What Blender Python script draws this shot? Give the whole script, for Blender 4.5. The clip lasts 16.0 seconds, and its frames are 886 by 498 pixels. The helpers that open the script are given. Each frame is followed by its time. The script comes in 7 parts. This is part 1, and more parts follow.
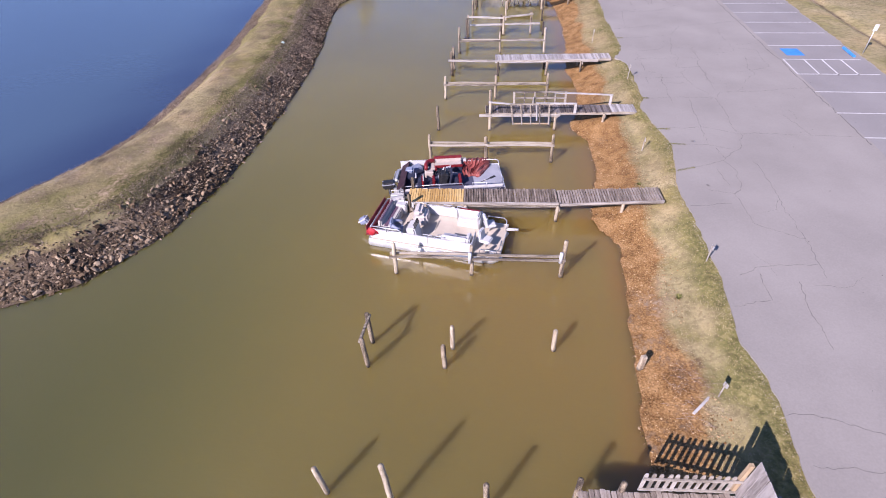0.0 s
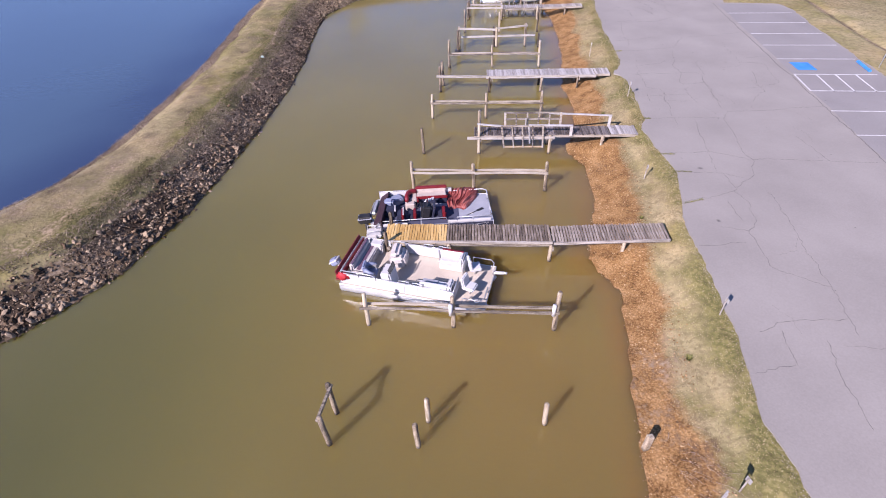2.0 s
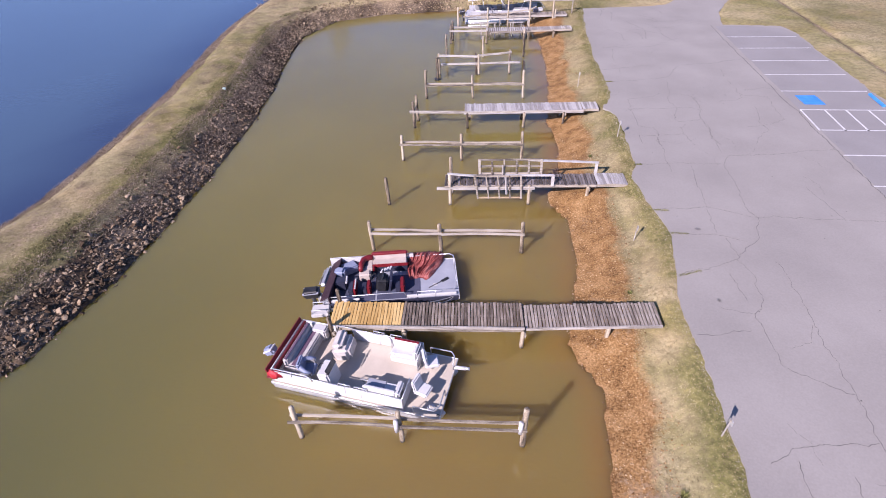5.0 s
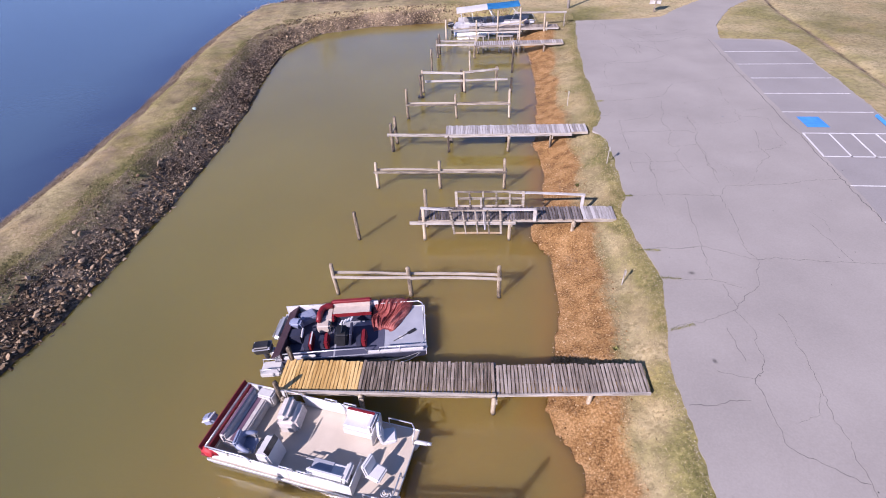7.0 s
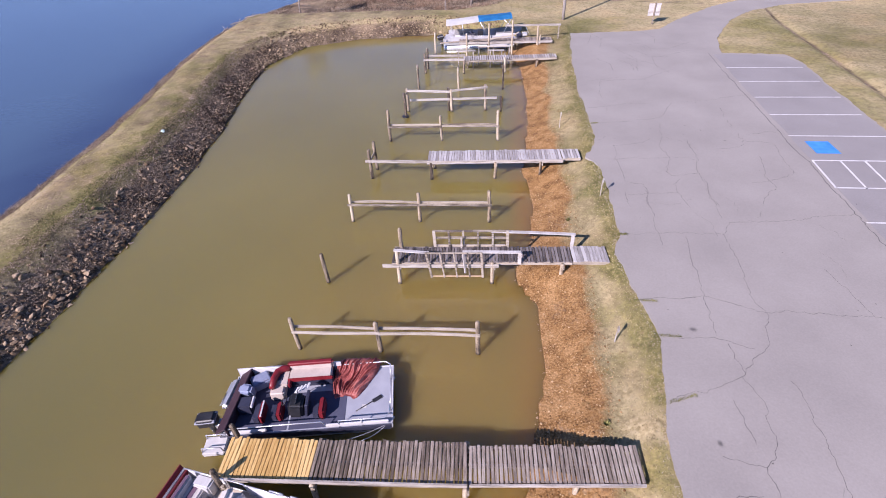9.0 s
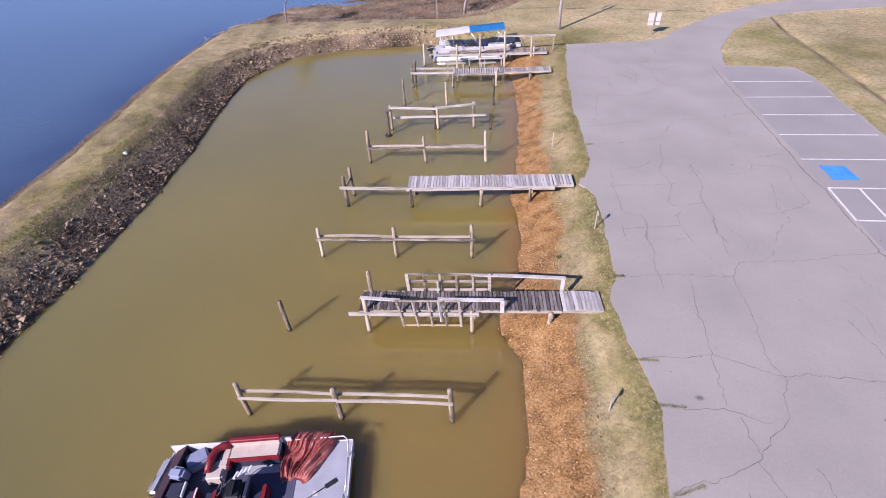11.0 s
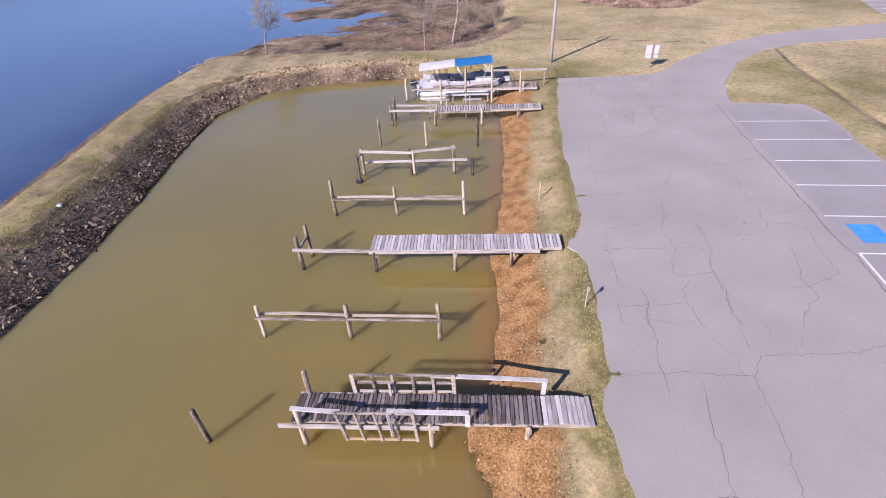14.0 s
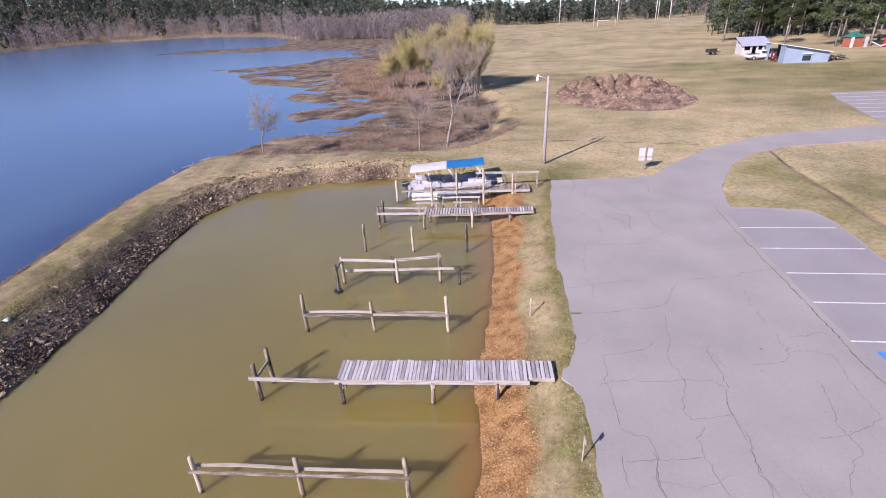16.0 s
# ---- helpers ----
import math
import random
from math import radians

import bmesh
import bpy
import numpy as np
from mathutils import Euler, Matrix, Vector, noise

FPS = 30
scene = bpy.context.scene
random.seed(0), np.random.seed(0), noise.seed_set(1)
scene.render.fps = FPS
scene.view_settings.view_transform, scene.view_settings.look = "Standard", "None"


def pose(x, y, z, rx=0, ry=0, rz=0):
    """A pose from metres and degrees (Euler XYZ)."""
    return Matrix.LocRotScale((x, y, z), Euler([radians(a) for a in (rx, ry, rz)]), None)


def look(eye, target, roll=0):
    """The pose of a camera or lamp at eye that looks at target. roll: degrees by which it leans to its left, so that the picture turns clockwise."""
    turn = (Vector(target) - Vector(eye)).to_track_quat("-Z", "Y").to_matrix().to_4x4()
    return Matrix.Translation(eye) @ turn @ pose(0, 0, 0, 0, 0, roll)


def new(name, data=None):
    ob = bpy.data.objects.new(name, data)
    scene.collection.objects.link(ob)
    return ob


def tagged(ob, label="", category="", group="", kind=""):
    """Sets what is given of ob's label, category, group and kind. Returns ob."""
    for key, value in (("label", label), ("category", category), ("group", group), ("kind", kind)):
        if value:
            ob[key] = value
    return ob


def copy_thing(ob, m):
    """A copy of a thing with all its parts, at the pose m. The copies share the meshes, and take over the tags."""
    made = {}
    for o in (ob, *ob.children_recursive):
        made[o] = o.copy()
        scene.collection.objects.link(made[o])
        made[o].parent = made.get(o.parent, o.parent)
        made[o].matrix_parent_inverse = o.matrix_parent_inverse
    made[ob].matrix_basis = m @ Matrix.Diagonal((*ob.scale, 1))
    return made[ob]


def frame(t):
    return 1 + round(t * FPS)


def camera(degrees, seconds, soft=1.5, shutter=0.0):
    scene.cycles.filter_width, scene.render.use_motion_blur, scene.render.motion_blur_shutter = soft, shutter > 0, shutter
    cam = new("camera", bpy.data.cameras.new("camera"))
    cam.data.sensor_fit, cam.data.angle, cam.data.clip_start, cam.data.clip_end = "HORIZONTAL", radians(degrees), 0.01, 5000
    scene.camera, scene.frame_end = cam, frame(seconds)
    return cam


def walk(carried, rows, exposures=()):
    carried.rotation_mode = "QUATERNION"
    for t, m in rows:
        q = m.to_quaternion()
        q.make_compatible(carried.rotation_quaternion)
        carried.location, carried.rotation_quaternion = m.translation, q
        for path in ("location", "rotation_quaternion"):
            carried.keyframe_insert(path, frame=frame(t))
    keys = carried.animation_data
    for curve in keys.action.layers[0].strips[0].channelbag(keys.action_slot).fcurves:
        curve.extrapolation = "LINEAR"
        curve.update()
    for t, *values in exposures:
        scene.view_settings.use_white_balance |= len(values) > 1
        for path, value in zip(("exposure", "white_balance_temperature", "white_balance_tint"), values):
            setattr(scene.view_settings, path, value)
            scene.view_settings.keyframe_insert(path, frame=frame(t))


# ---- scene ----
cam = camera(83.8, 16.0, soft=1.0)
METRES, EYE, TILT, LEAN, TURN = 24.38, 13.8, 0.0, 0.0, 4.0
ROWS = [
    (0.0, 0.0, 0.0, 0.0, -1.33, -40.64, 1.56),
    (0.5, 0.0075, 0.0312, -0.0039, -1.34, -40.56, 1.63),
    (1.0, 0.0166, 0.0658, -0.0057, -1.43, -40.44, 1.64),
    (1.5, 0.0266, 0.0957, -0.009, -1.46, -40.31, 1.71),
    (2.0, 0.038, 0.1223, -0.0129, -1.43, -40.15, 1.72),
    (2.5, 0.0496, 0.1531, -0.0119, -1.44, -40.04, 1.77),
    (3.0, 0.0608, 0.1824, -0.0095, -1.41, -39.94, 1.8),
    (3.5, 0.0733, 0.2095, -0.0072, -1.42, -39.79, 1.84),
    (4.0, 0.0869, 0.2384, -0.0041, -1.45, -39.67, 1.87),
    (6.5, 0.1578, 0.3773, -0.0036, -1.47, -39.05, 2.0),
    (7.0, 0.1719, 0.4026, -0.0034, -1.45, -38.94, 2.03),
    (7.5, 0.1842, 0.4308, -0.0047, -1.51, -38.85, 2.05),
    (8.0, 0.1951, 0.458, -0.0057, -1.46, -38.75, 2.07),
    (8.5, 0.2068, 0.4874, -0.0039, -1.43, -38.63, 2.08),
    (9.0, 0.2185, 0.5165, -0.0021, -1.45, -38.53, 2.12),
    (9.5, 0.2309, 0.5457, -0.0029, -1.43, -38.42, 2.16),
    (10.0, 0.2425, 0.575, -0.0056, -1.39, -38.29, 2.22),
    (12.5, 0.3013, 0.72, -0.0244, -1.36, -37.71, 2.34),
    (13.0, 0.3127, 0.7484, -0.0277, -1.36, -37.6, 2.38),
    (13.5, 0.3221, 0.7768, -0.0289, -1.36, -37.43, 2.4),
    (14.0, 0.3329, 0.805, -0.0293, -1.21, -35.59, 2.45),
    (14.5, 0.3461, 0.8327, -0.0305, -1.04, -32.29, 2.46),
    (15.0, 0.3579, 0.861, -0.0298, -0.85, -29.52, 2.49),
    (15.5, 0.3701, 0.8905, -0.0277, -0.73, -27.39, 2.51),
    (16.0, 0.382, 0.9191, -0.0245, -0.65, -25.75, 2.53),
]
walk(cam, [(t, pose(0, 0, EYE, TILT, LEAN, TURN) @ pose(METRES * x, METRES * y, METRES * z, 90 + pitch, roll, yaw)) for t, x, y, z, yaw, pitch, roll in ROWS],
     exposures=[(0.0, 0.78, 6200, 33), (16.0, 0.78, 6200, 33)])

# sun direction: the light travels towards +x, +y and down
SUN_DIR = Vector((0.528, 0.650, -0.546))
world = bpy.data.worlds.new("world")
scene.world = world
world.use_nodes = True
wn, wl = world.node_tree.nodes, world.node_tree.links
sky = wn.new("ShaderNodeTexSky")
sky.sky_type, sky.sun_disc = "NISHITA", False
sky.sun_elevation, sky.sun_rotation = radians(33.1), radians(219.0)
sky.air_density, sky.dust_density, sky.ozone_density = 0.65, 0.0, 2.0
tint = wn.new("ShaderNodeMix")
tint.data_type, tint.blend_type = "RGBA", "MULTIPLY"
tint.inputs["Factor"].default_value = 1.0
tint.inputs["B"].default_value = (.90, .98, 1.08, 1)
wl.new(sky.outputs[0], tint.inputs["A"])
wl.new(tint.outputs["Result"], wn["Background"].inputs[0])
wn["Background"].inputs[1].default_value = 0.098
sun = new("sun", bpy.data.lights.new("sun", "SUN"))
sun.data.energy, sun.data.angle, sun.data.color = 4.75, radians(0.6), (1.0, 0.95, 0.88)
sun.matrix_world = look((0, 0, 60), Vector((0, 0, 60)) + SUN_DIR)

# ---------------------------------------------------------------- materials
WZ = -1.2          # water level; the car park is at 0


def srf(name, cols, scale=1.0, fine=20.0, rough=0.8, bump=0.3, metal=0.0, rnd=0.0, island=0.0, stretch=(1, 1, 1), space="Object", spec=0.4, dist=0.02):
    """A surface of two to four colours, mixed by noise at two scales, with fine relief."""
    m = bpy.data.materials.new(name)
    m.use_nodes = True
    n, l = m.node_tree.nodes, m.node_tree.links
    b = n["Principled BSDF"]
    if space == "World":
        src = n.new("ShaderNodeNewGeometry").outputs["Position"]
    else:
        src = n.new("ShaderNodeTexCoord").outputs["Object"]
    mp = n.new("ShaderNodeMapping")
    mp.inputs["Scale"].default_value = stretch
    l.new(src, mp.inputs["Vector"])
    vec = mp.outputs[0]
    if rnd:
        oi = n.new("ShaderNodeObjectInfo")
        sc = n.new("ShaderNodeVectorMath")
        sc.operation = "SCALE"
        cb = n.new("ShaderNodeCombineXYZ")
        for i in range(3):
            l.new(oi.outputs["Random"], cb.inputs[i])
        l.new(cb.outputs[0], sc.inputs[0])
        sc.inputs["Scale"].default_value = 37.0
        ad = n.new("ShaderNodeVectorMath")
        l.new(vec, ad.inputs[0])
        l.new(sc.outputs[0], ad.inputs[1])
        vec = ad.outputs[0]
    big, small = n.new("ShaderNodeTexNoise"), n.new("ShaderNodeTexNoise")
    for t, s, d in ((big, scale, 4), (small, fine, 5)):
        t.inputs["Scale"].default_value, t.inputs["Detail"].default_value = s, d
        l.new(vec, t.inputs["Vector"])
    mix = n.new("ShaderNodeMath")
    mix.operation = "MULTIPLY_ADD"
    l.new(small.outputs["Fac"], mix.inputs[0])
    mix.inputs[1].default_value = 0.55
    half = n.new("ShaderNodeMath")
    half.operation = "MULTIPLY_ADD"
    l.new(big.outputs["Fac"], half.inputs[0])
    half.inputs[1].default_value, half.inputs[2].default_value = 0.9, -0.22
    l.new(half.outputs[0], mix.inputs[2])
    fac = mix.outputs[0]
    extra = None
    if rnd:
        extra = (oi.outputs["Random"], rnd)
    if island:
        ge = n.new("ShaderNodeNewGeometry")
        extra = (ge.outputs["Random Per Island"], island)
    if extra:
        a = n.new("ShaderNodeMath")
        a.operation = "MULTIPLY_ADD"
        l.new(extra[0], a.inputs[0])
        a.inputs[1].default_value = extra[1]
        s2 = n.new("ShaderNodeMath")
        s2.operation = "ADD"
        a.inputs[2].default_value = -extra[1] / 2
        l.new(a.outputs[0], s2.inputs[0])
        l.new(fac, s2.inputs[1])
        fac = s2.outputs[0]
    ramp = n.new("ShaderNodeValToRGB")
    e = ramp.color_ramp.elements
    while len(e) < len(cols):
        e.new(0.5)
    for i, c in enumerate(cols):
        e[i].position, e[i].color = 0.28 + 0.44 * i / max(1, len(cols) - 1), (*c, 1)
    l.new(fac, ramp.inputs[0])
    l.new(ramp.outputs[0], b.inputs["Base Color"])
    b.inputs["Roughness"].default_value, b.inputs["Metallic"].default_value = rough, metal
    b.inputs["Specular IOR Level"].default_value = spec
    if bump:
        bp = n.new("ShaderNodeBump")
        bp.inputs["Strength"].default_value, bp.inputs["Distance"].default_value = bump, dist
        l.new(small.outputs["Fac"], bp.inputs["Height"])
        l.new(bp.outputs[0], b.inputs["Normal"])
    return m


M = {}
M["asphalt"] = srf("asphalt", [(.255, .237, .214), (.289, .268, .241), (.320, .298, .269)], .28, 17, .92, .35, space="World", dist=.006)
M["stall_asphalt"] = srf("stall_asphalt", [(.222, .210, .200), (.256, .242, .231), (.286, .271, .259)], .22, 17, .92, .35, space="World", dist=.006)
M["road"] = srf("road_asphalt", [(.252, .235, .215), (.288, .268, .246)], .3, 50, .9, .2, space="World", dist=.006)
M["crack"] = srf("crack_filler", [(.066, .062, .058), (.138, .130, .121)], 3, 30, .95, .2, space="World")
M["line"] = srf("road_paint", [(.48, .47, .455), (.69, .69, .67)], 2, 30, .7, .15, space="World", dist=.004)
M["blue_paint"] = srf("blue_road_paint", [(.03, .20, .55), (.06, .30, .70)], 2, 25, .7, .1, space="World", dist=.004)
M["grey_wood"] = srf("weathered_wood", [(.14, .112, .09), (.26, .215, .175), (.38, .33, .28)], 2, 14, .85, .5, rnd=.3, stretch=(9, 1, 9))
M["brown_wood"] = srf("old_brown_wood", [(.075, .055, .040), (.195, .155, .12), (.35, .29, .235)], 2, 14, .85, .5, rnd=.28, stretch=(9, 1, 9))
M["dark_wood"] = srf("dark_grey_boards", [(.055, .046, .042), (.125, .108, .102), (.22, .195, .185)], 2, 14, .9, .5, rnd=.55, stretch=(9, 1, 9))
M["pole_wood"] = srf("grey_pole_wood", [(.20, .175, .155), (.30, .27, .245), (.38, .35, .32)], 2, 14, .9, .4, stretch=(6, 6, .8))
# colour for the shaded parts of the second boat's deck
M["navyshade"] = srf("navy_deck_shade", [(.045, .05, .085), (.075, .08, .125)], 1.5, 60, .95, .3, dist=.006)
M["bluegrey"] = srf("blue_grey_vinyl", [(.16, .19, .28), (.24, .27, .37)], 3, 30, .45, .1)
M["grey_paint"] = srf("worn_white_paint_on_wood", [(.19, .165, .135), (.32, .29, .25), (.42, .39, .35)], 2, 18, .8, .3, rnd=.3)
M["grey_screen"] = srf("weathered_screen_boards", [(.17, .15, .135), (.29, .265, .25), (.40, .37, .35)], 2, 12, .9, .5, rnd=.3, stretch=(8, 8, 1))
M["tan_post"] = srf("sawn_pine_post", [(.34, .24, .14), (.46, .35, .22)], 2, 12, .8, .3, stretch=(8, 8, 1))
M["silver_wood"] = srf("silvered_wood", [(.24, .222, .21), (.365, .345, .332), (.48, .46, .445)], 2, 14, .85, .4, rnd=.55, stretch=(9, 1, 9))
M["yellow_wood"] = srf("new_pine_boards", [(.42, .25, .075), (.56, .36, .125), (.66, .46, .19)], 2, 12, .65, .3, rnd=.4, stretch=(9, 1, 9))
M["log"] = srf("weathered_log", [(.040, .030, .022), (.27, .215, .15), (.50, .43, .32)], 1.6, 14, .9, .6, rnd=.4, stretch=(6, 6, .8))
M["rail"] = srf("weathered_rail", [(.085, .068, .052), (.30, .26, .205), (.43, .38, .315)], 1.5, 14, .9, .5, rnd=.35, stretch=(.8, 8, 8))
M["pale_rail"] = srf("pale_timber", [(.17, .15, .128), (.36, .33, .29), (.48, .45, .405)], 1.5, 14, .8, .3, rnd=.2, stretch=(.8, 8, 8))
M["white_wood"] = srf("white_painted_wood", [(.33, .31, .285), (.47, .45, .42), (.57, .55, .52)], 2, 18, .6, .2, rnd=.15)
M["palegrey"] = srf("pale_grey_vinyl", [(.34, .34, .36), (.46, .46, .48)], 3, 30, .5, .1)
M["white"] = srf("white_vinyl", [(.50, .50, .50), (.59, .59, .59)], 3, 40, .4, .05)
M["offwhite"] = srf("white_fibreglass", [(.46, .455, .445), (.56, .55, .54)], 2, 30, .35, .05)
M["fence"] = srf("white_aluminium_panel", [(.49, .49, .50), (.59, .59, .59)], 2, 30, .4, .05)
M["alu"] = srf("dull_aluminium", [(.48, .49, .50), (.66, .67, .68)], 3, 30, .38, .05, metal=.6)
M["tan"] = srf("tan_carpet", [(.46, .40, .325), (.55, .485, .40)], 1.5, 60, .95, .3, dist=.006)
M["greydeck"] = srf("blue_grey_carpet", [(.25, .265, .31), (.34, .355, .40)], 1.5, 60, .95, .3, dist=.006)
M["navy"] = srf("navy_vinyl", [(.02, .022, .04), (.04, .043, .07)], 3, 30, .5, .1)
M["red"] = srf("red_vinyl", [(.14, .010, .014), (.22, .018, .024)], 3, 30, .45, .1)
M["scarlet"] = srf("scarlet_canvas", [(.30, .014, .022), (.44, .026, .036)], 6, 30, .6, .2)
M["tarp"] = srf("red_tarpaulin", [(.15, .030, .028), (.27, .068, .058), (.42, .17, .145)], 2, 12, .55, .25)
M["maroon"] = srf("maroon_canvas", [(.12, .010, .016), (.20, .018, .026)], 3, 40, .7, .3)
M["plum_dark"] = srf("dark_plum_canvas", [(.022, .009, .014), (.042, .018, .026)], 3, 30, .7, .2)
M["purple"] = srf("plum_vinyl", [(.10, .06, .09), (.16, .10, .14)], 3, 30, .5, .1)
M["blackplastic"] = srf("black_plastic", [(.012, .012, .014), (.03, .03, .033)], 4, 40, .4, .1)
M["cover"] = srf("pale_boat_cover", [(.40, .37, .345), (.52, .49, .465)], 5, 30, .7, .2)
M["beige"] = srf("beige_vinyl", [(.40, .34, .30), (.50, .43, .38)], 3, 30, .5, .1)
M["greyvinyl"] = srf("grey_vinyl", [(.20, .195, .19), (.29, .285, .28)], 3, 30, .5, .1)
M["brightred"] = srf("red_plastic", [(.55, .02, .02), (.68, .04, .04)], 4, 40, .4, .05)
M["blue_canvas"] = srf("blue_canvas", [(.015, .22, .50), (.03, .29, .60)], 2, 40, .7, .2)
M["white_canvas"] = srf("white_canvas", [(.72, .72, .70), (.80, .80, .79)], 2, 40, .7, .2)
M["bark"] = srf("grey_bark", [(.12, .095, .08), (.26, .22, .19), (.36, .32, .28)], 2, 18, .95, .6)
M["pale_bark"] = srf("pale_bark", [(.22, .19, .165), (.40, .355, .315), (.50, .46, .42)], 1.2, 14, .95, .5)
M["twig"] = srf("bare_twigs", [(.17, .125, .098), (.28, .218, .178), (.38, .315, .262)], .5, 6, .95, 0, island=.5)
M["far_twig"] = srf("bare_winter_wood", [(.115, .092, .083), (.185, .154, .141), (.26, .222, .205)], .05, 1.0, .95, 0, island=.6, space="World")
M["bud"] = srf("young_leaves", [(.34, .30, .06), (.48, .43, .09), (.58, .52, .16)], .5, 8, .7, 0, island=.5)
M["needle"] = srf("pine_needles", [(.018, .034, .012), (.045, .068, .022), (.085, .10, .032)], .4, 6, .7, 0, island=.6)
# bluer than the near needles: distance haze put into the colour
M["hazy_needle"] = srf("hazy_evergreen", [(.026, .038, .026), (.048, .064, .038), (.075, .09, .052)], .05, 1, .8, 0, island=.6, space="World")
M["reed"] = srf("dead_reeds", [(.10, .07, .045), (.23, .165, .108), (.42, .33, .215)], .3, 6, .95, 0, island=.6, space="World")
M["red_reed"] = srf("red_brown_brush", [(.15, .095, .06), (.26, .17, .112), (.36, .255, .172)], .3, 6, .95, 0, island=.5, space="World")
M["fringe"] = srf("brown_fringe_stalks", [(.085, .062, .043), (.20, .15, .106), (.39, .315, .235)], .5, 6, .95, 0, island=.7, space="World")
M["moss"] = srf("dark_weeds", [(.042, .048, .014), (.10, .102, .032), (.19, .17, .072)], .5, 5, .9, 0, island=.7, space="World")
M["blade"] = srf("grass_blades", [(.11, .085, .043), (.25, .20, .105), (.44, .365, .215)], .45, 5, .9, 0, island=.7, space="World")
M["greenblade"] = srf("green_grass_blades", [(.075, .085, .022), (.15, .155, .042), (.25, .235, .080)], .5, 5, .9, 0, island=.6, space="World")
M["rock"] = srf("riprap_stone", [(.050, .031, .016), (.125, .081, .045), (.20, .136, .080), (.36, .27, .178)], .6, 9, .95, .6, rnd=.7)
M["rock_joined"] = srf("riprap_stone_heap", [(.045, .028, .014), (.110, .072, .040), (.18, .124, .074), (.35, .265, .175)], .6, 9, .95, .6, island=.7, space="World")
M["tan_rock"] = srf("tan_riprap", [(.07, .047, .025), (.185, .13, .072), (.36, .275, .17)], .5, 7, .9, .4, island=.7, space="World")
M["crumb"] = srf("sandy_crumbs", [(.28, .235, .18), (.42, .365, .29), (.55, .49, .40)], .5, 7, .95, .2, island=.6, space="World")
M["clod"] = srf("clay_clods", [(.14, .070, .023), (.27, .148, .055), (.42, .29, .155)], .6, 8, .95, .3, island=.8, space="World")
M["shed"] = srf("pale_blue_steel", [(.20, .265, .325), (.27, .335, .395)], .5, 10, .5, .1)
M["roof"] = srf("galvanised_roof", [(.50, .52, .55), (.64, .66, .69)], .5, 10, .45, .1)
M["dark"] = srf("dark_opening", [(.02, .02, .02), (.05, .045, .04)], 1, 10, .9, .1)
M["green_roof"] = srf("green_roof_sheet", [(.02, .10, .075), (.04, .16, .11)], 1, 10, .5, .1)
M["orange"] = srf("terracotta_wall", [(.26, .075, .04), (.34, .11, .06)], 1, 10, .8, .1)
M["concrete"] = srf("pale_concrete", [(.42, .40, .37), (.58, .56, .52)], 1, 15, .85, .2)
M["glass"] = srf("dark_glass", [(.02, .025, .03), (.035, .04, .05)], 2, 10, .05, 0, spec=.6)
M["pale_green"] = srf("pale_green_plastic", [(.38, .52, .46), (.55, .66, .60)], 6, 40, .5, .1)
M["rubber"] = srf("tyre_rubber", [(.015, .015, .015), (.03, .03, .03)], 3, 20, .85, .2)
M["soil"] = srf("root_heap_soil", [(.07, .042, .026), (.18, .115, .075), (.32, .225, .15)], .5, 5, .95, .8, space="World", dist=.2)
M["root"] = srf("dead_roots", [(.08, .05, .033), (.19, .125, .085), (.38, .29, .205)], .5, 5, .95, 0, island=.7, space="World")


def wet_foot(m, z0, z1, dark):
    """Wood that stands in the water is stained dark up to a ragged tide line."""
    n, l = m.node_tree.nodes, m.node_tree.links
    b = n["Principled BSDF"]
    old = b.inputs["Base Color"].links[0].from_socket
    sep = n.new("ShaderNodeSeparateXYZ")
    pos = n.new("ShaderNodeNewGeometry").outputs["Position"]
    l.new(pos, sep.inputs[0])
    rag = n.new("ShaderNodeTexNoise")
    rag.inputs["Scale"].default_value = 9
    l.new(pos, rag.inputs["Vector"])
    add = n.new("ShaderNodeMath")
    add.operation = "MULTIPLY_ADD"
    l.new(rag.outputs["Fac"], add.inputs[0])
    add.inputs[1].default_value = .22
    l.new(sep.outputs["Z"], add.inputs[2])
    r = n.new("ShaderNodeMapRange")
    r.inputs["From Min"].default_value, r.inputs["From Max"].default_value = z0 + .11, z1 + .11
    r.inputs["To Min"].default_value, r.inputs["To Max"].default_value = dark, 1.0
    l.new(add.outputs[0], r.inputs["Value"])
    mul = n.new("ShaderNodeVectorMath")
    mul.operation = "SCALE"
    l.new(old, mul.inputs[0])
    l.new(r.outputs[0], mul.inputs["Scale"])
    l.new(mul.outputs[0], b.inputs["Base Color"])


wet_foot(M["log"], WZ + .02, WZ + .16, .22)


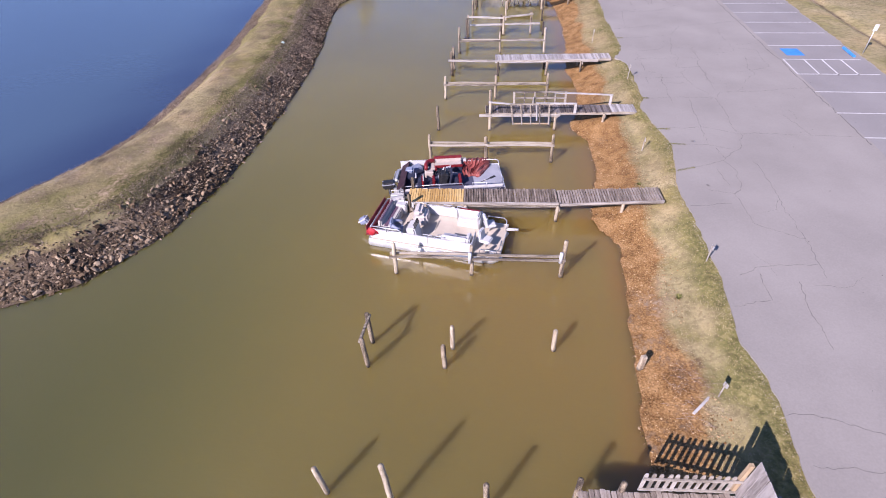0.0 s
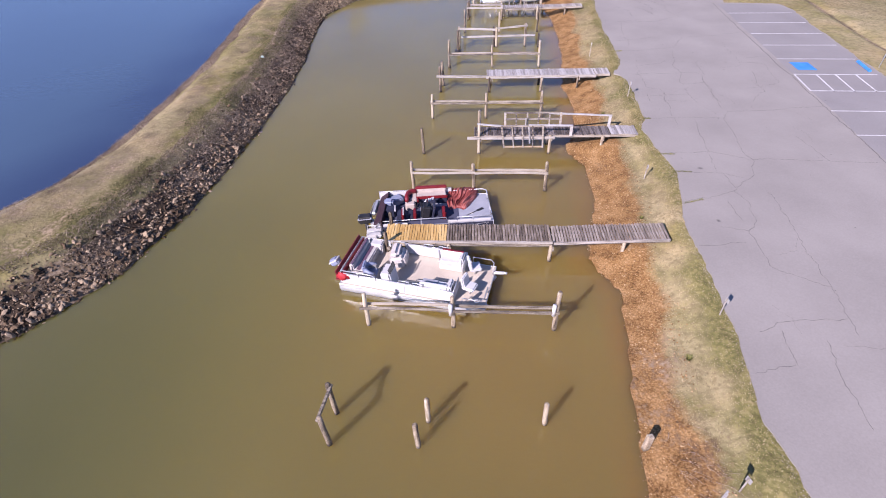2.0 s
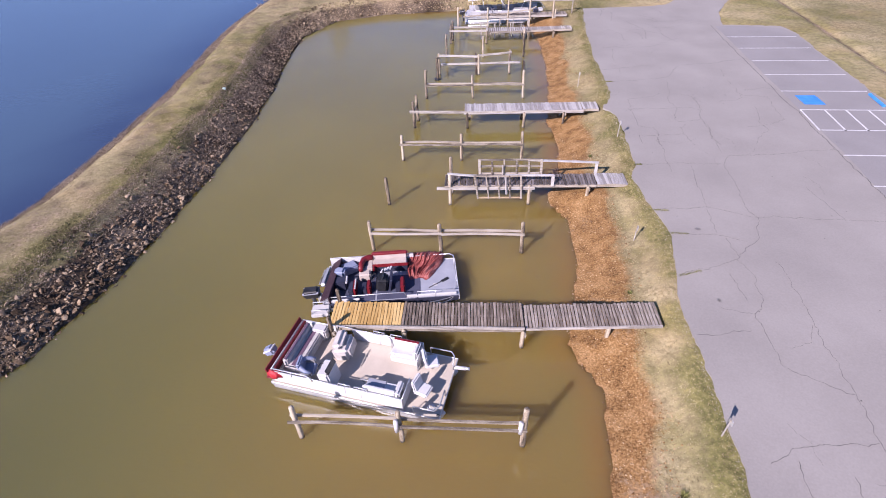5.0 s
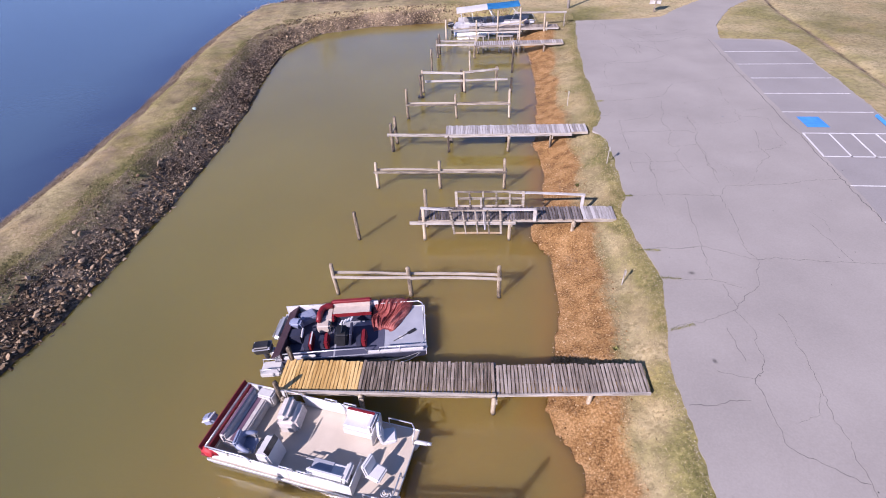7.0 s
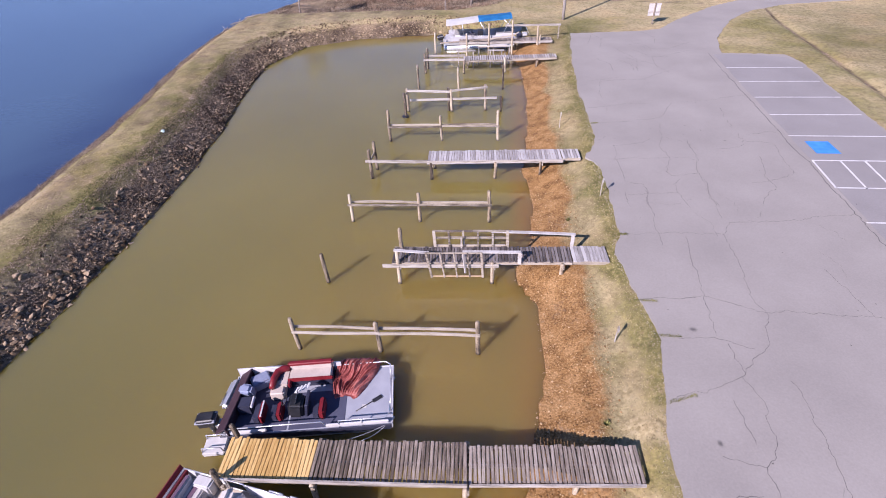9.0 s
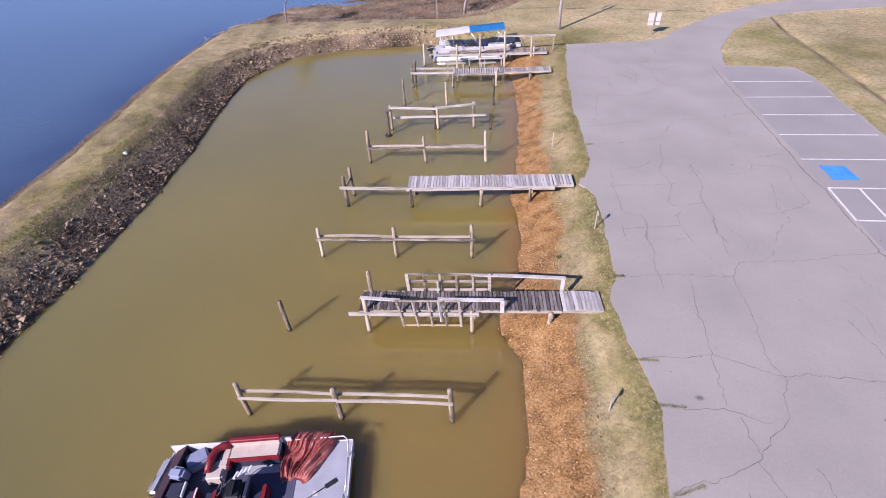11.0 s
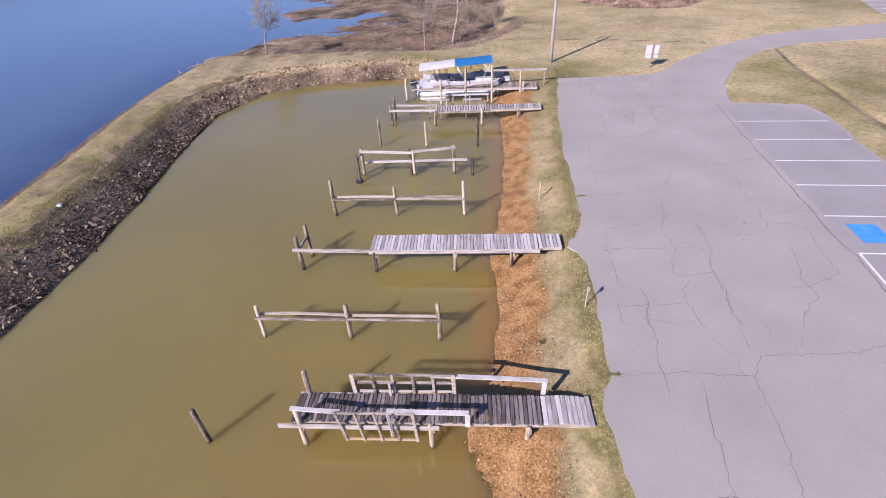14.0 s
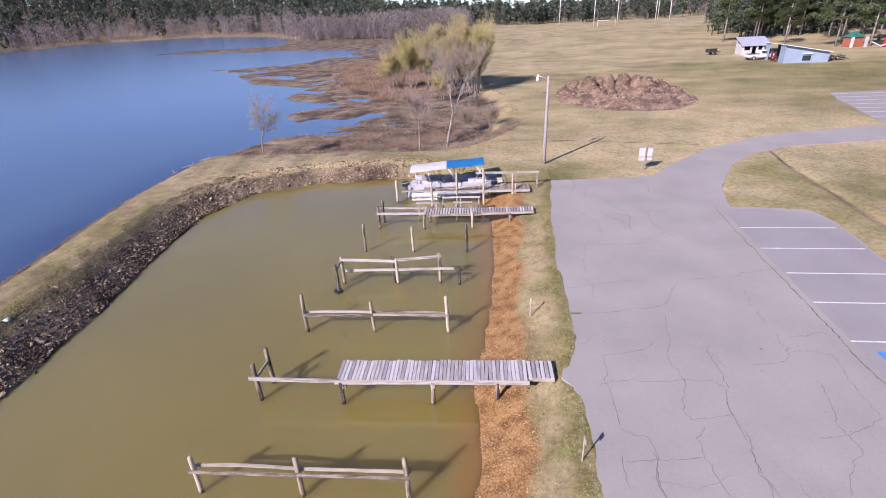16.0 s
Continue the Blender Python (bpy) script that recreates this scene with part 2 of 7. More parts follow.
def water_material(name, water_tone, edge, ripple, rough, bump, depth=0.0, gloss=.5, cloud_size=.07, ior=1.333):
    """Murky water: the silty matter in it gives the colour, a smooth skin the reflections."""
    m = bpy.data.materials.new(name)
    m.use_nodes = True
    n, l = m.node_tree.nodes, m.node_tree.links
    b = n["Principled BSDF"]
    pos = n.new("ShaderNodeNewGeometry").outputs["Position"]
    silt_shade = n.new("ShaderNodeAttribute")
    silt_shade.attribute_name = "silt_shade"
    cloud = n.new("ShaderNodeTexNoise")
    cloud.inputs["Scale"].default_value, cloud.inputs["Detail"].default_value = cloud_size, 3
    l.new(pos, cloud.inputs["Vector"])
    c1 = n.new("ShaderNodeMix")
    c1.data_type = "RGBA"
    c1.inputs["A"].default_value = (*[v * .80 for v in water_tone], 1)
    c1.inputs["B"].default_value = (*[v * 1.20 for v in water_tone], 1)
    l.new(cloud.outputs["Fac"], c1.inputs["Factor"])
    # darker, greener colour towards the south-west; painted in partly for lens falloff
    dimmed = n.new("ShaderNodeAttribute")
    dimmed.attribute_name = "water_tone"
    c0 = n.new("ShaderNodeMix")
    c0.data_type = "RGBA"
    l.new(dimmed.outputs["Fac"], c0.inputs["Factor"])
    l.new(c1.outputs["Result"], c0.inputs["A"])
    c0.inputs["B"].default_value = (water_tone[0] * .48, water_tone[1] * .56, water_tone[2] * .48, 1)
    c2 = n.new("ShaderNodeMix")
    c2.data_type = "RGBA"
    l.new(silt_shade.outputs["Fac"], c2.inputs["Factor"])
    l.new(c0.outputs["Result"], c2.inputs["A"])
    c2.inputs["B"].default_value = (*edge, 1)
    l.new(c2.outputs["Result"], b.inputs["Base Color"])
    b.inputs["Roughness"].default_value, b.inputs["IOR"].default_value = rough, ior
    b.inputs["Specular IOR Level"].default_value = gloss
    # light scatters some way through the silty water before it comes back
    b.inputs["Subsurface Weight"].default_value, b.inputs["Subsurface Scale"].default_value = depth, 4.0
    b.inputs["Subsurface Radius"].default_value = (1.0, .85, .5)
    rip = n.new("ShaderNodeTexNoise")
    rip.inputs["Scale"].default_value, rip.inputs["Detail"].default_value = ripple, 4
    st = n.new("ShaderNodeMapping")
    st.inputs["Rotation"].default_value = (0, 0, .6)
    st.inputs["Scale"].default_value = (1, 2.4, 1)
    l.new(pos, st.inputs["Vector"])
    l.new(st.outputs[0], rip.inputs["Vector"])
    bp = n.new("ShaderNodeBump")
    bp.inputs["Strength"].default_value, bp.inputs["Distance"].default_value = bump, .03
    l.new(rip.outputs["Fac"], bp.inputs["Height"])
    l.new(bp.outputs[0], b.inputs["Normal"])
    return m


M["marina"] = water_material("murky_basin_water", (.200, .169, .050), (.262, .142, .036), 3.2, .12, .10, 1.0, gloss=1.0, ior=1.45)
# the lake's edge colour paints the bank's dark reflection along the shore
M["lake"] = water_material("lake_water", (.054, .092, .142), (.022, .034, .085), .9, .18, .34, gloss=1.0, cloud_size=.02)


def ground_material():
    """Grass, clay, mud and gravel, told apart by the zones laid on the ground sheet."""
    m = bpy.data.materials.new("ground_cover")
    m.use_nodes = True
    n, l = m.node_tree.nodes, m.node_tree.links
    b = n["Principled BSDF"]
    pos = n.new("ShaderNodeNewGeometry").outputs["Position"]
    zone = n.new("ShaderNodeAttribute")
    zone.attribute_name = "zone"
    sep = n.new("ShaderNodeSeparateColor")
    l.new(zone.outputs["Color"], sep.inputs[0])

    def noise_at(scale, detail=5):
        t = n.new("ShaderNodeTexNoise")
        t.inputs["Scale"].default_value, t.inputs["Detail"].default_value = scale, detail
        l.new(pos, t.inputs["Vector"])
        return t.outputs["Fac"]

    wide, mid, fine, grain, clump, patch = noise_at(.06), noise_at(.9), noise_at(6.5, 8), noise_at(15, 8), noise_at(2.6, 8), noise_at(.23, 6)

    def ramp(fac, *cols):
        r = n.new("ShaderNodeValToRGB")
        e = r.color_ramp.elements
        while len(e) < len(cols):
            e.new(.5)
        for i, c in enumerate(cols):
            e[i].position, e[i].color = .36 + .28 * i / (len(cols) - 1), (*c, 1)
        l.new(fac, r.inputs[0])
        return r.outputs[0]

    def blend(fac, a, c):
        x = n.new("ShaderNodeMix")
        x.data_type = "RGBA"
        if isinstance(fac, float):
            x.inputs["Factor"].default_value = fac
        else:
            l.new(fac, x.inputs["Factor"])
        l.new(a, x.inputs["A"])
        l.new(c, x.inputs["B"])
        return x.outputs["Result"]

    def edged(chan, width=.22):
        """The zone's border, frayed by noise."""
        a = n.new("ShaderNodeMath")
        a.operation = "MULTIPLY_ADD"
        l.new(mid, a.inputs[0])
        a.inputs[1].default_value = .9
        l.new(chan, a.inputs[2])
        f = n.new("ShaderNodeMath")
        f.operation = "MULTIPLY_ADD"
        l.new(fine, f.inputs[0])
        f.inputs[1].default_value = 1.0
        l.new(a.outputs[0], f.inputs[2])
        r = n.new("ShaderNodeMapRange")
        r.inputs["From Min"].default_value, r.inputs["From Max"].default_value = 1.45 - width, 1.45 + width
        l.new(f.outputs[0], r.inputs["Value"])
        return r.outputs[0]

    ruts = noise_at(1.6, 6)
    dry = blend(.5, ramp(fine, (.20, .165, .082), (.36, .30, .162), (.50, .43, .26)), ramp(mid, (.27, .225, .122), (.43, .365, .215)))
    green = blend(.5, ramp(fine, (.090, .090, .030), (.190, .176, .066), (.33, .285, .128)), ramp(mid, (.118, .114, .042), (.27, .238, .098)))
    clay = blend(.5, ramp(grain, (.08, .040, .013), (.245, .130, .045), (.42, .265, .125)), ramp(ruts, (.108, .054, .018), (.262, .144, .053), (.37, .222, .097)))
    mud = blend(.5, ramp(fine, (.050, .037, .026), (.150, .112, .078), (.34, .268, .19)), ramp(mid, (.058, .043, .030), (.255, .192, .132)))
    tussock = noise_at(.35, 6)
    spots = n.new("ShaderNodeMix")
    spots.data_type, spots.blend_type = "RGBA", "MULTIPLY"
    spots.inputs["Factor"].default_value = 1.0
    l.new(mud, spots.inputs["A"])
    l.new(ramp(tussock, (.34, .31, .30), (.80, .79, .78), (1.4, 1.38, 1.28)), spots.inputs["B"])
    mud = spots.outputs["Result"]
    gravel = ramp(fine, (.25, .22, .18), (.40, .36, .30), (.55, .51, .45))
    col = blend(edged(sep.outputs["Green"]), dry, green)
    tone = n.new("ShaderNodeMix")
    tone.data_type, tone.blend_type = "RGBA", "MULTIPLY"
    tone.inputs["Factor"].default_value = 1.0
    l.new(col, tone.inputs["A"])
    l.new(ramp(wide, (.78, .78, .76), (1.0, 1.0, 1.0), (1.16, 1.13, 1.12)), tone.inputs["B"])
    col = tone.outputs["Result"]
    for fac, cols in ((clump, ((.80, .80, .78), (1.0, 1.0, 1.0), (1.14, 1.13, 1.11))), (patch, ((.84, .86, .78), (1.0, .99, .98), (1.12, 1.05, 1.02)))):
        spot = n.new("ShaderNodeMix")
        spot.data_type, spot.blend_type = "RGBA", "MULTIPLY"
        spot.inputs["Factor"].default_value = 1.0
        l.new(col, spot.inputs["A"])
        l.new(ramp(fac, *cols), spot.inputs["B"])
        col = spot.outputs["Result"]
    col = blend(edged(zone.outputs["Alpha"]), col, gravel)
    col = blend(edged(sep.outputs["Red"], .34), col, clay)
    col = blend(edged(sep.outputs["Blue"]), col, mud)
    l.new(col, b.inputs["Base Color"])
    b.inputs["Roughness"].default_value, b.inputs["Specular IOR Level"].default_value = .95, .2
    bp = n.new("ShaderNodeBump")
    bp.inputs["Strength"].default_value, bp.inputs["Distance"].default_value = .7, .06
    l.new(fine, bp.inputs["Height"])
    l.new(bp.outputs[0], b.inputs["Normal"])
    return m


M["ground"] = ground_material()

# ---------------------------------------------------------------- mesh helpers


def mesh_of(name, bm, material, smooth=False, bevel=0.0, seg=1):
    if bevel:
        bmesh.ops.bevel(bm, geom=list(bm.edges), offset=bevel, segments=seg, affect="EDGES", clamp_overlap=True)
    me = bpy.data.meshes.new(name)
    bm.to_mesh(me)
    bm.free()
    me.materials.append(material)
    if smooth:
        for p in me.polygons:
            p.use_smooth = True
    return me


def part(name, bm, material, parent, label="", smooth=False, bevel=0.0, seg=1):
    ob = new(name, mesh_of(name, bm, material, smooth, bevel, seg))
    ob.parent = parent
    return tagged(ob, label) if label else ob


def piece(name, mesh, parent, m):
    ob = new(name, mesh)
    ob.parent = parent
    ob.matrix_local = m
    return ob


def thing(name, place, turn, label, category, group=""):
    ob = new(name)
    ob.empty_display_size = .2
    ob.matrix_basis = pose(*place, 0, 0, turn)
    return tagged(ob, label, category, group)


def box(bm, c, s, rx=0, ry=0, rz=0):
    bmesh.ops.create_cube(bm, size=1, matrix=pose(*c, rx, ry, rz) @ Matrix.Diagonal((*s, 1)))
    return bm


def boxes(*items):
    bm = bmesh.new()
    for it in items:
        box(bm, *it)
    return bm


def tube(bm, pts, radii, seg=8, cap=True, wob=0.0):
    """A round bar along pts; radii one for each point."""
    pts = [Vector(p) for p in pts]
    rings = []
    side = None
    for i, p in enumerate(pts):
        d = (pts[min(i + 1, len(pts) - 1)] - pts[max(i - 1, 0)]).normalized()
        if side is None:
            side = d.orthogonal().normalized()
        side = (side - d * side.dot(d)).normalized()
        up = d.cross(side)
        ring = []
        for k in range(seg):
            a = 2 * math.pi * k / seg
            r = radii[i] * (1 + wob * random.uniform(-1, 1))
            ring.append(bm.verts.new(p + (side * math.cos(a) + up * math.sin(a)) * r))
        rings.append(ring)
    for a, c in zip(rings, rings[1:]):
        for k in range(seg):
            bm.faces.new((a[k], a[(k + 1) % seg], c[(k + 1) % seg], c[k]))
    if cap:
        bm.faces.new(rings[0][::-1])
        bm.faces.new(rings[-1])
    return bm


def bar(pts, r, seg=8):
    return tube(bmesh.new(), pts, [r] * len(pts), seg)


def log_bm(base, top, r, worn=True):
    """A driven pile: a slightly crooked log, its head worn to a blunt cone."""
    base, top = Vector(base), Vector(top)
    bm, n = bmesh.new(), 7
    pts, rad = [], []
    for i in range(n):
        f = i / (n - 1)
        pts.append(base.lerp(top, f) + Vector((random.uniform(-.012, .012), random.uniform(-.012, .012), 0)))
        rad.append(r * (1.06 - .10 * f))
    if worn:
        pts.append(top + Vector((0, 0, .05)))
        rad.append(r * random.uniform(.45, .8))
    return tube(bm, pts, rad, 11, wob=.05)


def joined(name, verts, faces, material, label, category, smooth=False):
    """One object for what nobody could count."""
    me = bpy.data.meshes.new(name)
    me.from_pydata(verts, [], faces)
    me.materials.append(material)
    if smooth:
        for p in me.polygons:
            p.use_smooth = True
    return tagged(new(name, me), label, category, kind="stuff")


def smooth01(a, lo, hi):
    f = np.clip((a - lo) / (hi - lo), 0, 1)
    return f * f * (3 - 2 * f)


# ---------------------------------------------------------------- the plan: shores
BASIN = np.array([(5.3, -40), (5.4, 2), (5.5, 7.8), (6.1, 12.3), (6.6, 15.4), (6.9, 17.6), (5.9, 19.6), (6.4, 21.6), (7.0, 24.2), (7.1, 27.6), (6.3, 29.6),
                  (7.2, 32), (7.7, 35.5), (7.4, 39.2), (8.2, 44.5), (8.6, 51), (8.7, 56.5), (8.2, 61), (7.2, 66), (1, 68.6), (-7.7, 67.4), (-12.6, 65.2), (-14.9, 59.5),
                  (-14.5, 52.5), (-13.6, 46), (-13.2, 40), (-13.2, 33), (-13.5, 27), (-13.9, 23), (-14.9, 18.6), (-17.1, 14.9), (-20, 13.2), (-30, 8.5), (-60, -6), (-110, -12), (-110, -40)])
LAKE = np.array([(-400, -20), (-110, 2), (-60, 8), (-35, 16), (-25.6, 20.6), (-22.9, 25.4), (-22.0, 29), (-21.9, 36), (-22.1, 44), (-22.7, 50), (-23.6, 57), (-24.1, 63),
                 (-24.1, 69), (-23.5, 75), (-21.9, 79.5), (-19.9, 84.5), (-17.5, 93), (-24, 104), (-20, 113), (-31, 121), (-34, 138), (-48, 147), (-60, 166), (-80, 190), (-62, 200), (-45, 232), (-46, 258), (-70, 270),
                 (-110, 276), (-168, 292), (-150, 318), (-110, 330), (-130, 420), (-190, 520), (-300, 600), (-385, 560), (-372, 480), (-357, 405), (-420, 300), (-560, 60)])


def poly_dist(px, py, poly):
    """Distance to a closed line, negative inside."""
    best = np.full(px.shape, 1e18)
    inside = np.zeros(px.shape, bool)
    for (ax, ay), (bx, by) in zip(poly, np.roll(poly, -1, 0)):
        ex, ey = bx - ax, by - ay
        f = np.clip(((px - ax) * ex + (py - ay) * ey) / (ex * ex + ey * ey), 0, 1)
        best = np.minimum(best, (px - ax - f * ex) ** 2 + (py - ay - f * ey) ** 2)
        if ay != by:
            inside ^= ((ay > py) != (by > py)) & (px < ex * (py - ay) / ey + ax)
    return np.where(inside, -1, 1) * np.sqrt(best)


def wave(x, y, s, seed=0.0):
    """Soft irregular waves, about -1 to 1."""
    return (np.sin(x * s + 1.7 * np.sin(y * s * .83 + seed)) + np.sin(y * s * 1.31 + 1.3 * np.sin(x * s * .71 + 2 * seed) + seed) + .6 * np.sin((x + y) * s * 2.3 + seed * 3)) / 2.6


def lot_edge(y):
    """The car park's edge towards the basin."""
    return np.interp(y, [-20, 6, 9, 11.5, 15, 20.9, 22.7, 25.2, 26.9, 29, 30.3, 31.2, 33, 34, 37, 39, 40.2, 42.3, 47.6, 50, 57, 63.3, 70],
                     [8.9, 9.3, 9.55, 9.5, 9.95, 10.16, 10.8, 11.05, 10.9, 10.78, 10.74, 11.25, 11.3, 11.22, 11.38, 11.48, 11.75, 11.97, 12.2, 12.4, 13.0, 13.8, 14.4])


def bank_edge(y):
    """Where the clay bank meets the grass."""
    return np.interp(y, [-20, 6, 9, 13.7, 18, 23, 27, 30, 37, 46, 51, 58, 66], [6.6, 7.2, 7.6, 7.9, 8.3, 9.0, 9.3, 9.1, 9.7, 9.95, 10.4, 11.2, 11.6])


def marsh_edge(y):
    """Where the marsh behind the causeway meets the field."""
    return np.interp(y, [72, 78, 84, 95, 115, 150, 250, 330], [3, 8, 12, 13, 12, 4, -12, -22])


def land(x, y):
    """Height and zones of the ground at the places x, y."""
    x, y = np.asarray(x, float), np.asarray(y, float)
    fray = .07 * wave(x, y, 1.1, 1) + .05 * wave(x, y, 3.3, 2)
    db, dl = poly_dist(x, y, BASIN) + fray, poly_dist(x, y, LAKE) + fray
    marsh = smooth01(y, 73.5, 77.5) * smooth01(marsh_edge(y) + 1.5 * wave(x, y, .3, 4) - x, 0, 4) * smooth01(-y, -480, -330)
    berm = smooth01(-x, 9, 12) * smooth01(-y, -76, -66) + smooth01(y, 63, 66) * smooth01(-y, -80, -72) * smooth01(-x, -4, 2)
    berm = np.clip(berm, 0, 1)
    d = np.minimum(db, dl)
    rise = (1.2 + .18 * berm) * np.minimum(np.where(berm > .01, .75 * np.clip((db + .25) / 2.85, 0, 1) + .25 * smooth01(db, -.25, 2.6), smooth01(db, -.25, 2.7)), np.where(berm > .01, smooth01(dl, -.4, 3.4), smooth01(dl, -.25, 2.7)))
    low = WZ + (-.02 + .0075 * np.clip(d, 0, 60)) + .13 * wave(x, y, .22, 3) + .09 * wave(x * .7, y, .7, 5) + .05 * wave(x * .5, y, 1.7, 8)
    dry = WZ + rise + .012 * wave(x, y, .9, 4) + .012 * wave(x, y, 2.6, 7)
    h = dry * (1 - marsh) + np.minimum(low, -.15) * marsh * 1.0
    h = np.where(d < 0, WZ - .05 + np.maximum(.28 * d, -1.6), h)
    east = smooth01(x, bank_edge(y) + .2, lot_edge(y) - .1)
    h = np.where((d > 0) & (x > 4) & (y < 66), WZ + (.68 + .3 * smooth01(y, 54, 62)) * smooth01(d, -.1, 2.4) + (.52 - .3 * smooth01(y, 54, 62)) * east, h)
    # drainage ditch in the field, and gentle swell far off
    h = h - .25 * np.exp(-((x - np.interp(y, [20, 45, 56, 67, 75], [31.5, 32.4, 33.6, 34.6, 36])) / .45) ** 2) * smooth01(-y, -72, -64)
    far = smooth01(dl, 12, 240) * smooth01(y, 330, 420) * smooth01(-x, -60, 120)
    h = h + (19 + 13 * smooth01(-x, 120, 300)) * far * (1 + .35 * wave(x, y, .006, 2)) * (dl > 0) + 2.5 * smooth01(y, 380, 900)
    h = np.where((d > 3) & (marsh < .3), h + .012 * wave(x, y, .12, 6) * smooth01(np.hypot(x - 18, y - 30), 45, 70), h)
    # zones
    clay = ((x > 4) & (y < 63)) * smooth01(bank_edge(y) + .35 * wave(x, y, .8, 2) - x, -.35, .5)
    clay = np.maximum(clay, .45 * (d < 0))
    green = .31 + (.28 - .15 * smooth01(y, 70, 95)) * wave(x, y, .11, 7) + .20 * wave(x, y, .5, 8) + .12 * wave(x, y, 1.4, 2)
    green = green + (.46 + .25 * wave(x, y, .35, 2)) * smooth01(x - lot_edge(y), -1.0, -.3) * (y < 64) * (x < lot_edge(y) + .5)
    green = green + .4 * np.exp(-((x - 15) / 5) ** 2 - ((y - 67) / 4) ** 2) - .25 * np.exp(-((x - 20) / 4) ** 2 - ((y - 72) / 3) ** 2)
    green = green + .42 * np.exp(-((x - 32) / 2.5) ** 2 - ((y - 62) / 5) ** 2) + .48 * np.exp(-((x - 75) / 40) ** 2 - ((y - 120) / 25) ** 2)
    green = green + (.10 + .22 * wave(x, y, .9, 5) + .25 * wave(x, y, 2.3, 3)) * (x > bank_edge(y) - .5) * (x < lot_edge(y) + .5) * (y < 64) * (x > 4)
    green = green + (.20 - .24 * smooth01(y, 56, 64) + .14 * wave(dl * 1.6, y * .35, 1.0, 4) + .10 * wave(x, y, 2.1, 5)) * berm + .62 * berm * np.exp(-((db - 3.1) / .8) ** 2) * (1 - .7 * smooth01(y, 56, 64))
    mud = marsh * (.88 + .25 * wave(x, y, .25, 3))
    mud = np.maximum(mud, .95 * berm * smooth01(1.7 - dl, 0, .8))
    mud = np.maximum(mud, .75 * np.exp(-((y - np.interp(x, [6, 14, 22, 30], [77.2, 77.4, 75.8, 73.6])) / .4) ** 2) * (x > 5) * (x < 30))
    mud = np.maximum(mud, .75 * np.exp(-((x - np.interp(y, [20, 45, 56, 67, 75], [31.5, 32.4, 33.6, 34.6, 36])) / .2) ** 2) * (y < 72))
    mud = np.maximum(mud, .8 * berm * smooth01(2.3 - db, 0, .8))
    mud = np.maximum(mud, (x > 4) * (y < 60) * (d > 0) * smooth01(bank_edge(y) + .9 - x, 0, .6) * (.02 + .14 * smooth01(-y, -20, -10) + .14 * smooth01(-y, -44, -26) + .22 * wave(x, y, .8, 6)))
    strip_in = (x > 5) * (x < lot_edge(y) + .3) * (y < 62) * smooth01(x - bank_edge(y), -.4, .2)
    mud = np.maximum(mud, strip_in * (.06 + .16 * smooth01(lot_edge(y) - x, .3, 1.1) + .18 * wave(x, y, 1.3, 7)))
    mud = np.maximum(mud, berm * (d > 2.3) * (.40 - .04 * smooth01(y, 56, 64) + .15 * wave(dl * 2.0, y * .4, 1.0, 1) + .12 * wave(x, y, 2.6, 4)))
    mud = np.maximum(mud, smooth01(-(x + 4), -2, 6) * smooth01(y, 150, 300) * .6)
    path = berm * (.05 + (.16 + .28 * smooth01(-y, -30, -18)) * np.exp(-((dl - 2.6) / .8) ** 2) * (1 + wave(x, y, .35, 9)) * smooth01(-x, 10, 14))
    return h, np.stack([clay, np.clip(green, 0, 1), np.clip(mud, 0, 1), np.clip(path, 0, 1)], -1), db, dl


def height(x, y):
    return float(land(np.array([x]), np.array([y]))[0][0])


# ---------------------------------------------------------------- ground and water
def spread(parts):
    return np.unique(np.concatenate([np.arange(*p) if len(p) == 3 else np.array(p) for p in parts]))


GX = spread([(-28, -11, .3), (-11, 4, 1.2), (4, 14.5, .25), (14.5, 30.4, .8), (30.4, 37.2, .22), (37.2, 40, .8), (40, 140, 5), (-120, -28, 3), (-420, -120, 12), (-760, -420, 20),
             [-3000, -2000, -1300, -900, -700, -560, -480, 160, 190, 230, 280, 350, 450, 600, 900, 1400, 2200, 3000]])
GY = spread([(0, 72, .3), (72, 96, .8), (96, 180, 2.5), (180, 460, 9), (460, 800, 16), [-400, -200, -100, -60, -40, -25, -15, -8, -4, 900, 1000, 1200, 1500, 2000, 2800, 4000]])


def sheet(xs, ys, keep=None):
    px, py = np.meshgrid(xs, ys)
    w = len(xs)
    idx = np.arange(px.size).reshape(px.shape)
    quads = np.stack([idx[:-1, :-1], idx[:-1, 1:], idx[1:, 1:], idx[1:, :-1]], -1).reshape(-1, 4)
    if keep is not None:
        quads = quads[keep.ravel()[quads].any(1)]
    return px.ravel(), py.ravel(), quads


def attribute(me, name, kind, values, field):
    a = me.attributes.new(name, kind, "POINT")
    a.data.foreach_set(field, np.ascontiguousarray(values, np.float32).ravel())


px, py, quads = sheet(GX, GY)
gh, gzone, gdb, gdl = land(px, py)
# the ground lies a little lower under the paving
under = smooth01(px - lot_edge(py), .25, .6) * smooth01(-py, -62.6, -62.0) * (px < 27) * (py > -20)
gh = gh - .12 * under
me = bpy.data.meshes.new("ground")
me.from_pydata(np.stack([px, py, gh], -1).tolist(), [], quads.tolist())
me.materials.append(M["ground"])
attribute(me, "zone", "FLOAT_COLOR", gzone, "color")
for p in me.polygons:
    p.use_smooth = True
ground = tagged(new("ground", me), "dry winter grass with orange clay banks and mud", "ground", kind="structure")


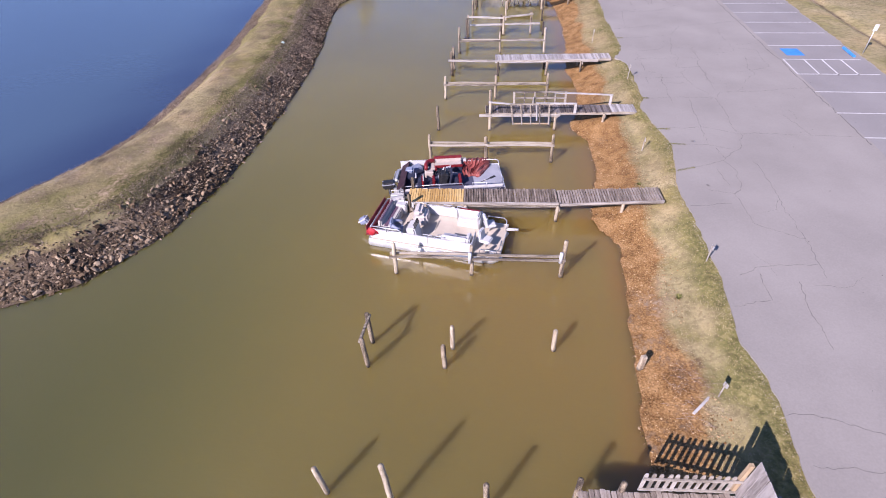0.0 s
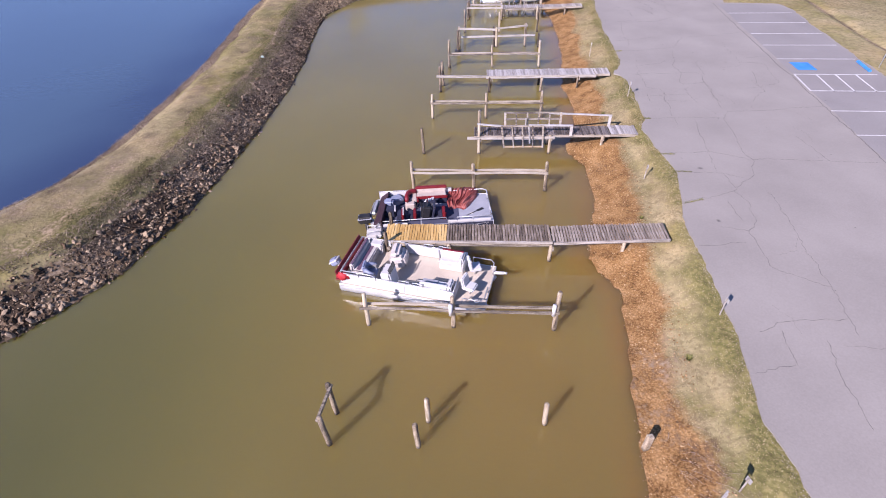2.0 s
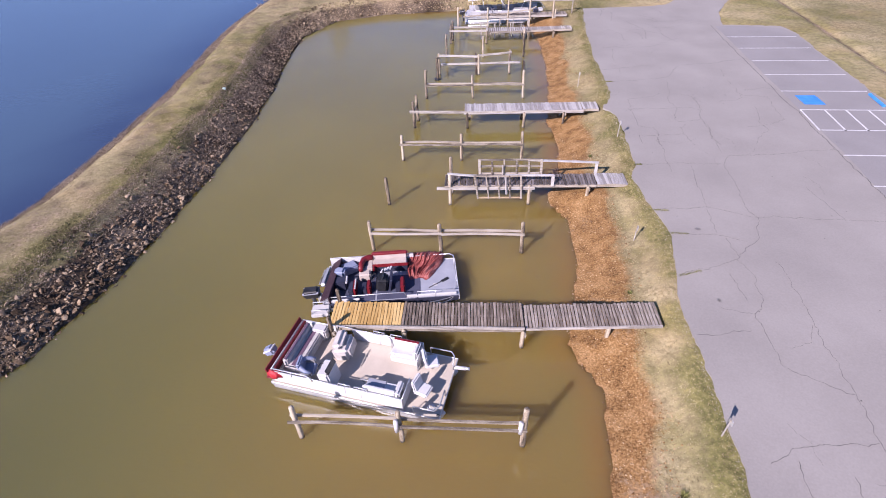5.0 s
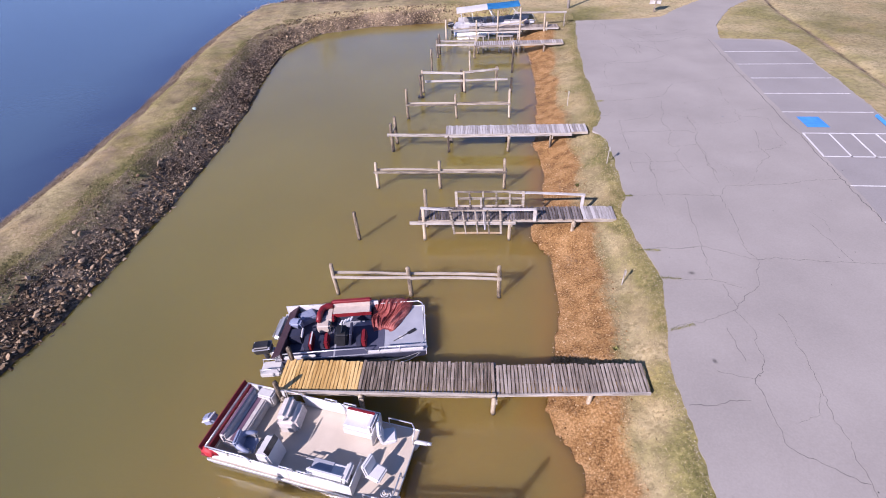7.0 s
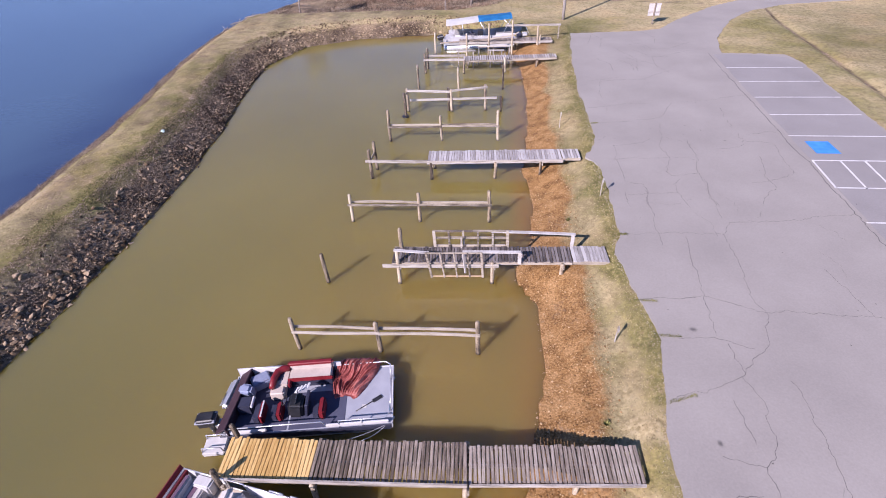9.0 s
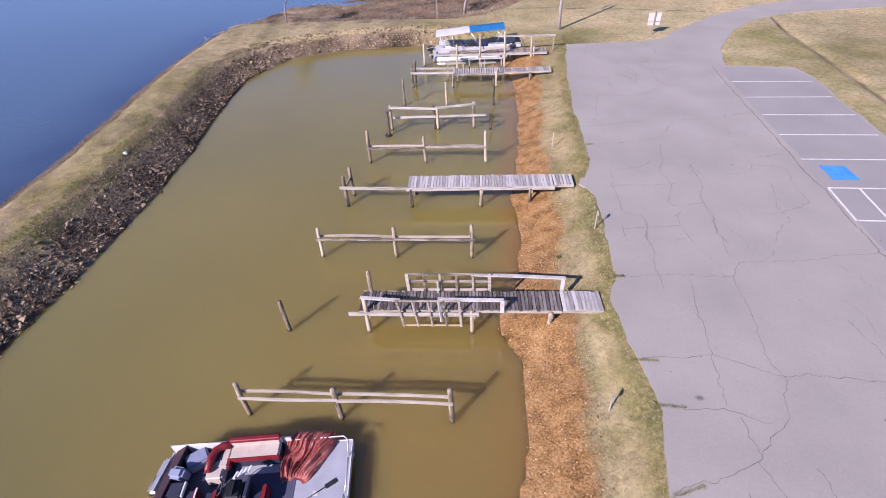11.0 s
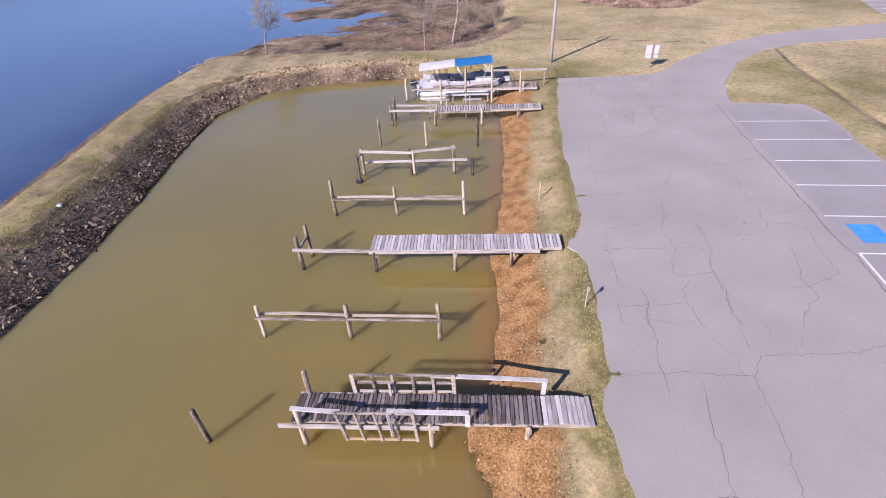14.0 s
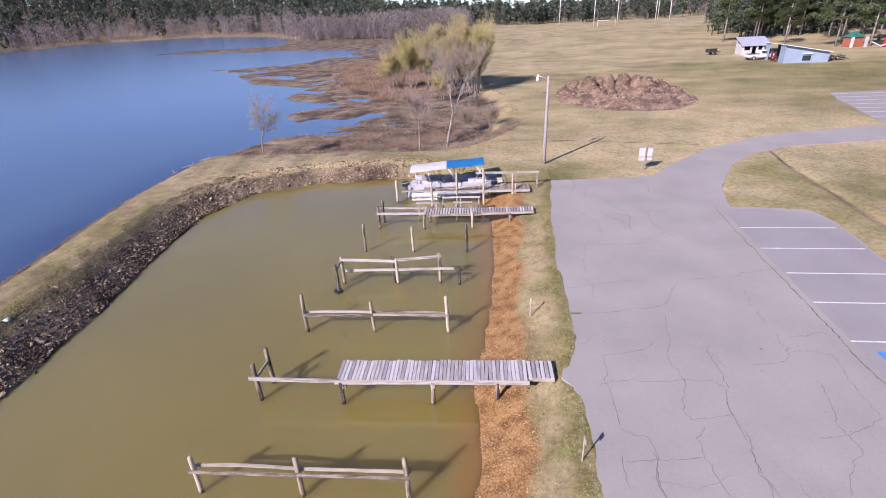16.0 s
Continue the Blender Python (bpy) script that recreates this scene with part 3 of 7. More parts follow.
def water_sheet(name, xs, ys, poly, material, label, shore):
    qx, qy, _ = sheet(xs, ys)
    d = poly_dist(qx, qy, poly)
    qx, qy, q = sheet(xs, ys, (d < 1.2) if shore else (d < 1.2) | ((d < 45) & (qy > 88) & (qx > -120) & (qx < marsh_edge(qy))))
    # basin: real silt by the bank; lake: painted dark band, the bank's reflection
    silt_shade = smooth01(d, -shore, 0) * smooth01(qx, -12, 2) if shore else .9 * smooth01(d, -8, 1) * (qy < 80) * (qx > -60)
    silt_shade = silt_shade * (.75 + .25 * wave(qx, qy, .5, 3))
    if shore:
        silt_shade = np.maximum(silt_shade, (.30 + .14 * wave(qx, qy, .16, 5)) * smooth01(qx, -11, 3) * smooth01(-qy, -48, -20))
    # dims the basin's colour towards the south-west by place, partly as lens falloff
    water_tone = np.maximum(smooth01(-qx, 1, 15) * smooth01(-qy, -36, -4), .40 * smooth01(-qy, -17, -3)) if shore else np.zeros_like(d)
    used = np.unique(q)
    back = np.full(len(qx), -1)
    back[used] = np.arange(len(used))
    wm = bpy.data.meshes.new(name)
    wm.from_pydata(np.stack([qx[used], qy[used], np.full(len(used), WZ)], -1).tolist(), [], back[q].tolist())
    wm.materials.append(material)
    attribute(wm, "silt_shade", "FLOAT", np.clip(silt_shade[used], 0, 1), "value")
    attribute(wm, "water_tone", "FLOAT", np.clip(water_tone[used], 0, 1), "value")
    return tagged(new(name, wm), label, "water", kind="structure")


water_sheet("water_basin", np.arange(-112, 12, .8), np.arange(-41, 72, .8), BASIN, M["marina"], "murky olive-brown still water of the boat basin", 1.7)
water_sheet("water_lake", np.arange(-570, 0, 2.0), np.arange(-24, 612, 3.0), LAKE, M["lake"], "blue rippled lake water reflecting the sky", 0)


# ---------------------------------------------------------------- paving
def paving(name, outline, material, label, z, thick=.10, fray=.13):
    """A slab of asphalt with a crumbling edge."""
    pts = []
    for (ax, ay), (bx, by) in zip(outline, outline[1:] + outline[:1]):
        n = max(1, int(math.hypot(bx - ax, by - ay) / .16))
        for i in range(n):
            f = i / n
            x, y = ax + (bx - ax) * f, ay + (by - ay) * f
            pts.append((x + fray * .6 * noise.noise((x * 2.1, y * 2.1, 3)) + fray * .3 * noise.noise((x * 6, y * 6, 5)) + fray * .8 * noise.noise((x * .7, y * .7, 8)) + 2 * fray * noise.noise((x * .3, y * .3, 4)),
                        y + fray * noise.noise((x * 2.1, y * 2.1, 13)), z))
    bm = bmesh.new()
    face = bm.faces.new([bm.verts.new(p) for p in pts])
    if face.normal.z < 0:
        face.normal_flip()
    out = bmesh.ops.extrude_face_region(bm, geom=[face])
    for v in out["geom"]:
        if isinstance(v, bmesh.types.BMVert):
            v.co.z -= thick
    bmesh.ops.recalc_face_normals(bm, faces=bm.faces)
    bmesh.ops.triangulate(bm, faces=[f for f in bm.faces if len(f.verts) > 4])
    ob = new(name, mesh_of(name, bm, material))
    return tagged(ob, label, "paving", kind="structure")


west = [(float(lot_edge(y)) - .55 * math.exp(-((y - 38.6) / .7) ** 2), float(y)) for y in np.arange(-18, 63, .5)]
bend = [(13.8, 63.2), (20.5, 63.4), (22.4, 63.9), (24.2, 66), (26.5, 68.6), (30.6, 72.2), (35.5, 75.4), (41, 77.4), (51.7, 79.6), (75, 81.5), (120, 83),
        (120, 76), (75, 74.8), (47.4, 73.2), (38, 72), (33.6, 70.0), (30.2, 66.6), (28.0, 63.2), (26.6, 60.6), (25.6, 58.0), (25.4, 56.4), (29.9, 55.6), (30.4, 53), (29.8, 49)]
lot = paving("pavement", west + bend + [(28.9, 40), (28.2, 33), (27.8, 24), (27.6, 10), (27.4, -18)], M["asphalt"], "weathered grey asphalt car park with cracks", .03)
paving("pavement_far", [(58.6, 100.5), (56, 93), (52.5, 81.5), (110, 84), (110, 104)], M["road"], "second asphalt car park beyond the access road", .05)


def strip(bm, pts, width, z):
    """A flat ribbon along pts."""
    pts = [Vector((*p[:2], z)) for p in pts]
    prev = None
    for i, p in enumerate(pts):
        d = (pts[min(i + 1, len(pts) - 1)] - pts[max(i - 1, 0)]).normalized()
        s = Vector((-d.y, d.x, 0)) * (width[i] if isinstance(width, list) else width) / 2
        pair = (bm.verts.new(p - s), bm.verts.new(p + s))
        if prev:
            bm.faces.new((prev[0], pair[0], pair[1], prev[1]))
        prev = pair


def crack(bm, *knots, width=.018):
    """A wandering crack through a few knots."""
    pts, wd = [], []
    for (ax, ay), (bx, by) in zip(knots, knots[1:]):
        n = max(3, int(math.hypot(bx - ax, by - ay) / .09))
        nx, ny = -(by - ay), bx - ax
        q = math.hypot(nx, ny) or 1
        for i in range(n):
            f = i / n
            x, y = ax + (bx - ax) * f, ay + (by - ay) * f
            o = .16 * noise.noise((x * .9, y * .9, 1)) * math.sin(math.pi * f) + .09 * noise.noise((x * 3.5, y * 3.5, 5)) + .04 * noise.noise((x * 9, y * 9, 2))
            pts.append((x + nx / q * o, y + ny / q * o))
            wd.append(width * (.55 + .9 * abs(noise.noise((x * 2.3, y * 2.3, 9)))))
    pts.append(knots[-1])
    wd.append(width * .3)
    strip(bm, pts, wd, .034)


bm = bmesh.new()
for knots in ([(11.3, 31.2), (13.54, 31.3), (15.71, 31.16)], [(15.71, 31.16), (16.3, 32.05), (18.84, 32.15), (22.3, 32.7)], [(15.71, 31.16), (15.58, 29.3), (15.2, 26.9), (15.36, 26.3)],
              [(15.36, 26.3), (17.3, 26.3), (19.3, 26.1), (21.5, 26)], [(15.36, 26.3), (14.8, 24.8), (13.3, 23.4)], [(13.3, 23.4), (11.9, 22.8), (10.8, 22.5)],
              [(13.3, 23.4), (13.54, 22.4), (13.3, 21.1), (12.7, 20.3), (12.6, 17.9), (14.3, 16.9)], [(10.9, 27), (13.35, 27.2), (15.36, 26.3)], [(14, 31), (13.5, 27.8), (13.15, 25.2)],
              [(11, 25.2), (13.1, 25.05), (14.2, 24.6)], [(13.4, 24.8), (13.45, 23.5)]):
    crack(bm, *knots)
for knots in ([(14.8, 23.25), (14.8, 22.4), (14.75, 21.2), (14.4, 18.8), (14.3, 16.95), (13.9, 14.5)], [(12.67, 22.5), (12.7, 21)], [(13.3, 34.9), (12.8, 30.4)], [(16.6, 37.4), (16.1, 32.4)],
              [(18.8, 28.8), (19.1, 26.1)], [(11.6, 20.6), (12.7, 20.3)], [(10.7, 14.6), (12.2, 15.2), (14, 15.3)], [(11.45, 14.7), (11.3, 13.3), (9.8, 12.9)],
              [(12.74, 14.3), (12.4, 12.6), (12.3, 11)], [(10.27, 19.3), (12.25, 19.5)], [(9.5, 8.5), (10.4, 8.5), (12.2, 7.95), (16, 7.6)], [(9.6, 6.9), (11.5, 6.8)]):
    crack(bm, *knots)
crack(bm, (21.7, 25), (22.3, 33), (23.2, 45), (24.2, 56.3), width=.05)
rng = random.Random(5)
for knots in ([(12.2, 45.4), (14.0, 45.8), (15.2, 46.1), (16.3, 46.0)],
              [(12.1, 43.0), (13.6, 43.1), (14.7, 43.3), (15.8, 43.5), (16.8, 44.0), (17.3, 44.8), (18.0, 46.0)],
              [(14.2, 50.5), (13.7, 48.6), (13.5, 46.9)],
              [(13.3, 50.7), (14.7, 50.8), (15.7, 51.2)],
              [(12.8, 39.9), (13.6, 40.0), (14.4, 40.2), (15.2, 40.8)],
              [(12.8, 39.9), (12.7, 38.8), (12.6, 37.8), (12.6, 36.8), (12.5, 35.9)],
              [(12.5, 35.9), (12.7, 35.7), (13.2, 35.6), (13.4, 35.1), (13.2, 34.3), (13.1, 33.2)],
              [(12.3, 38.1), (12.8, 38.4), (13.6, 38.4), (15.1, 38.3), (16.6, 38.4), (16.9, 37.9)]):
    crack(bm, *knots, width=.018)
for knots in ([(16.3, 42.8), (15.9, 41.0), (15.4, 39.9), (15.5, 38.8), (15.4, 37.9), (14.9, 36.8), (15.0, 36.3)],
              [(15.0, 36.3), (16.0, 36.5), (16.6, 36.6)],
              [(15.3, 36.0), (14.9, 35.5), (14.8, 34.7), (14.9, 34.1), (15.0, 33.3)],
              [(17.4, 40.6), (17.1, 39.7), (17.1, 39.2), (17.0, 38.3), (17.0, 37.9)],
              [(16.9, 37.9), (16.6, 37.3), (16.5, 36.4), (16.6, 35.8), (16.4, 35.0), (16.2, 34.1), (16.4, 33.3)],
              [(20.9, 45.0), (20.5, 43.6)],
              [(20.6, 43.2), (20.4, 42.1)]):
    crack(bm, *knots, width=.018)
for knots in ([(18.7, 46.2), (21.1, 46.5), (22.5, 47.1), (24.3, 47.4)],
              [(20.5, 41.4), (20.3, 40.8), (20.5, 40.4), (20.2, 39.8), (19.5, 39.4), (18.5, 39.3)],
              [(20.9, 41.1), (22.3, 41.5), (23.1, 41.1)],
              [(20.5, 40.2), (21.3, 40.2), (21.9, 39.9), (21.8, 39.2), (21.5, 37.9), (21.4, 37.0), (21.4, 36.5)],
              [(21.4, 36.5), (20.8, 36.1), (19.8, 35.7), (18.8, 35.6)],
              [(20.4, 38.4), (20.2, 37.5), (19.9, 36.5), (19.8, 35.9), (19.8, 35.1), (19.2, 34.5), (18.4, 33.4)],
              [(28.4, 49.6), (27.7, 47.9), (28.3, 47.2)],
              [(12.3, 34.5), (13.9, 34.6), (14.8, 34.7)],
              [(12.2, 34.7), (12.2, 34.0), (12.2, 33.5)]):
    crack(bm, *knots, width=.018)
for i in range(14):          # hairline cracks over the lane
    x, y = rng.uniform(11.6, 21), rng.uniform(8, 50)
    q = rng.choice((0, 1.57, 1.57)) + rng.uniform(-.4, .4)
    ln = rng.uniform(.5, 1.3)
    crack(bm, (x, y), (x + math.cos(q) * ln, y + math.sin(q) * ln), (x + math.cos(q + .35) * ln * 2, y + math.sin(q + .35) * ln * 2), width=.009)
for i in range(14):          # finer cracks at the far end of the car park
    x, y = rng.uniform(14.5, 23), rng.uniform(50, 60)
    q = rng.choice((0, 1.57)) + rng.uniform(-.3, .3)
    ln = rng.uniform(1, 3)
    crack(bm, (x, y), (x + math.cos(q) * ln, y + math.sin(q) * ln), (x + math.cos(q + .3) * ln * 2, y + math.sin(q + .3) * ln * 2), width=.02)
me = mesh_of("crack_network", bm, M["crack"])
tagged(new("crack_network", me), "dark wandering cracks in the asphalt", "cracks", kind="structure")


def paint(name, c, s, rz, material, label, category):
    bm = bmesh.new()
    strip(bm, [(-s[0] / 2 + s[0] * i / 12, 0) for i in range(13)], s[1], 0)
    ob = new(name, mesh_of(name, bm, material))
    ob.matrix_basis = pose(c[0], c[1], .041 if c[1] < 70 else .057, 0, 0, rz)
    return tagged(ob, label, category, kind="structure")


# the stalls were paved apart from the lane, in a darker mix
paving("pavement_stalls", [(24.55, 56.0), (24.25, 52.8), (23.75, 46.8), (23.2, 40.85), (22.7, 35.0), (21.95, 27), (21.2, 18), (20.4, 6), (20.0, -17), (27.3, -17), (27.5, 10), (27.7, 24), (28.1, 33), (28.75, 40),
                           (29.6, 49), (30.2, 53), (29.7, 54.9), (27.5, 55.7)], M["stall_asphalt"], "darker blue-grey asphalt of the parking stalls", .036, .02, .05)
LX = [24.25, 24.0, 23.8, 23.47, 23.18, 22.93, 22.66, 22.3, 22.0, 21.8]
LY = [52.72, 49.74, 46.76, 43.88, 40.83, 37.83, 35.0, 32.0, 28.9, 25.8]
for i, (x, y) in enumerate(zip(LX, LY)):
    w = 5.6 - .05 * i
    paint("stall_line", (x + w / 2, y - .13), (w, .10), -2.9, M["line"], "worn white parking stall line on asphalt", "road marking")
for x in (22.8, 24.22, 25.45, 26.75):
    paint("stall_line", (x, 36.36 - (x - 22.8) * .05), (2.85, .11), 83.5, M["line"], "white line across the access aisle", "road marking")
paint("blue_marking", (24.3, 39.32), (1.28, 1.5), -3, M["blue_paint"], "blue painted square of an accessible parking stall", "road marking")
for i in range(7):
    paint("stall_line", (63.6 - i * .86, 99.2 - i * 2.6), (10.6, .16), -2, M["line"], "faded white stall line of the far car park", "road marking")

wheel_stop = thing("wheel_stop", (28.22, 39.0, .036), 82, "blue painted concrete wheel stop at the stall end", "wheel stop")
bm = bmesh.new()
tube(bm, [(-.95, 0, .06), (.95, 0, .06)], [.10, .10], 6)
part("stop", bm, M["blue_paint"], wheel_stop, bevel=.0)



def stain_material():
    """An oil spot that fades outwards into the asphalt."""
    m = srf("oil_stain", [(.02, .02, .021), (.05, .048, .05)], 6, 30, .6, .1)
    n, l = m.node_tree.nodes, m.node_tree.links
    out, b = n["Material Output"], n["Principled BSDF"]
    ln = n.new("ShaderNodeVectorMath")
    ln.operation = "LENGTH"
    l.new(n.new("ShaderNodeTexCoord").outputs["Object"], ln.inputs[0])
    fade = n.new("ShaderNodeMapRange")
    fade.interpolation_type = "SMOOTHSTEP"
    fade.inputs["From Min"].default_value, fade.inputs["From Max"].default_value = 0.0, 1.0
    fade.inputs["To Min"].default_value, fade.inputs["To Max"].default_value = .42, 0.0
    l.new(ln.outputs["Value"], fade.inputs["Value"])
    l.new(fade.outputs[0], b.inputs["Alpha"])
    return m


M["stain"] = stain_material()
for x, y, sx, sy in ((19.33, 40.32, .10, .10), (12.42, 25.45, .20, .15), (11.68, 21.0, .12, .16)):
    bm = bmesh.new()
    ring = [bm.verts.new((math.cos(k * math.pi / 12), math.sin(k * math.pi / 12), 0)) for k in range(24)]
    bm.faces.new(ring)
    spot = tagged(new("oil_stain", mesh_of("oil_stain", bm, M["stain"])), "dark oil spot soaked into the grey asphalt", "stain", kind="structure")
    spot.matrix_basis = Matrix.Translation((x, y, .038)) @ Matrix.Diagonal((sx, sy, 1, 1))

# ---------------------------------------------------------------- docks, mooring rails and piles
BED = -2.75


def plank_mesh(length, width, thick, material, bend=.0):
    """A deck board across the dock, with eased edges; its length runs along y."""
    bm = bmesh.new()
    box(bm, (0, 0, -thick / 2), (width, length, thick))
    return mesh_of("plank", bm, material, bevel=min(.008, width * .08))


def pile(parent, x, y, top, r=.11, lean=(0, 0), name="post", material="log", origin=(0, 0, 0)):
    o = Vector(origin)
    return part(name, log_bm(Vector((x, y, BED)) - o, Vector((x + lean[0], y + lean[1], top - .05)) - o, r), M[material], parent, smooth=True)


def timber(parent, name, a, b, w, h, material, origin=(0, 0, 0), label="", bow=.015):
    """A sawn rail from a to b, slightly bowed."""
    a, b = Vector(a) - Vector(origin), Vector(b) - Vector(origin)
    d = b - a
    side = Vector((-d.y, d.x, 0))
    side = side.normalized() if side.length > 1e-6 else Vector((1, 0, 0))
    up = d.normalized().cross(side) * -1
    bm, rings, n = bmesh.new(), [], 6
    s1, s2 = random.uniform(-1, 1) * bow, random.uniform(-1, .3) * bow
    for i in range(n + 1):
        f = i / n
        c = a.lerp(b, f) + (side * s1 + up * s2) * math.sin(math.pi * f)
        rings.append([bm.verts.new(c + side * (w / 2 * u) + up * (h / 2 * v)) for u, v in ((-1, -1), (1, -1), (1, 1), (-1, 1))])
    for p, q in zip(rings, rings[1:]):
        for k in range(4):
            bm.faces.new((p[k], p[(k + 1) % 4], q[(k + 1) % 4], q[k]))
    bm.faces.new(rings[0][::-1])
    bm.faces.new(rings[-1])
    bmesh.ops.recalc_face_normals(bm, faces=bm.faces)
    return part(name, bm, M[material], parent, label)


def dock(label, y0, y1, spans, posts, fascia="rail", group="boat docks"):
    """spans: rows of x from, x to, height at each, board width, gap, timber. posts: rows of x, side (0 or 1), top."""
    x0 = spans[0][0]
    o = (x0, (y0 + y1) / 2, spans[0][2])
    ob = thing("dock", o, 0, label, "dock", group)
    for xa, xb, za, zb, bw, gap, wood, inset in spans:
        tilt = -math.degrees(math.atan2(zb - za, xb - xa))
        ya, yb = y0 + inset, y1 - inset
        for y in (ya + .06, (ya + yb) / 2, yb - .06):
            timber(ob, "stringer", (xa, y, za - .14), (xb, y, zb - .14), .05, .17, fascia, o)
        meshes = [plank_mesh(yb - ya + e, bw, .036, M[wood]) for e in (0, .03, -.02)]
        n = int((xb - xa) / (bw + gap))
        step = (xb - xa) / n
        for i in range(n):
            f = (i + .5) / n
            jit = pose(0, random.uniform(-.03, .03), random.uniform(-.004, .006), random.uniform(-.3, .3), tilt, random.uniform(-1.2, 1.2))
            piece("plank", random.choice(meshes), ob, Matrix.Translation((xa + step * (i + .5) - o[0], 0, za + (zb - za) * f - o[2] - .015)) @ jit)
    for x, side, top in posts:
        y = (y0 - .03, y1 + .03)[side]
        pile(ob, x, y, top, .088, (random.uniform(-.02, .02), 0), origin=o)
    for x in sorted({p[0] for p in posts}):
        z = float(np.interp(x, [s for sp in spans for s in sp[:2]], [s for sp in spans for s in sp[2:4]])) - .28
        timber(ob, "cross_beam", (x + .08, y0 - .12, z), (x + .08, y1 + .12, z), .06, .18, fascia, o)
    return ob, o


# dock with the two boats: new yellow boards at its end, brown boards, a ramp to the bank
d4, o4 = dock("wooden dock with new yellow boards at its end and brown boards", 19.68, 21.02,
              [(-3.05, -.3, -.2, -.2, .106, .012, "yellow_wood", 0), (-.3, 4.3, -.2, -.2, .096, .026, "brown_wood", 0), (4.34, 9.27, -.22, -.01, .094, .032, "grey_wood", .09)],
              [(4.25, 0, -.3), (4.25, 1, -.3), (-.2, 0, -.3), (-.2, 1, -.3), (-2.9, 1, .42), (-2.95, 0, .38)])
for x in (7.4,):
    for y in (19.85, 20.85):
        pile(d4, x, y, -.24, .09, origin=o4)
timber(d4, "curb", (4.36, 19.72, -.27), (9.25, 19.74, -.06), .05, .11, "pale_rail", o4)
timber(d4, "curb", (-3.0, 19.66, -.16), (4.3, 19.66, -.16), .05, .12, "pale_rail", o4)

# dock with the railings and lattice panels
d3, o3 = dock("weathered dock with rails and open lattice panels on both sides", 29.28, 30.34,
              [(.95, 8.75, .0, .02, .112, .024, "dark_wood", 0), (8.77, 10.3, .05, .03, .14, .012, "silver_wood", .0)],
              [(1.22, 0, .68), (5.35, 0, .0), (5.35, 1, -.1), (1.25, 1, 1.0), (8.3, 0, -.1), (8.3, 1, -.1)])
timber(d3, "side_beam", (.55, 29.2, -.16), (5.6, 29.2, -.16), .05, .17, "pale_rail", o3)
timber(d3, "side_beam", (.95, 30.42, -.16), (5.6, 30.42, -.16), .05, .17, "rail", o3)
timber(d3, "top_rail", (1.12, 29.2, .72), (2.62, 29.2, .58), .14, .045, "white_wood", o3, "bleached rail, sloping down")
timber(d3, "top_rail", (4.05, 29.22, .62), (6.52, 29.22, .58), .15, .045, "white_wood", o3, "white painted rail")
timber(d3, "rail_post", (6.48, 29.22, -.05), (6.48, 29.22, .57), .15, .09, "white_wood", o3, "white painted post")
timber(d3, "top_rail", (5.3, 30.46, .76), (8.98, 30.46, .58), .15, .045, "white_wood", o3, "white painted rail")
timber(d3, "rail_post", (8.88, 30.46, -.05), (8.88, 30.46, .58), .14, .09, "white_wood", o3, "white painted post")
timber(d3, "rail_post", (3.98, 30.28, -.05), (3.98, 30.28, .55), .07, .07, "pale_rail", o3)


def lattice(parent, o, x0, x1, y, z0, z1, bars, slats, slat_wood, lean=0.0, stout=.085):
    """An open panel of rails and balusters; lean shifts its foot along the dock."""
    for z, dx, wood in ((z0 + .04, lean, slat_wood), (z1 - .04, 0, "rail")):
        timber(parent, "panel_rail", (x0 + dx, y, z), (x1 + dx * .4, y, z), .05, stout * 1.15, wood, o)
    for i in range(bars):
        f = i / (bars - 1)
        x, dx = x0 + .04 + (x1 - x0 - .08) * f, lean * (1 - .6 * f)
        wide = stout * (1.5 if i in (0, bars - 1) else 1)
        timber(parent, "baluster", (x + dx, y - .035, z0), (x, y - .035, z1), .04, wide, "rail", o)
    for k in range(slats):
        z = z0 + (z1 - z0) * (k + 1) / (slats + 1)
        timber(parent, "slat", (x0 + .1, y + .04, z), (x1 - .1, y + .04, z), .03, .12, slat_wood, o)


lattice(d3, o3, 2.45, 4.88, 29.14, -.74, .64, 5, 0, "tan_post", .20, .06)
lattice(d3, o3, 2.72, 6.05, 30.44, -.50, .84, 6, 2, "rail", .06, .085)
timber(d3, "brace", (4.16, 29.08, -.45), (4.06, 29.2, .6), .08, .05, "white_wood", o3)

# dock with silvered boards and a long single beam out to its last posts
d2, o2 = dock("dock with silver-grey boards and a long beam towards open water", 38.35, 39.6,
              [(1.9, 9.6, .0, .02, .138, .014, "silver_wood", 0), (9.62, 10.65, .06, .06, .14, .02, "silver_wood", .08)],
              [(2.1, 0, -.1), (2.2, 1, -.1), (5.8, 0, -.1), (5.8, 1, -.1), (8.4, 0, -.1), (8.4, 1, -.1)])
timber(d2, "fascia", (1.85, 38.3, -.10), (9.65, 38.3, -.08), .045, .2, "pale_rail", o2)
for x, y, top, ln in ((-1.45, 38.5, .68, (-.05, 0)), (-1.3, 39.55, .65, (-.1, .05))):
    pile(d2, x, y, top, .10, ln, origin=o2)
timber(d2, "beam", (-1.75, 38.4, -.02), (1.95, 38.32, -.05), .06, .17, "pale_rail", o2)
timber(d2, "beam", (-1.5, 38.5, -.1), (-1.4, 39.6, -.06), .06, .14, "rail", o2)

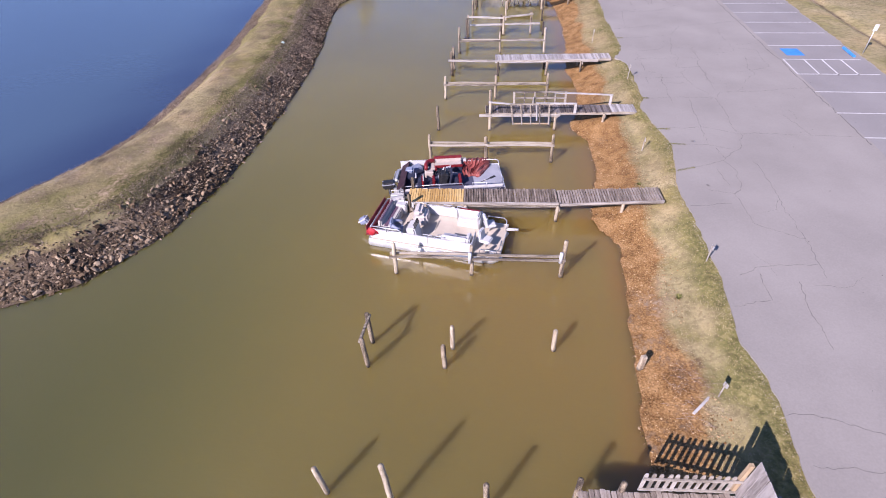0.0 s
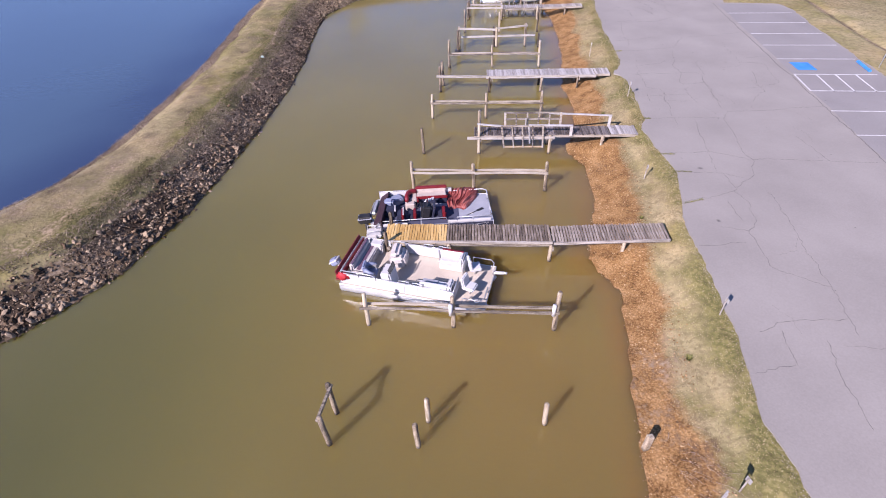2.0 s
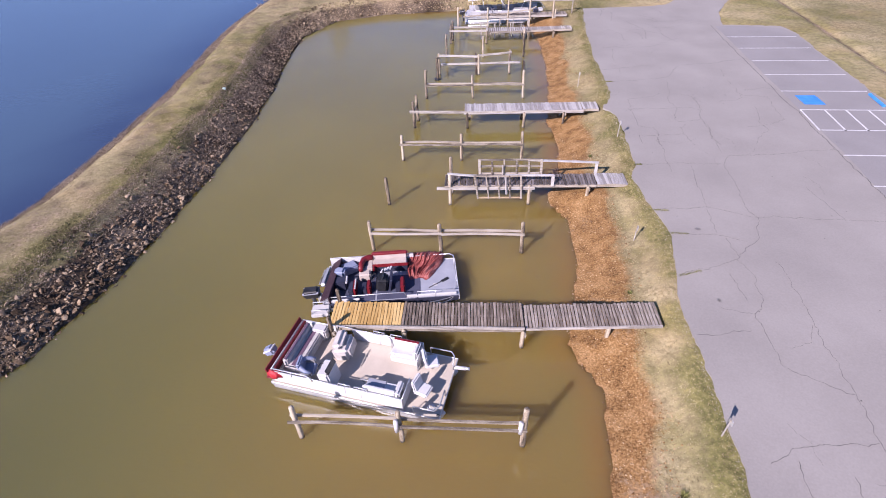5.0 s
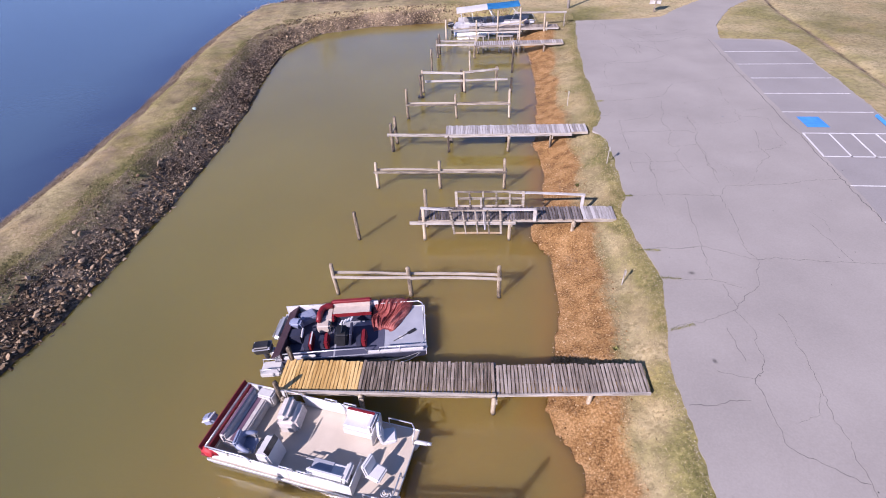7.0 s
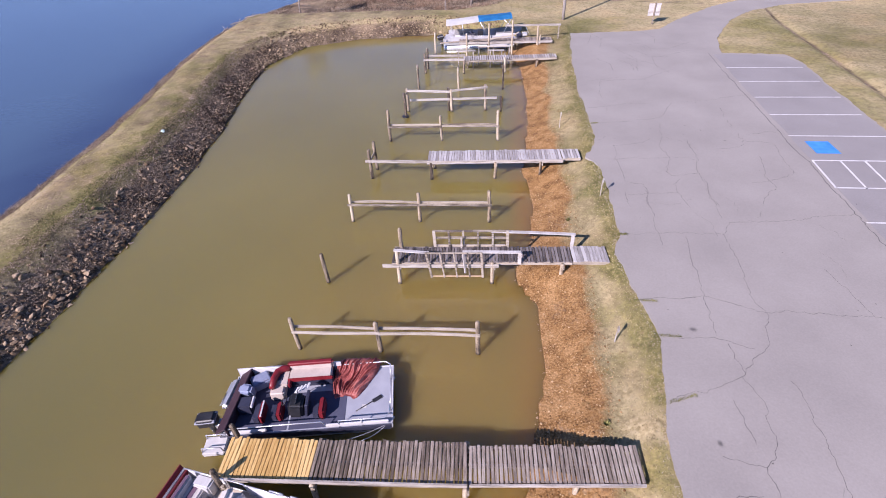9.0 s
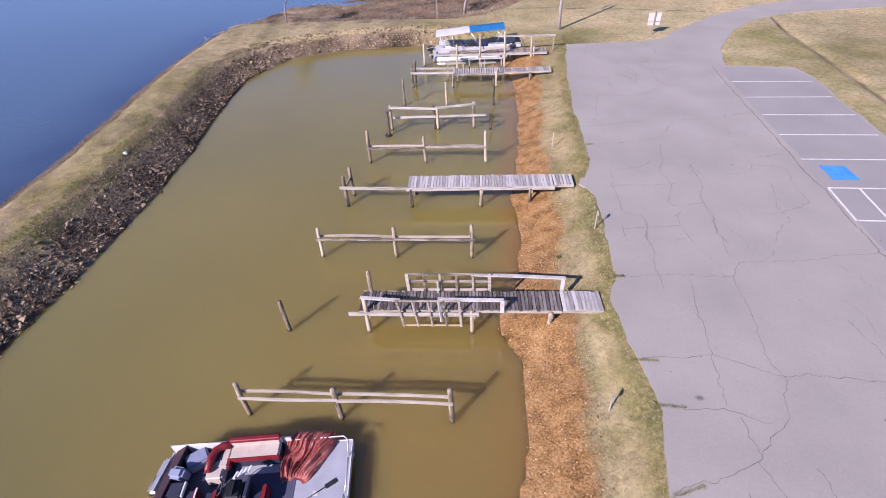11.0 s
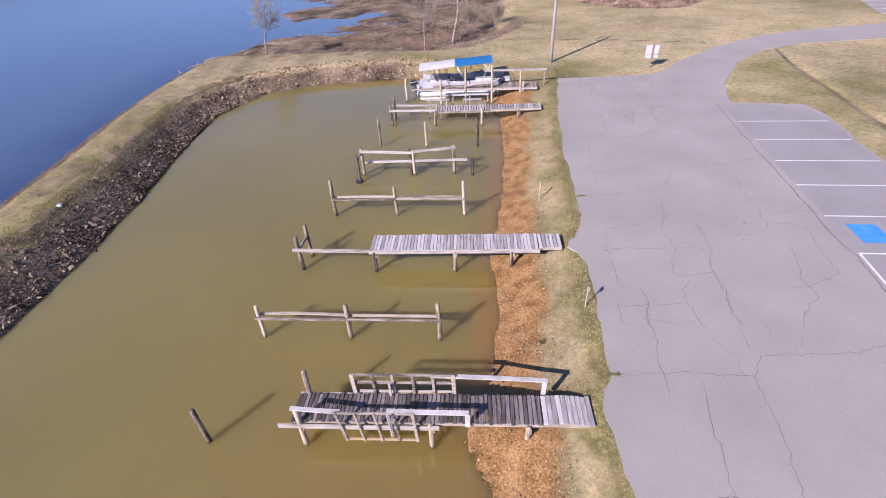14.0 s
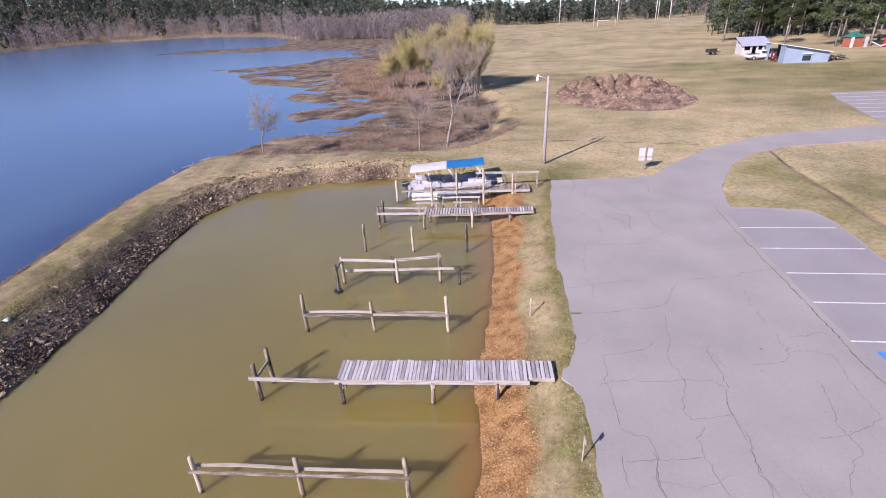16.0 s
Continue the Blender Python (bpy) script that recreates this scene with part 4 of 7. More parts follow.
# worn dock farther on, with open gaps between the boards and two plank benches
d1, o1 = dock("worn dock with open gaps between boards and a bare outer frame", 56.3, 57.45,
              [(3.75, 7.9, -.05, -.03, .13, .06, "silver_wood", 0), (7.9, 11.75, -.03, .02, .13, .07, "silver_wood", .1)],
              [(3.8, 0, -.05), (4.1, 1, -.05), (7.3, 0, .1), (7.3, 1, .1), (10, 0, -.1)])
for x, y, top in ((.45, 56.55, .55), (.6, 57.6, .62)):
    pile(d1, x, y, top, .10, (-.05, 0), origin=o1)
for y in (56.45, 57.6):
    timber(d1, "beam", (.3, y, -.02), (3.9, y, -.06), .06, .17, "pale_rail", o1)
timber(d1, "plank_seat", (3.1, 57.75, .28), (4.8, 57.75, .28), .3, .05, "pale_rail", o1)
timber(d1, "plank_seat", (5.9, 57.75, .28), (7.3, 57.75, .28), .3, .05, "pale_rail", o1)
for x in (3.3, 4.6, 6.1, 7.1):
    timber(d1, "seat_post", (x, 57.7, -1.6), (x, 57.7, .26), .09, .09, "rail", o1)
timber(d1, "frame_rail", (5, 58.6, .35), (7.9, 58.6, .35), .08, .12, "pale_rail", o1)
for x in (5.1, 6.4, 7.8):
    timber(d1, "frame_post", (x, 58.6, -2.6), (x, 58.6, .34), .09, .09, "rail", o1)
for x in (5.1, 7.8):
    timber(d1, "frame_rail", (x, 57.5, .25), (x, 58.6, .3), .07, .10, "pale_rail", o1)

# farthest dock with tall posts and a handrail, beside the canopied boat
d0, o0 = dock("dock with tall posts and a long handrail beside the canopied boat", 60.9, 62.0,
              [(3.3, 11.9, .1, .12, .14, .03, "grey_wood", 0)],
              [(4.0, 0, .9), (6.05, 0, 1.75), (8.2, 0, 1.9), (8.6, 1, -.1), (10.5, 0, 1.4), (6.0, 1, -.1)])
pile(d0, 1.0, 61.9, .75, .10, origin=o0)
pile(d0, 10.75, 60.9, .6, .07, origin=o0)
timber(d0, "fascia", (3.3, 60.85, .0), (11.9, 60.85, .02), .045, .2, "pale_rail", o0)
timber(d0, "handrail", (7.6, 62.0, 1.2), (12.7, 62.0, 1.15), .10, .16, "pale_rail", o0)
timber(d0, "rail_post", (8.3, 62.0, -1.0), (8.3, 62.0, 1.15), .1, .1, "rail", o0)
timber(d0, "rail_post", (12.55, 62.0, -.25), (12.55, 62.0, 1.12), .1, .1, "rail", o0)
timber(d0, "rail", (1.5, 61.4, -.05), (6.2, 60.85, .3), .05, .12, "rail", o0)
timber(d0, "rail", (6.0, 60.83, .35), (8.3, 60.83, .62), .05, .12, "rail", o0)
timber(d0, "brace", (8.2, 60.83, .6), (8.8, 60.83, .9), .05, .10, "rail", o0)

# nearest dock with its picket fence and a leaning plywood gate
d5, o5 = dock("grey dock with a worn picket fence and open water posts", 4.75, 6.1,
              [(3.0, 8.4, -.05, .0, .135, .012, "grey_wood", 0)],
              [(3.05, 1, .5), (4.2, 1, .42), (3.05, 0, .5), (6.6, 0, -.1), (6.6, 1, -.1)])
picket = thing("picket_fence", (4.62, 6.14, 0), 0, "weathered grey-white picket fence on the dock edge", "fence")
bm = bmesh.new()
vs = [bm.verts.new((x, y, z)) for y in (-.012, .012) for x, z in ((-.045, -.05), (.045, -.05), (.055, .80), (.03, .90), (-.03, .90), (-.055, .80))]
bm.faces.new(vs[:6])
bm.faces.new(vs[6:][::-1])
for k in range(6):
    bm.faces.new((vs[k], vs[6 + k], vs[6 + (k + 1) % 6], vs[(k + 1) % 6]))
bmesh.ops.recalc_face_normals(bm, faces=bm.faces)
pk = mesh_of("picket", bm, M["grey_paint"])
for i in range(13):
    piece("picket", pk, picket, pose(.05 + i * .205, 0, random.uniform(-.015, .01), 0, random.uniform(-1.5, 1.5), 0))
for z in (.08, .68):
    timber(picket, "fence_rail", (0, -.035, z), (2.56, -.035, z), .04, .09, "grey_paint")
gate = thing("board_screen", (7.15, 6.1, .0), -93, "grey weathered board screen standing across the dock", "screen")
for i in range(11):
    foot = .03 if i < 6 else -.75
    part("plank", boxes(((.13 + i * .245, 0, (1.88 + foot) / 2), (.235, .03, 1.88 - foot + random.uniform(-.10, .06)), 0, random.uniform(-1.5, 1.5), random.uniform(-2, 2))), M["grey_screen"], gate, bevel=.005)
for z in (.45, 1.4):
    timber(gate, "batten", (0, .045, z), (2.7, .045, z), .05, .09, "rail")
timber(gate, "corner_post", (-.06, -.06, .02), (-.06, -.06, 1.5), .10, .10, "tan_post")


def mooring_rail(label, xs, y, tops, z, rails, tail=.25):
    """Posts in the water with rails bolted to both sides."""
    o = (xs[0], y, WZ)
    ob = thing("mooring_rail", o, 0, label, "mooring rail", "mooring rails between the slips")
    for x, top, yy in zip(xs, tops, np.interp(range(len(xs)), [0, len(xs) - 1], [y, y - .12])):
        pile(ob, x, yy, top, random.uniform(.08, .095), (random.uniform(-.10, .02), random.uniform(-.02, .05)), origin=o)
    for k in range(rails):
        s = (-.13, .13)[k % 2]
        for a, b in zip(xs, xs[1:]):
            ya, yb = np.interp([a, b], [xs[0], xs[-1]], [y, y - .12])
            timber(ob, "rail", (a - tail * (a == xs[0]), ya + s, z + random.uniform(-.03, .03)), (b + tail * .4, yb + s, z + random.uniform(-.03, .03)), .05, .115, "rail", o, bow=.05)
    return ob, o


r4, _o4 = mooring_rail("two weathered rails on three log posts by the tan pontoon boat", (-3.22, .15, 3.95), 15.8, (.53, .45, .82), -.16, 2, .2)
for fx, fz in ((.15, .05), (3.95, .1)):
    part("fender", bar([(fx + 3.1, -.22, 1.15 + fz - .35), (fx + 3.1, -.22, 1.15 + fz + .2)], .075, 10), M["white"], r4, "white boat fender tied to the post", smooth=True)
mooring_rail("two weathered rails on three log posts in the water", (-2.25, .95, 4.7), 25.4, (.5, .42, .55), -.08, 2, .1)
mooring_rail("bleached rails on three log posts in the water", (-1.8, 1.75, 5.4), 34.05, (.47, .54, .7), -.08, 2, .12)
mooring_rail("bleached rails on three tall log posts in the water", (-1.0, 2.5, 6.2), 43.4, (1.0, .57, .9), -.12, 2, .1)
o = (-.3, 48.3, WZ)
rr = thing("mooring_rail", o, 0, "sagging double-height rails on tall log posts", "mooring rail", "mooring rails between the slips")
for x, y, top in ((-.35, 47.35, .55), (-.25, 48.3, .56), (2.8, 48.35, .52), (3.0, 48.2, .45), (5.5, 48.3, .74)):
    pile(rr, x, y, top, .10, (-.05, 0), origin=o)
timber(rr, "rail", (-.25, 48.2, .42), (2.9, 48.2, .28), .06, .15, "pale_rail", o, bow=.03)
timber(rr, "rail", (2.9, 48.2, .36), (5.6, 48.2, .58), .06, .15, "pale_rail", o)
timber(rr, "rail", (-.1, 48.2, -.3), (3.0, 48.2, -.28), .06, .15, "pale_rail", o, bow=.03)
timber(rr, "rail", (2.9, 48.2, -.26), (6.3, 48.2, -.22), .06, .15, "pale_rail", o)
timber(rr, "rail", (-.4, 47.3, .12), (-.3, 48.3, .3), .05, .12, "rail", o)
bm = bmesh.new()
tube(bm, [(-.1, -.98, .0), (-.1, -.98, .09)], [.26, .24], 14)
part("float_collar", bm, M["blackplastic"], rr, "dark ring at the waterline")


def lone_pile(x, y, top, r=.11, lean=(0, 0), label="weathered log pile standing alone in the water"):
    ob = thing("mooring_pile", (x, y, WZ), 0, label, "pile", "single mooring piles")
    pile(ob, x, y, top, r, lean, "log", origin=(x, y, WZ))
    return ob


for x, y, top, lean in ((-4.0, 6.2, .22, (-.3, .12)), (-2.05, 5.95, 1.05, (-.22, .1)), (.62, 5.9, .5, (-.1, 0)), (-3.6, 11.9, .42, (-.12, .05)),
                        (-.8, 10.8, .05, (-.08, .05)), (-.55, 11.7, .08, (-.05, 0)), (3.2, 11.7, -.04, (-.06, 0)), (-2.0, 29.25, .45, (-.1, .05)),
                        (.12, 52.6, .85, (.04, 0)), (3.42, 52.45, .6, (-.05, 0)), (7.0, 52.4, .76, (-.05, 0)), (6.6, 48.05, -.05, (0, 0))):
    lone_pile(x, y, top, .085 if y > 45 else .088, lean)
xb = thing("mooring_pile", (-3.6, 10.8, WZ), 0, "log pile with a broken cross rail still nailed on", "pile", "single mooring piles")
pile(xb, -3.6, 10.8, .3, .09, (-.12, .04), "log", origin=(-3.6, 10.8, WZ))
timber(xb, "broken_rail", (-.2, -.02, 1.4), (-.02, 1.22, 1.45), .08, .11, "rail")

# ---------------------------------------------------------------- small things on the east bank
def slip_marker(x, y, h, turn):
    ob = thing("slip_marker", (x, y, height(x, y)), turn, "short white post with a small dark-backed plate", "marker post", "slip markers along the grass")
    part("post", boxes(((0, 0, h / 2 - .1), (.04, .04, h + .2))), M["grey_paint"], ob, bevel=.006)
    part("plate", boxes(((.035, 0, h - .12), (.012, .18, .2))), M["alu"], ob, bevel=.003)
    return ob


for x, y, h, turn in ((9.68, 15.46, .85, 8), (9.68, 25.26, .82, -5), (10.95, 34.55, 1.0, 4), (10.2, 43.6, 1.1, -8), (8.1, 9.4, .75, 20)):
    slip_marker(x, y, h, turn)
st = thing("post_stub", (6.15, 10.95, height(6.15, 10.95)), 15, "short weathered post stub in the clay", "post")
bm = boxes(((0, 0, .22), (.2, .16, .9), -3, 4, 0))
part("stub", bm, M["log"], st, bevel=.02)
fp = thing("fallen_board", (7.5, 9.12, height(7.5, 9.12) + .05), 41, "white painted board lying on the bank", "board")
part("board", boxes(((0, 0, .0), (.95, .085, .035), 0, 0, 0)), M["white_wood"], fp, bevel=.006)

# ---------------------------------------------------------------- boats; local x to the bow, z from the waterline
def rounded(c, s, rx=0, ry=0, rz=0):
    return boxes((c, s, rx, ry, rz))


def rail_loop(parent, pts, r=.022, name="rail"):
    return part(name, bar(pts, r, 7), M["alu"], parent, smooth=True)


def pontoon(parent, x0, x1, y, r, material="alu"):
    bm = bmesh.new()
    tube(bm, [(x0, y, .12), (x0 + .08, y, .12), (x1 - .8, y, .12), (x1 - .4, y, .17), (x1 - .12, y, .26), (x1, y, .33)], [r * .8, r, r, r * .86, r * .5, r * .1], 18)
    return part("pontoon", bm, M[material], parent, "aluminium float tube", smooth=True)


def seat(parent, name, c, s, turn, back, cushion, base, label="", stripe=None):
    """A boat couch: base, seat cushion, backrest along its local -y side."""
    ob = part(name, boxes((c[0:2] + (c[2] + .16,), (s[0], s[1], .32), 0, 0, turn)), M[base], parent, label, bevel=.03, seg=2)
    R = pose(c[0], c[1], c[2], 0, 0, turn)

    def at(v):
        return tuple(R @ Vector(v))
    part("cushion", boxes((at((0, .04, .39)), (s[0] - .04, s[1] - .1, .14), 0, 0, turn)), M[cushion], ob, bevel=.045, seg=3)
    if back:
        part("backrest", boxes((at((0, -s[1] / 2 + .09, .52)), (s[0], .17, .40), 0, 0, turn)), M[cushion], ob, bevel=.055, seg=3)
        if stripe:
            part("stripe", boxes((at((0, -s[1] / 2 + .10, .725)), (s[0] - .1, .10, .02), 0, 0, turn)), M[stripe], ob, bevel=.008)
    return ob


def chair(parent, x, y, z, turn, vinyl="white", arms=False, name="boat_chair"):
    ob = part(name, bar([(x, y, z), (x, y, z + .34)], .04, 10), M["alu"], parent, smooth=True)
    R = pose(x, y, z, 0, 0, turn)
    part("seat", boxes((tuple(R @ Vector((0, 0, .40))), (.50, .50, .15), 0, 0, turn)), M[vinyl], ob, bevel=.045, seg=3)
    part("backrest", boxes((tuple(R @ Vector((-.21, 0, .66))), (.13, .50, .46), 0, -10, turn)), M[vinyl], ob, bevel=.04, seg=3)
    if arms:
        bm = bmesh.new()
        tube(bm, [tuple(R @ Vector((.2 - .46 * math.sin(math.pi * k / 8) * 1.0, .31 * math.cos(math.pi * k / 8), .60 + .12 * math.sin(math.pi * k / 8)))) for k in range(9)], [.06, .075, .085, .09, .09, .09, .085, .075, .06], 9)
        part("wrap_back", bm, M[vinyl], ob, smooth=True)
        for s in (-1, 1):
            part("armrest", boxes((tuple(R @ Vector((0, s * .26, .56))), (.42, .09, .22), 0, 0, turn)), M["greyvinyl"], ob, bevel=.035, seg=2)
    return ob


def outboard(parent, x, y, z, cowl, lower, tilt=-25, size=1.0):
    R = pose(x, y, z, 0, tilt, 0) @ Matrix.Scale(size, 4)
    bm = boxes((tuple(R @ Vector((-.22, 0, .24))), (.62 * size, .42 * size, .42 * size), 0, tilt, 0))
    ob = part("outboard_motor", bm, M[cowl], parent, "outboard motor cowling", bevel=.075, seg=3)
    part("cowl_stripe", boxes((tuple(R @ Vector((-.22, 0, .33))), (.625 * size, .425 * size, .07 * size), 0, tilt, 0)), M["offwhite" if cowl == "bluegrey" else "greydeck"], ob, bevel=.012)
    bm = bmesh.new()
    tube(bm, [R @ Vector((-.22, 0, .02)), R @ Vector((-.22, 0, -.5)), R @ Vector((-.2, 0, -.85))], [.09 * size, .07 * size, .05 * size], 8)
    part("leg", bm, M[lower], ob, smooth=True)
    part("bracket", boxes((tuple(R @ Vector((.06, 0, -.1))), (.16 * size, .28 * size, .34 * size), 0, tilt, 0)), M["alu"], ob, bevel=.02)
    return ob


def fence(parent, a, b, z, h=.58, material="fence"):
    """A run of panelled boat fence with its tube frame."""
    a, b = Vector(a), Vector(b)
    d = b - a
    turn = math.degrees(math.atan2(d.y, d.x))
    c = (a + b) / 2
    ob = part("fence_panel", boxes(((c.x, c.y, z + h * .5), (d.length, .03, h - .08), 0, 0, turn)), M[material], parent, bevel=.008)
    pts = [(a.x, a.y, z + .02), (a.x, a.y, z + h), (b.x, b.y, z + h), (b.x, b.y, z + .02)]
    part("frame", bar(pts, .02, 7), M["alu"], ob, smooth=True)
    return ob


# tan-decked pontoon boat
L1, W1 = 5.9, 2.5
boat1 = thing("pontoon_boat", (-1.40, 18.10, WZ), -12.8, "white pontoon boat with tan carpet moored beside the dock", "boat", "moored boats")
for y in (-.86, .86):
    pontoon(boat1, -L1 / 2 - .15, L1 / 2 + .1, y, .30)
DZ = .52
part("deck", boxes(((0, 0, DZ - .04), (L1, W1, .08))), M["tan"], boat1, bevel=.01)
for y in (-W1 / 2 - .012, W1 / 2 + .012):
    part("deck_trim", boxes(((0, y, DZ - .05), (L1, .03, .12))), M["alu"], boat1, bevel=.006)
for x in (-L1 / 2 - .012, L1 / 2 + .012):
    part("deck_trim", boxes(((x, 0, DZ - .05), (.03, W1 + .05, .12))), M["alu"], boat1, bevel=.006)
for a, b in (((-2.9, -1.2), (-.2, -1.2)), ((-.2, -1.2), (.35, -1.2)), ((.35, -1.2), (1.75, -1.2)), ((-2.9, 1.2), (-1.6, 1.2)), ((-.9, 1.2), (.1, 1.2)), ((.1, 1.2), (.75, 1.2)), ((.75, 1.2), (1.75, 1.2)), ((1.75, -1.2), (1.75, -.35)), ((1.75, .4), (1.75, 1.2)), ((-2.9, -1.2), (-2.9, 1.2))):
    fence(boat1, a, b, DZ)
part("canopy_boot", boxes(((-3.00, 0, .95), (.05, 2.5, .40), 0, -14, 0), ((-2.84, 0, .92), (.05, 2.5, .34), 0, 10, 0), ((-2.95, 0, .78), (.24, 2.6, .06), 0, 0, 0)), M["maroon"], boat1, "folded maroon canopy in its open cover", bevel=.012)
boot = bmesh.new()
tube(boot, [(-2.94, -1.25, .90), (-2.95, -.6, .93), (-2.94, 0, .92), (-2.95, .6, .94), (-2.93, 1.25, .93)], [.07, .09, .08, .09, .07], 9, wob=.12)
part("folded_canvas", boot, M["maroon"], boat1, smooth=True)
part("canopy_piping", boxes(((-3.05, 0, 1.15), (.035, 2.5, .03))), M["red"], boat1, bevel=.006)
bm = bmesh.new()
bmesh.ops.create_icosphere(bm, subdivisions=3, radius=1)
for v in bm.verts:
    q = 1 + .45 * noise.noise(v.co * 2.4) + .25 * noise.noise(v.co * 6)
    v.co = Vector((v.co.x * .27 * q - 2.78, v.co.y * .13 * q - 1.20, v.co.z * .19 * q + .93))
part("canopy_end", bm, M["scarlet"], boat1, "bunched bright red canvas at the stern corner", smooth=True)
seat(boat1, "stern_bench", (-2.35, .12, DZ), (1.85, .62), -90, True, "cover", "offwhite", "white stern bench with a plum stripe", "purple")
part("bench_stripe", boxes(((-2.30, .12, DZ + .465), (.16, 1.75, .012))), M["purple"], boat1, bevel=.004)
part("corner_cabinet", boxes(((-2.15, 1.02, DZ + .28), (.55, .36, .56))), M["offwhite"], boat1, "white corner cabinet", bevel=.05, seg=2)
chair(boat1, -1.75, -.72, DZ, 10, "bluegrey", True, "captain_chair")
con = part("helm_console", boxes(((-.95, -.78, DZ + .42), (.42, .72, .84), 0, -8, 0)), M["offwhite"], boat1, "white helm console", bevel=.06, seg=3)
part("windshield", boxes(((-.82, -.78, DZ + .93), (.02, .6, .22), 0, -25, 0)), M["glass"], con, bevel=.004)
bm = bmesh.new()
tube(bm, [(-1.22 + .03 * math.cos(a), -.78 + .17 * math.cos(a * 1.0), DZ + .72 + .17 * math.sin(a)) for a in [2 * math.pi * k / 16 for k in range(17)]], [.015] * 17, 6)
part("steering_wheel", bm, M["blackplastic"], con, smooth=True)
cov = part("covered_console", boxes(((-1.0, .55, DZ + .30), (.66, .90, .6), 0, -10, 8)), M["cover"], boat1, "pale covered seat console", bevel=.12, seg=3)
part("cover_top", boxes(((-1.12, .55, DZ + .68), (.42, .86, .30), 0, -22, 8)), M["cover"], cov, bevel=.12, seg=3)
part("cup_opening", boxes(((-.69, .45, DZ + .38), (.02, .16, .16))), M["dark"], cov, bevel=.004)
s1 = seat(boat1, "bow_couch", (1.2, .86, DZ), (1.0, .58), 180, True, "white", "offwhite", "white bow couch with a red stripe", "red")
part("couch_arm", boxes(((1.62, .86, DZ + .36), (.17, .6, .72))), M["offwhite"], boat1, bevel=.06, seg=3)
s2 = seat(boat1, "bow_couch", (.95, -.86, DZ), (1.15, .58), 0, True, "white", "offwhite", "white bow couch, the shade on its seat laid on in pale blue")
# blue-grey sheet paints the bluish shade on the white seat
part("couch_pad", boxes(((.72, -.80, DZ + .475), (.62, .40, .03))), M["greydeck"], boat1, bevel=.01)
part("couch_arm", boxes(((1.55, -.86, DZ + .36), (.20, .6, .72))), M["offwhite"], boat1, bevel=.06, seg=3)
for x, y in ((1.62, .76), (1.55, -.80)):
    part("speaker", bar([(x + .08, y - .1, DZ + .5), (x + .10, y - .1, DZ + .5)], .075, 14), M["blackplastic"], boat1)
chair(boat1, 2.2, .62, DZ, 25, "white", name="fishing_chair")
chair(boat1, 2.25, -.55, DZ, -12, "white", name="fishing_chair")
rail_loop(boat1, [(2.0, 1.22, DZ), (2.0, 1.22, DZ + .38), (2.75, 1.22, DZ + .38), (2.9, 1.05, DZ + .38), (2.92, .75, DZ + .34), (2.92, .75, DZ)])
rail_loop(boat1, [(2.1, -1.22, DZ), (2.1, -1.22, DZ + .36), (2.8, -1.22, DZ + .36), (2.92, -1.0, DZ + .36), (2.92, -.35, DZ + .32), (2.92, -.35, DZ)])
for x, y in ((-.2, -1.2), (.35, -1.2), (.1, 1.2), (.75, 1.2)):
    rail_loop(boat1, [(x - .2, y, DZ + .56), (x - .2, y, DZ + .70), (x + .2, y, DZ + .70), (x + .2, y, DZ + .56)], name="grab_rail")
rail_loop(boat1, [(.1, -.5, DZ + .05), (.1, -.62, DZ + .32), (.7, -.62, DZ + .34), (.8, -.5, DZ + .05)], name="grab_rail")
rail_loop(boat1, [(-2.85, -1.22, DZ + .5), (-2.8, -1.22, DZ + .74), (-1.55, -1.22, DZ + .74), (-1.4, -1.22, DZ + .66), (-1.35, -1.22, DZ + .5)], name="grab_rail")
rail_loop(boat1, [(-2.1, -1.22, DZ + .5), (-2.1, -1.22, DZ + .74)], name="grab_rail")
rail_loop(boat1, [(-1.55, 1.2, DZ), (-1.5, 1.2, DZ + .62), (-.95, 1.2, DZ + .62), (-.9, 1.2, DZ + .3)], name="gate_rail")
rail_loop(boat1, [(.12, 1.2, DZ + .58), (.42, 1.2, DZ + .60), (.55, 1.15, DZ + .5), (.58, 1.1, DZ)], name="gate_rail")
boat1.scale = (1.03, 1, 1)
outboard(boat1, -L1 / 2 - .48, -.05, .52, "bluegrey", "offwhite", -38, .8)
tm = part("trolling_motor", bar([(2.95, .82, DZ + .06), (3.35, .82, DZ + .12)], .07, 10), M["offwhite"], boat1, "white trolling motor stowed on the bow", smooth=True)
part("propeller_hub", bar([(3.33, .82, DZ + .12), (3.48, .82, DZ + .14)], .055, 10), M["alu"], tm, smooth=True)
bm = bmesh.new()
tube(bm, [(2.62 + (.16 - .006 * k) * math.cos(k * .62), -.92 + (.14 - .005 * k) * math.sin(k * .62), DZ + .02 + .004 * k) for k in range(24)], [.018] * 24, 6)
part("coiled_line", bm, M["white"], boat1, "coiled white bow line", smooth=True)
part("bow_light", boxes(((2.9, -1.15, DZ + .05), (.1, .06, .06))), M["blackplastic"], boat1, bevel=.01)

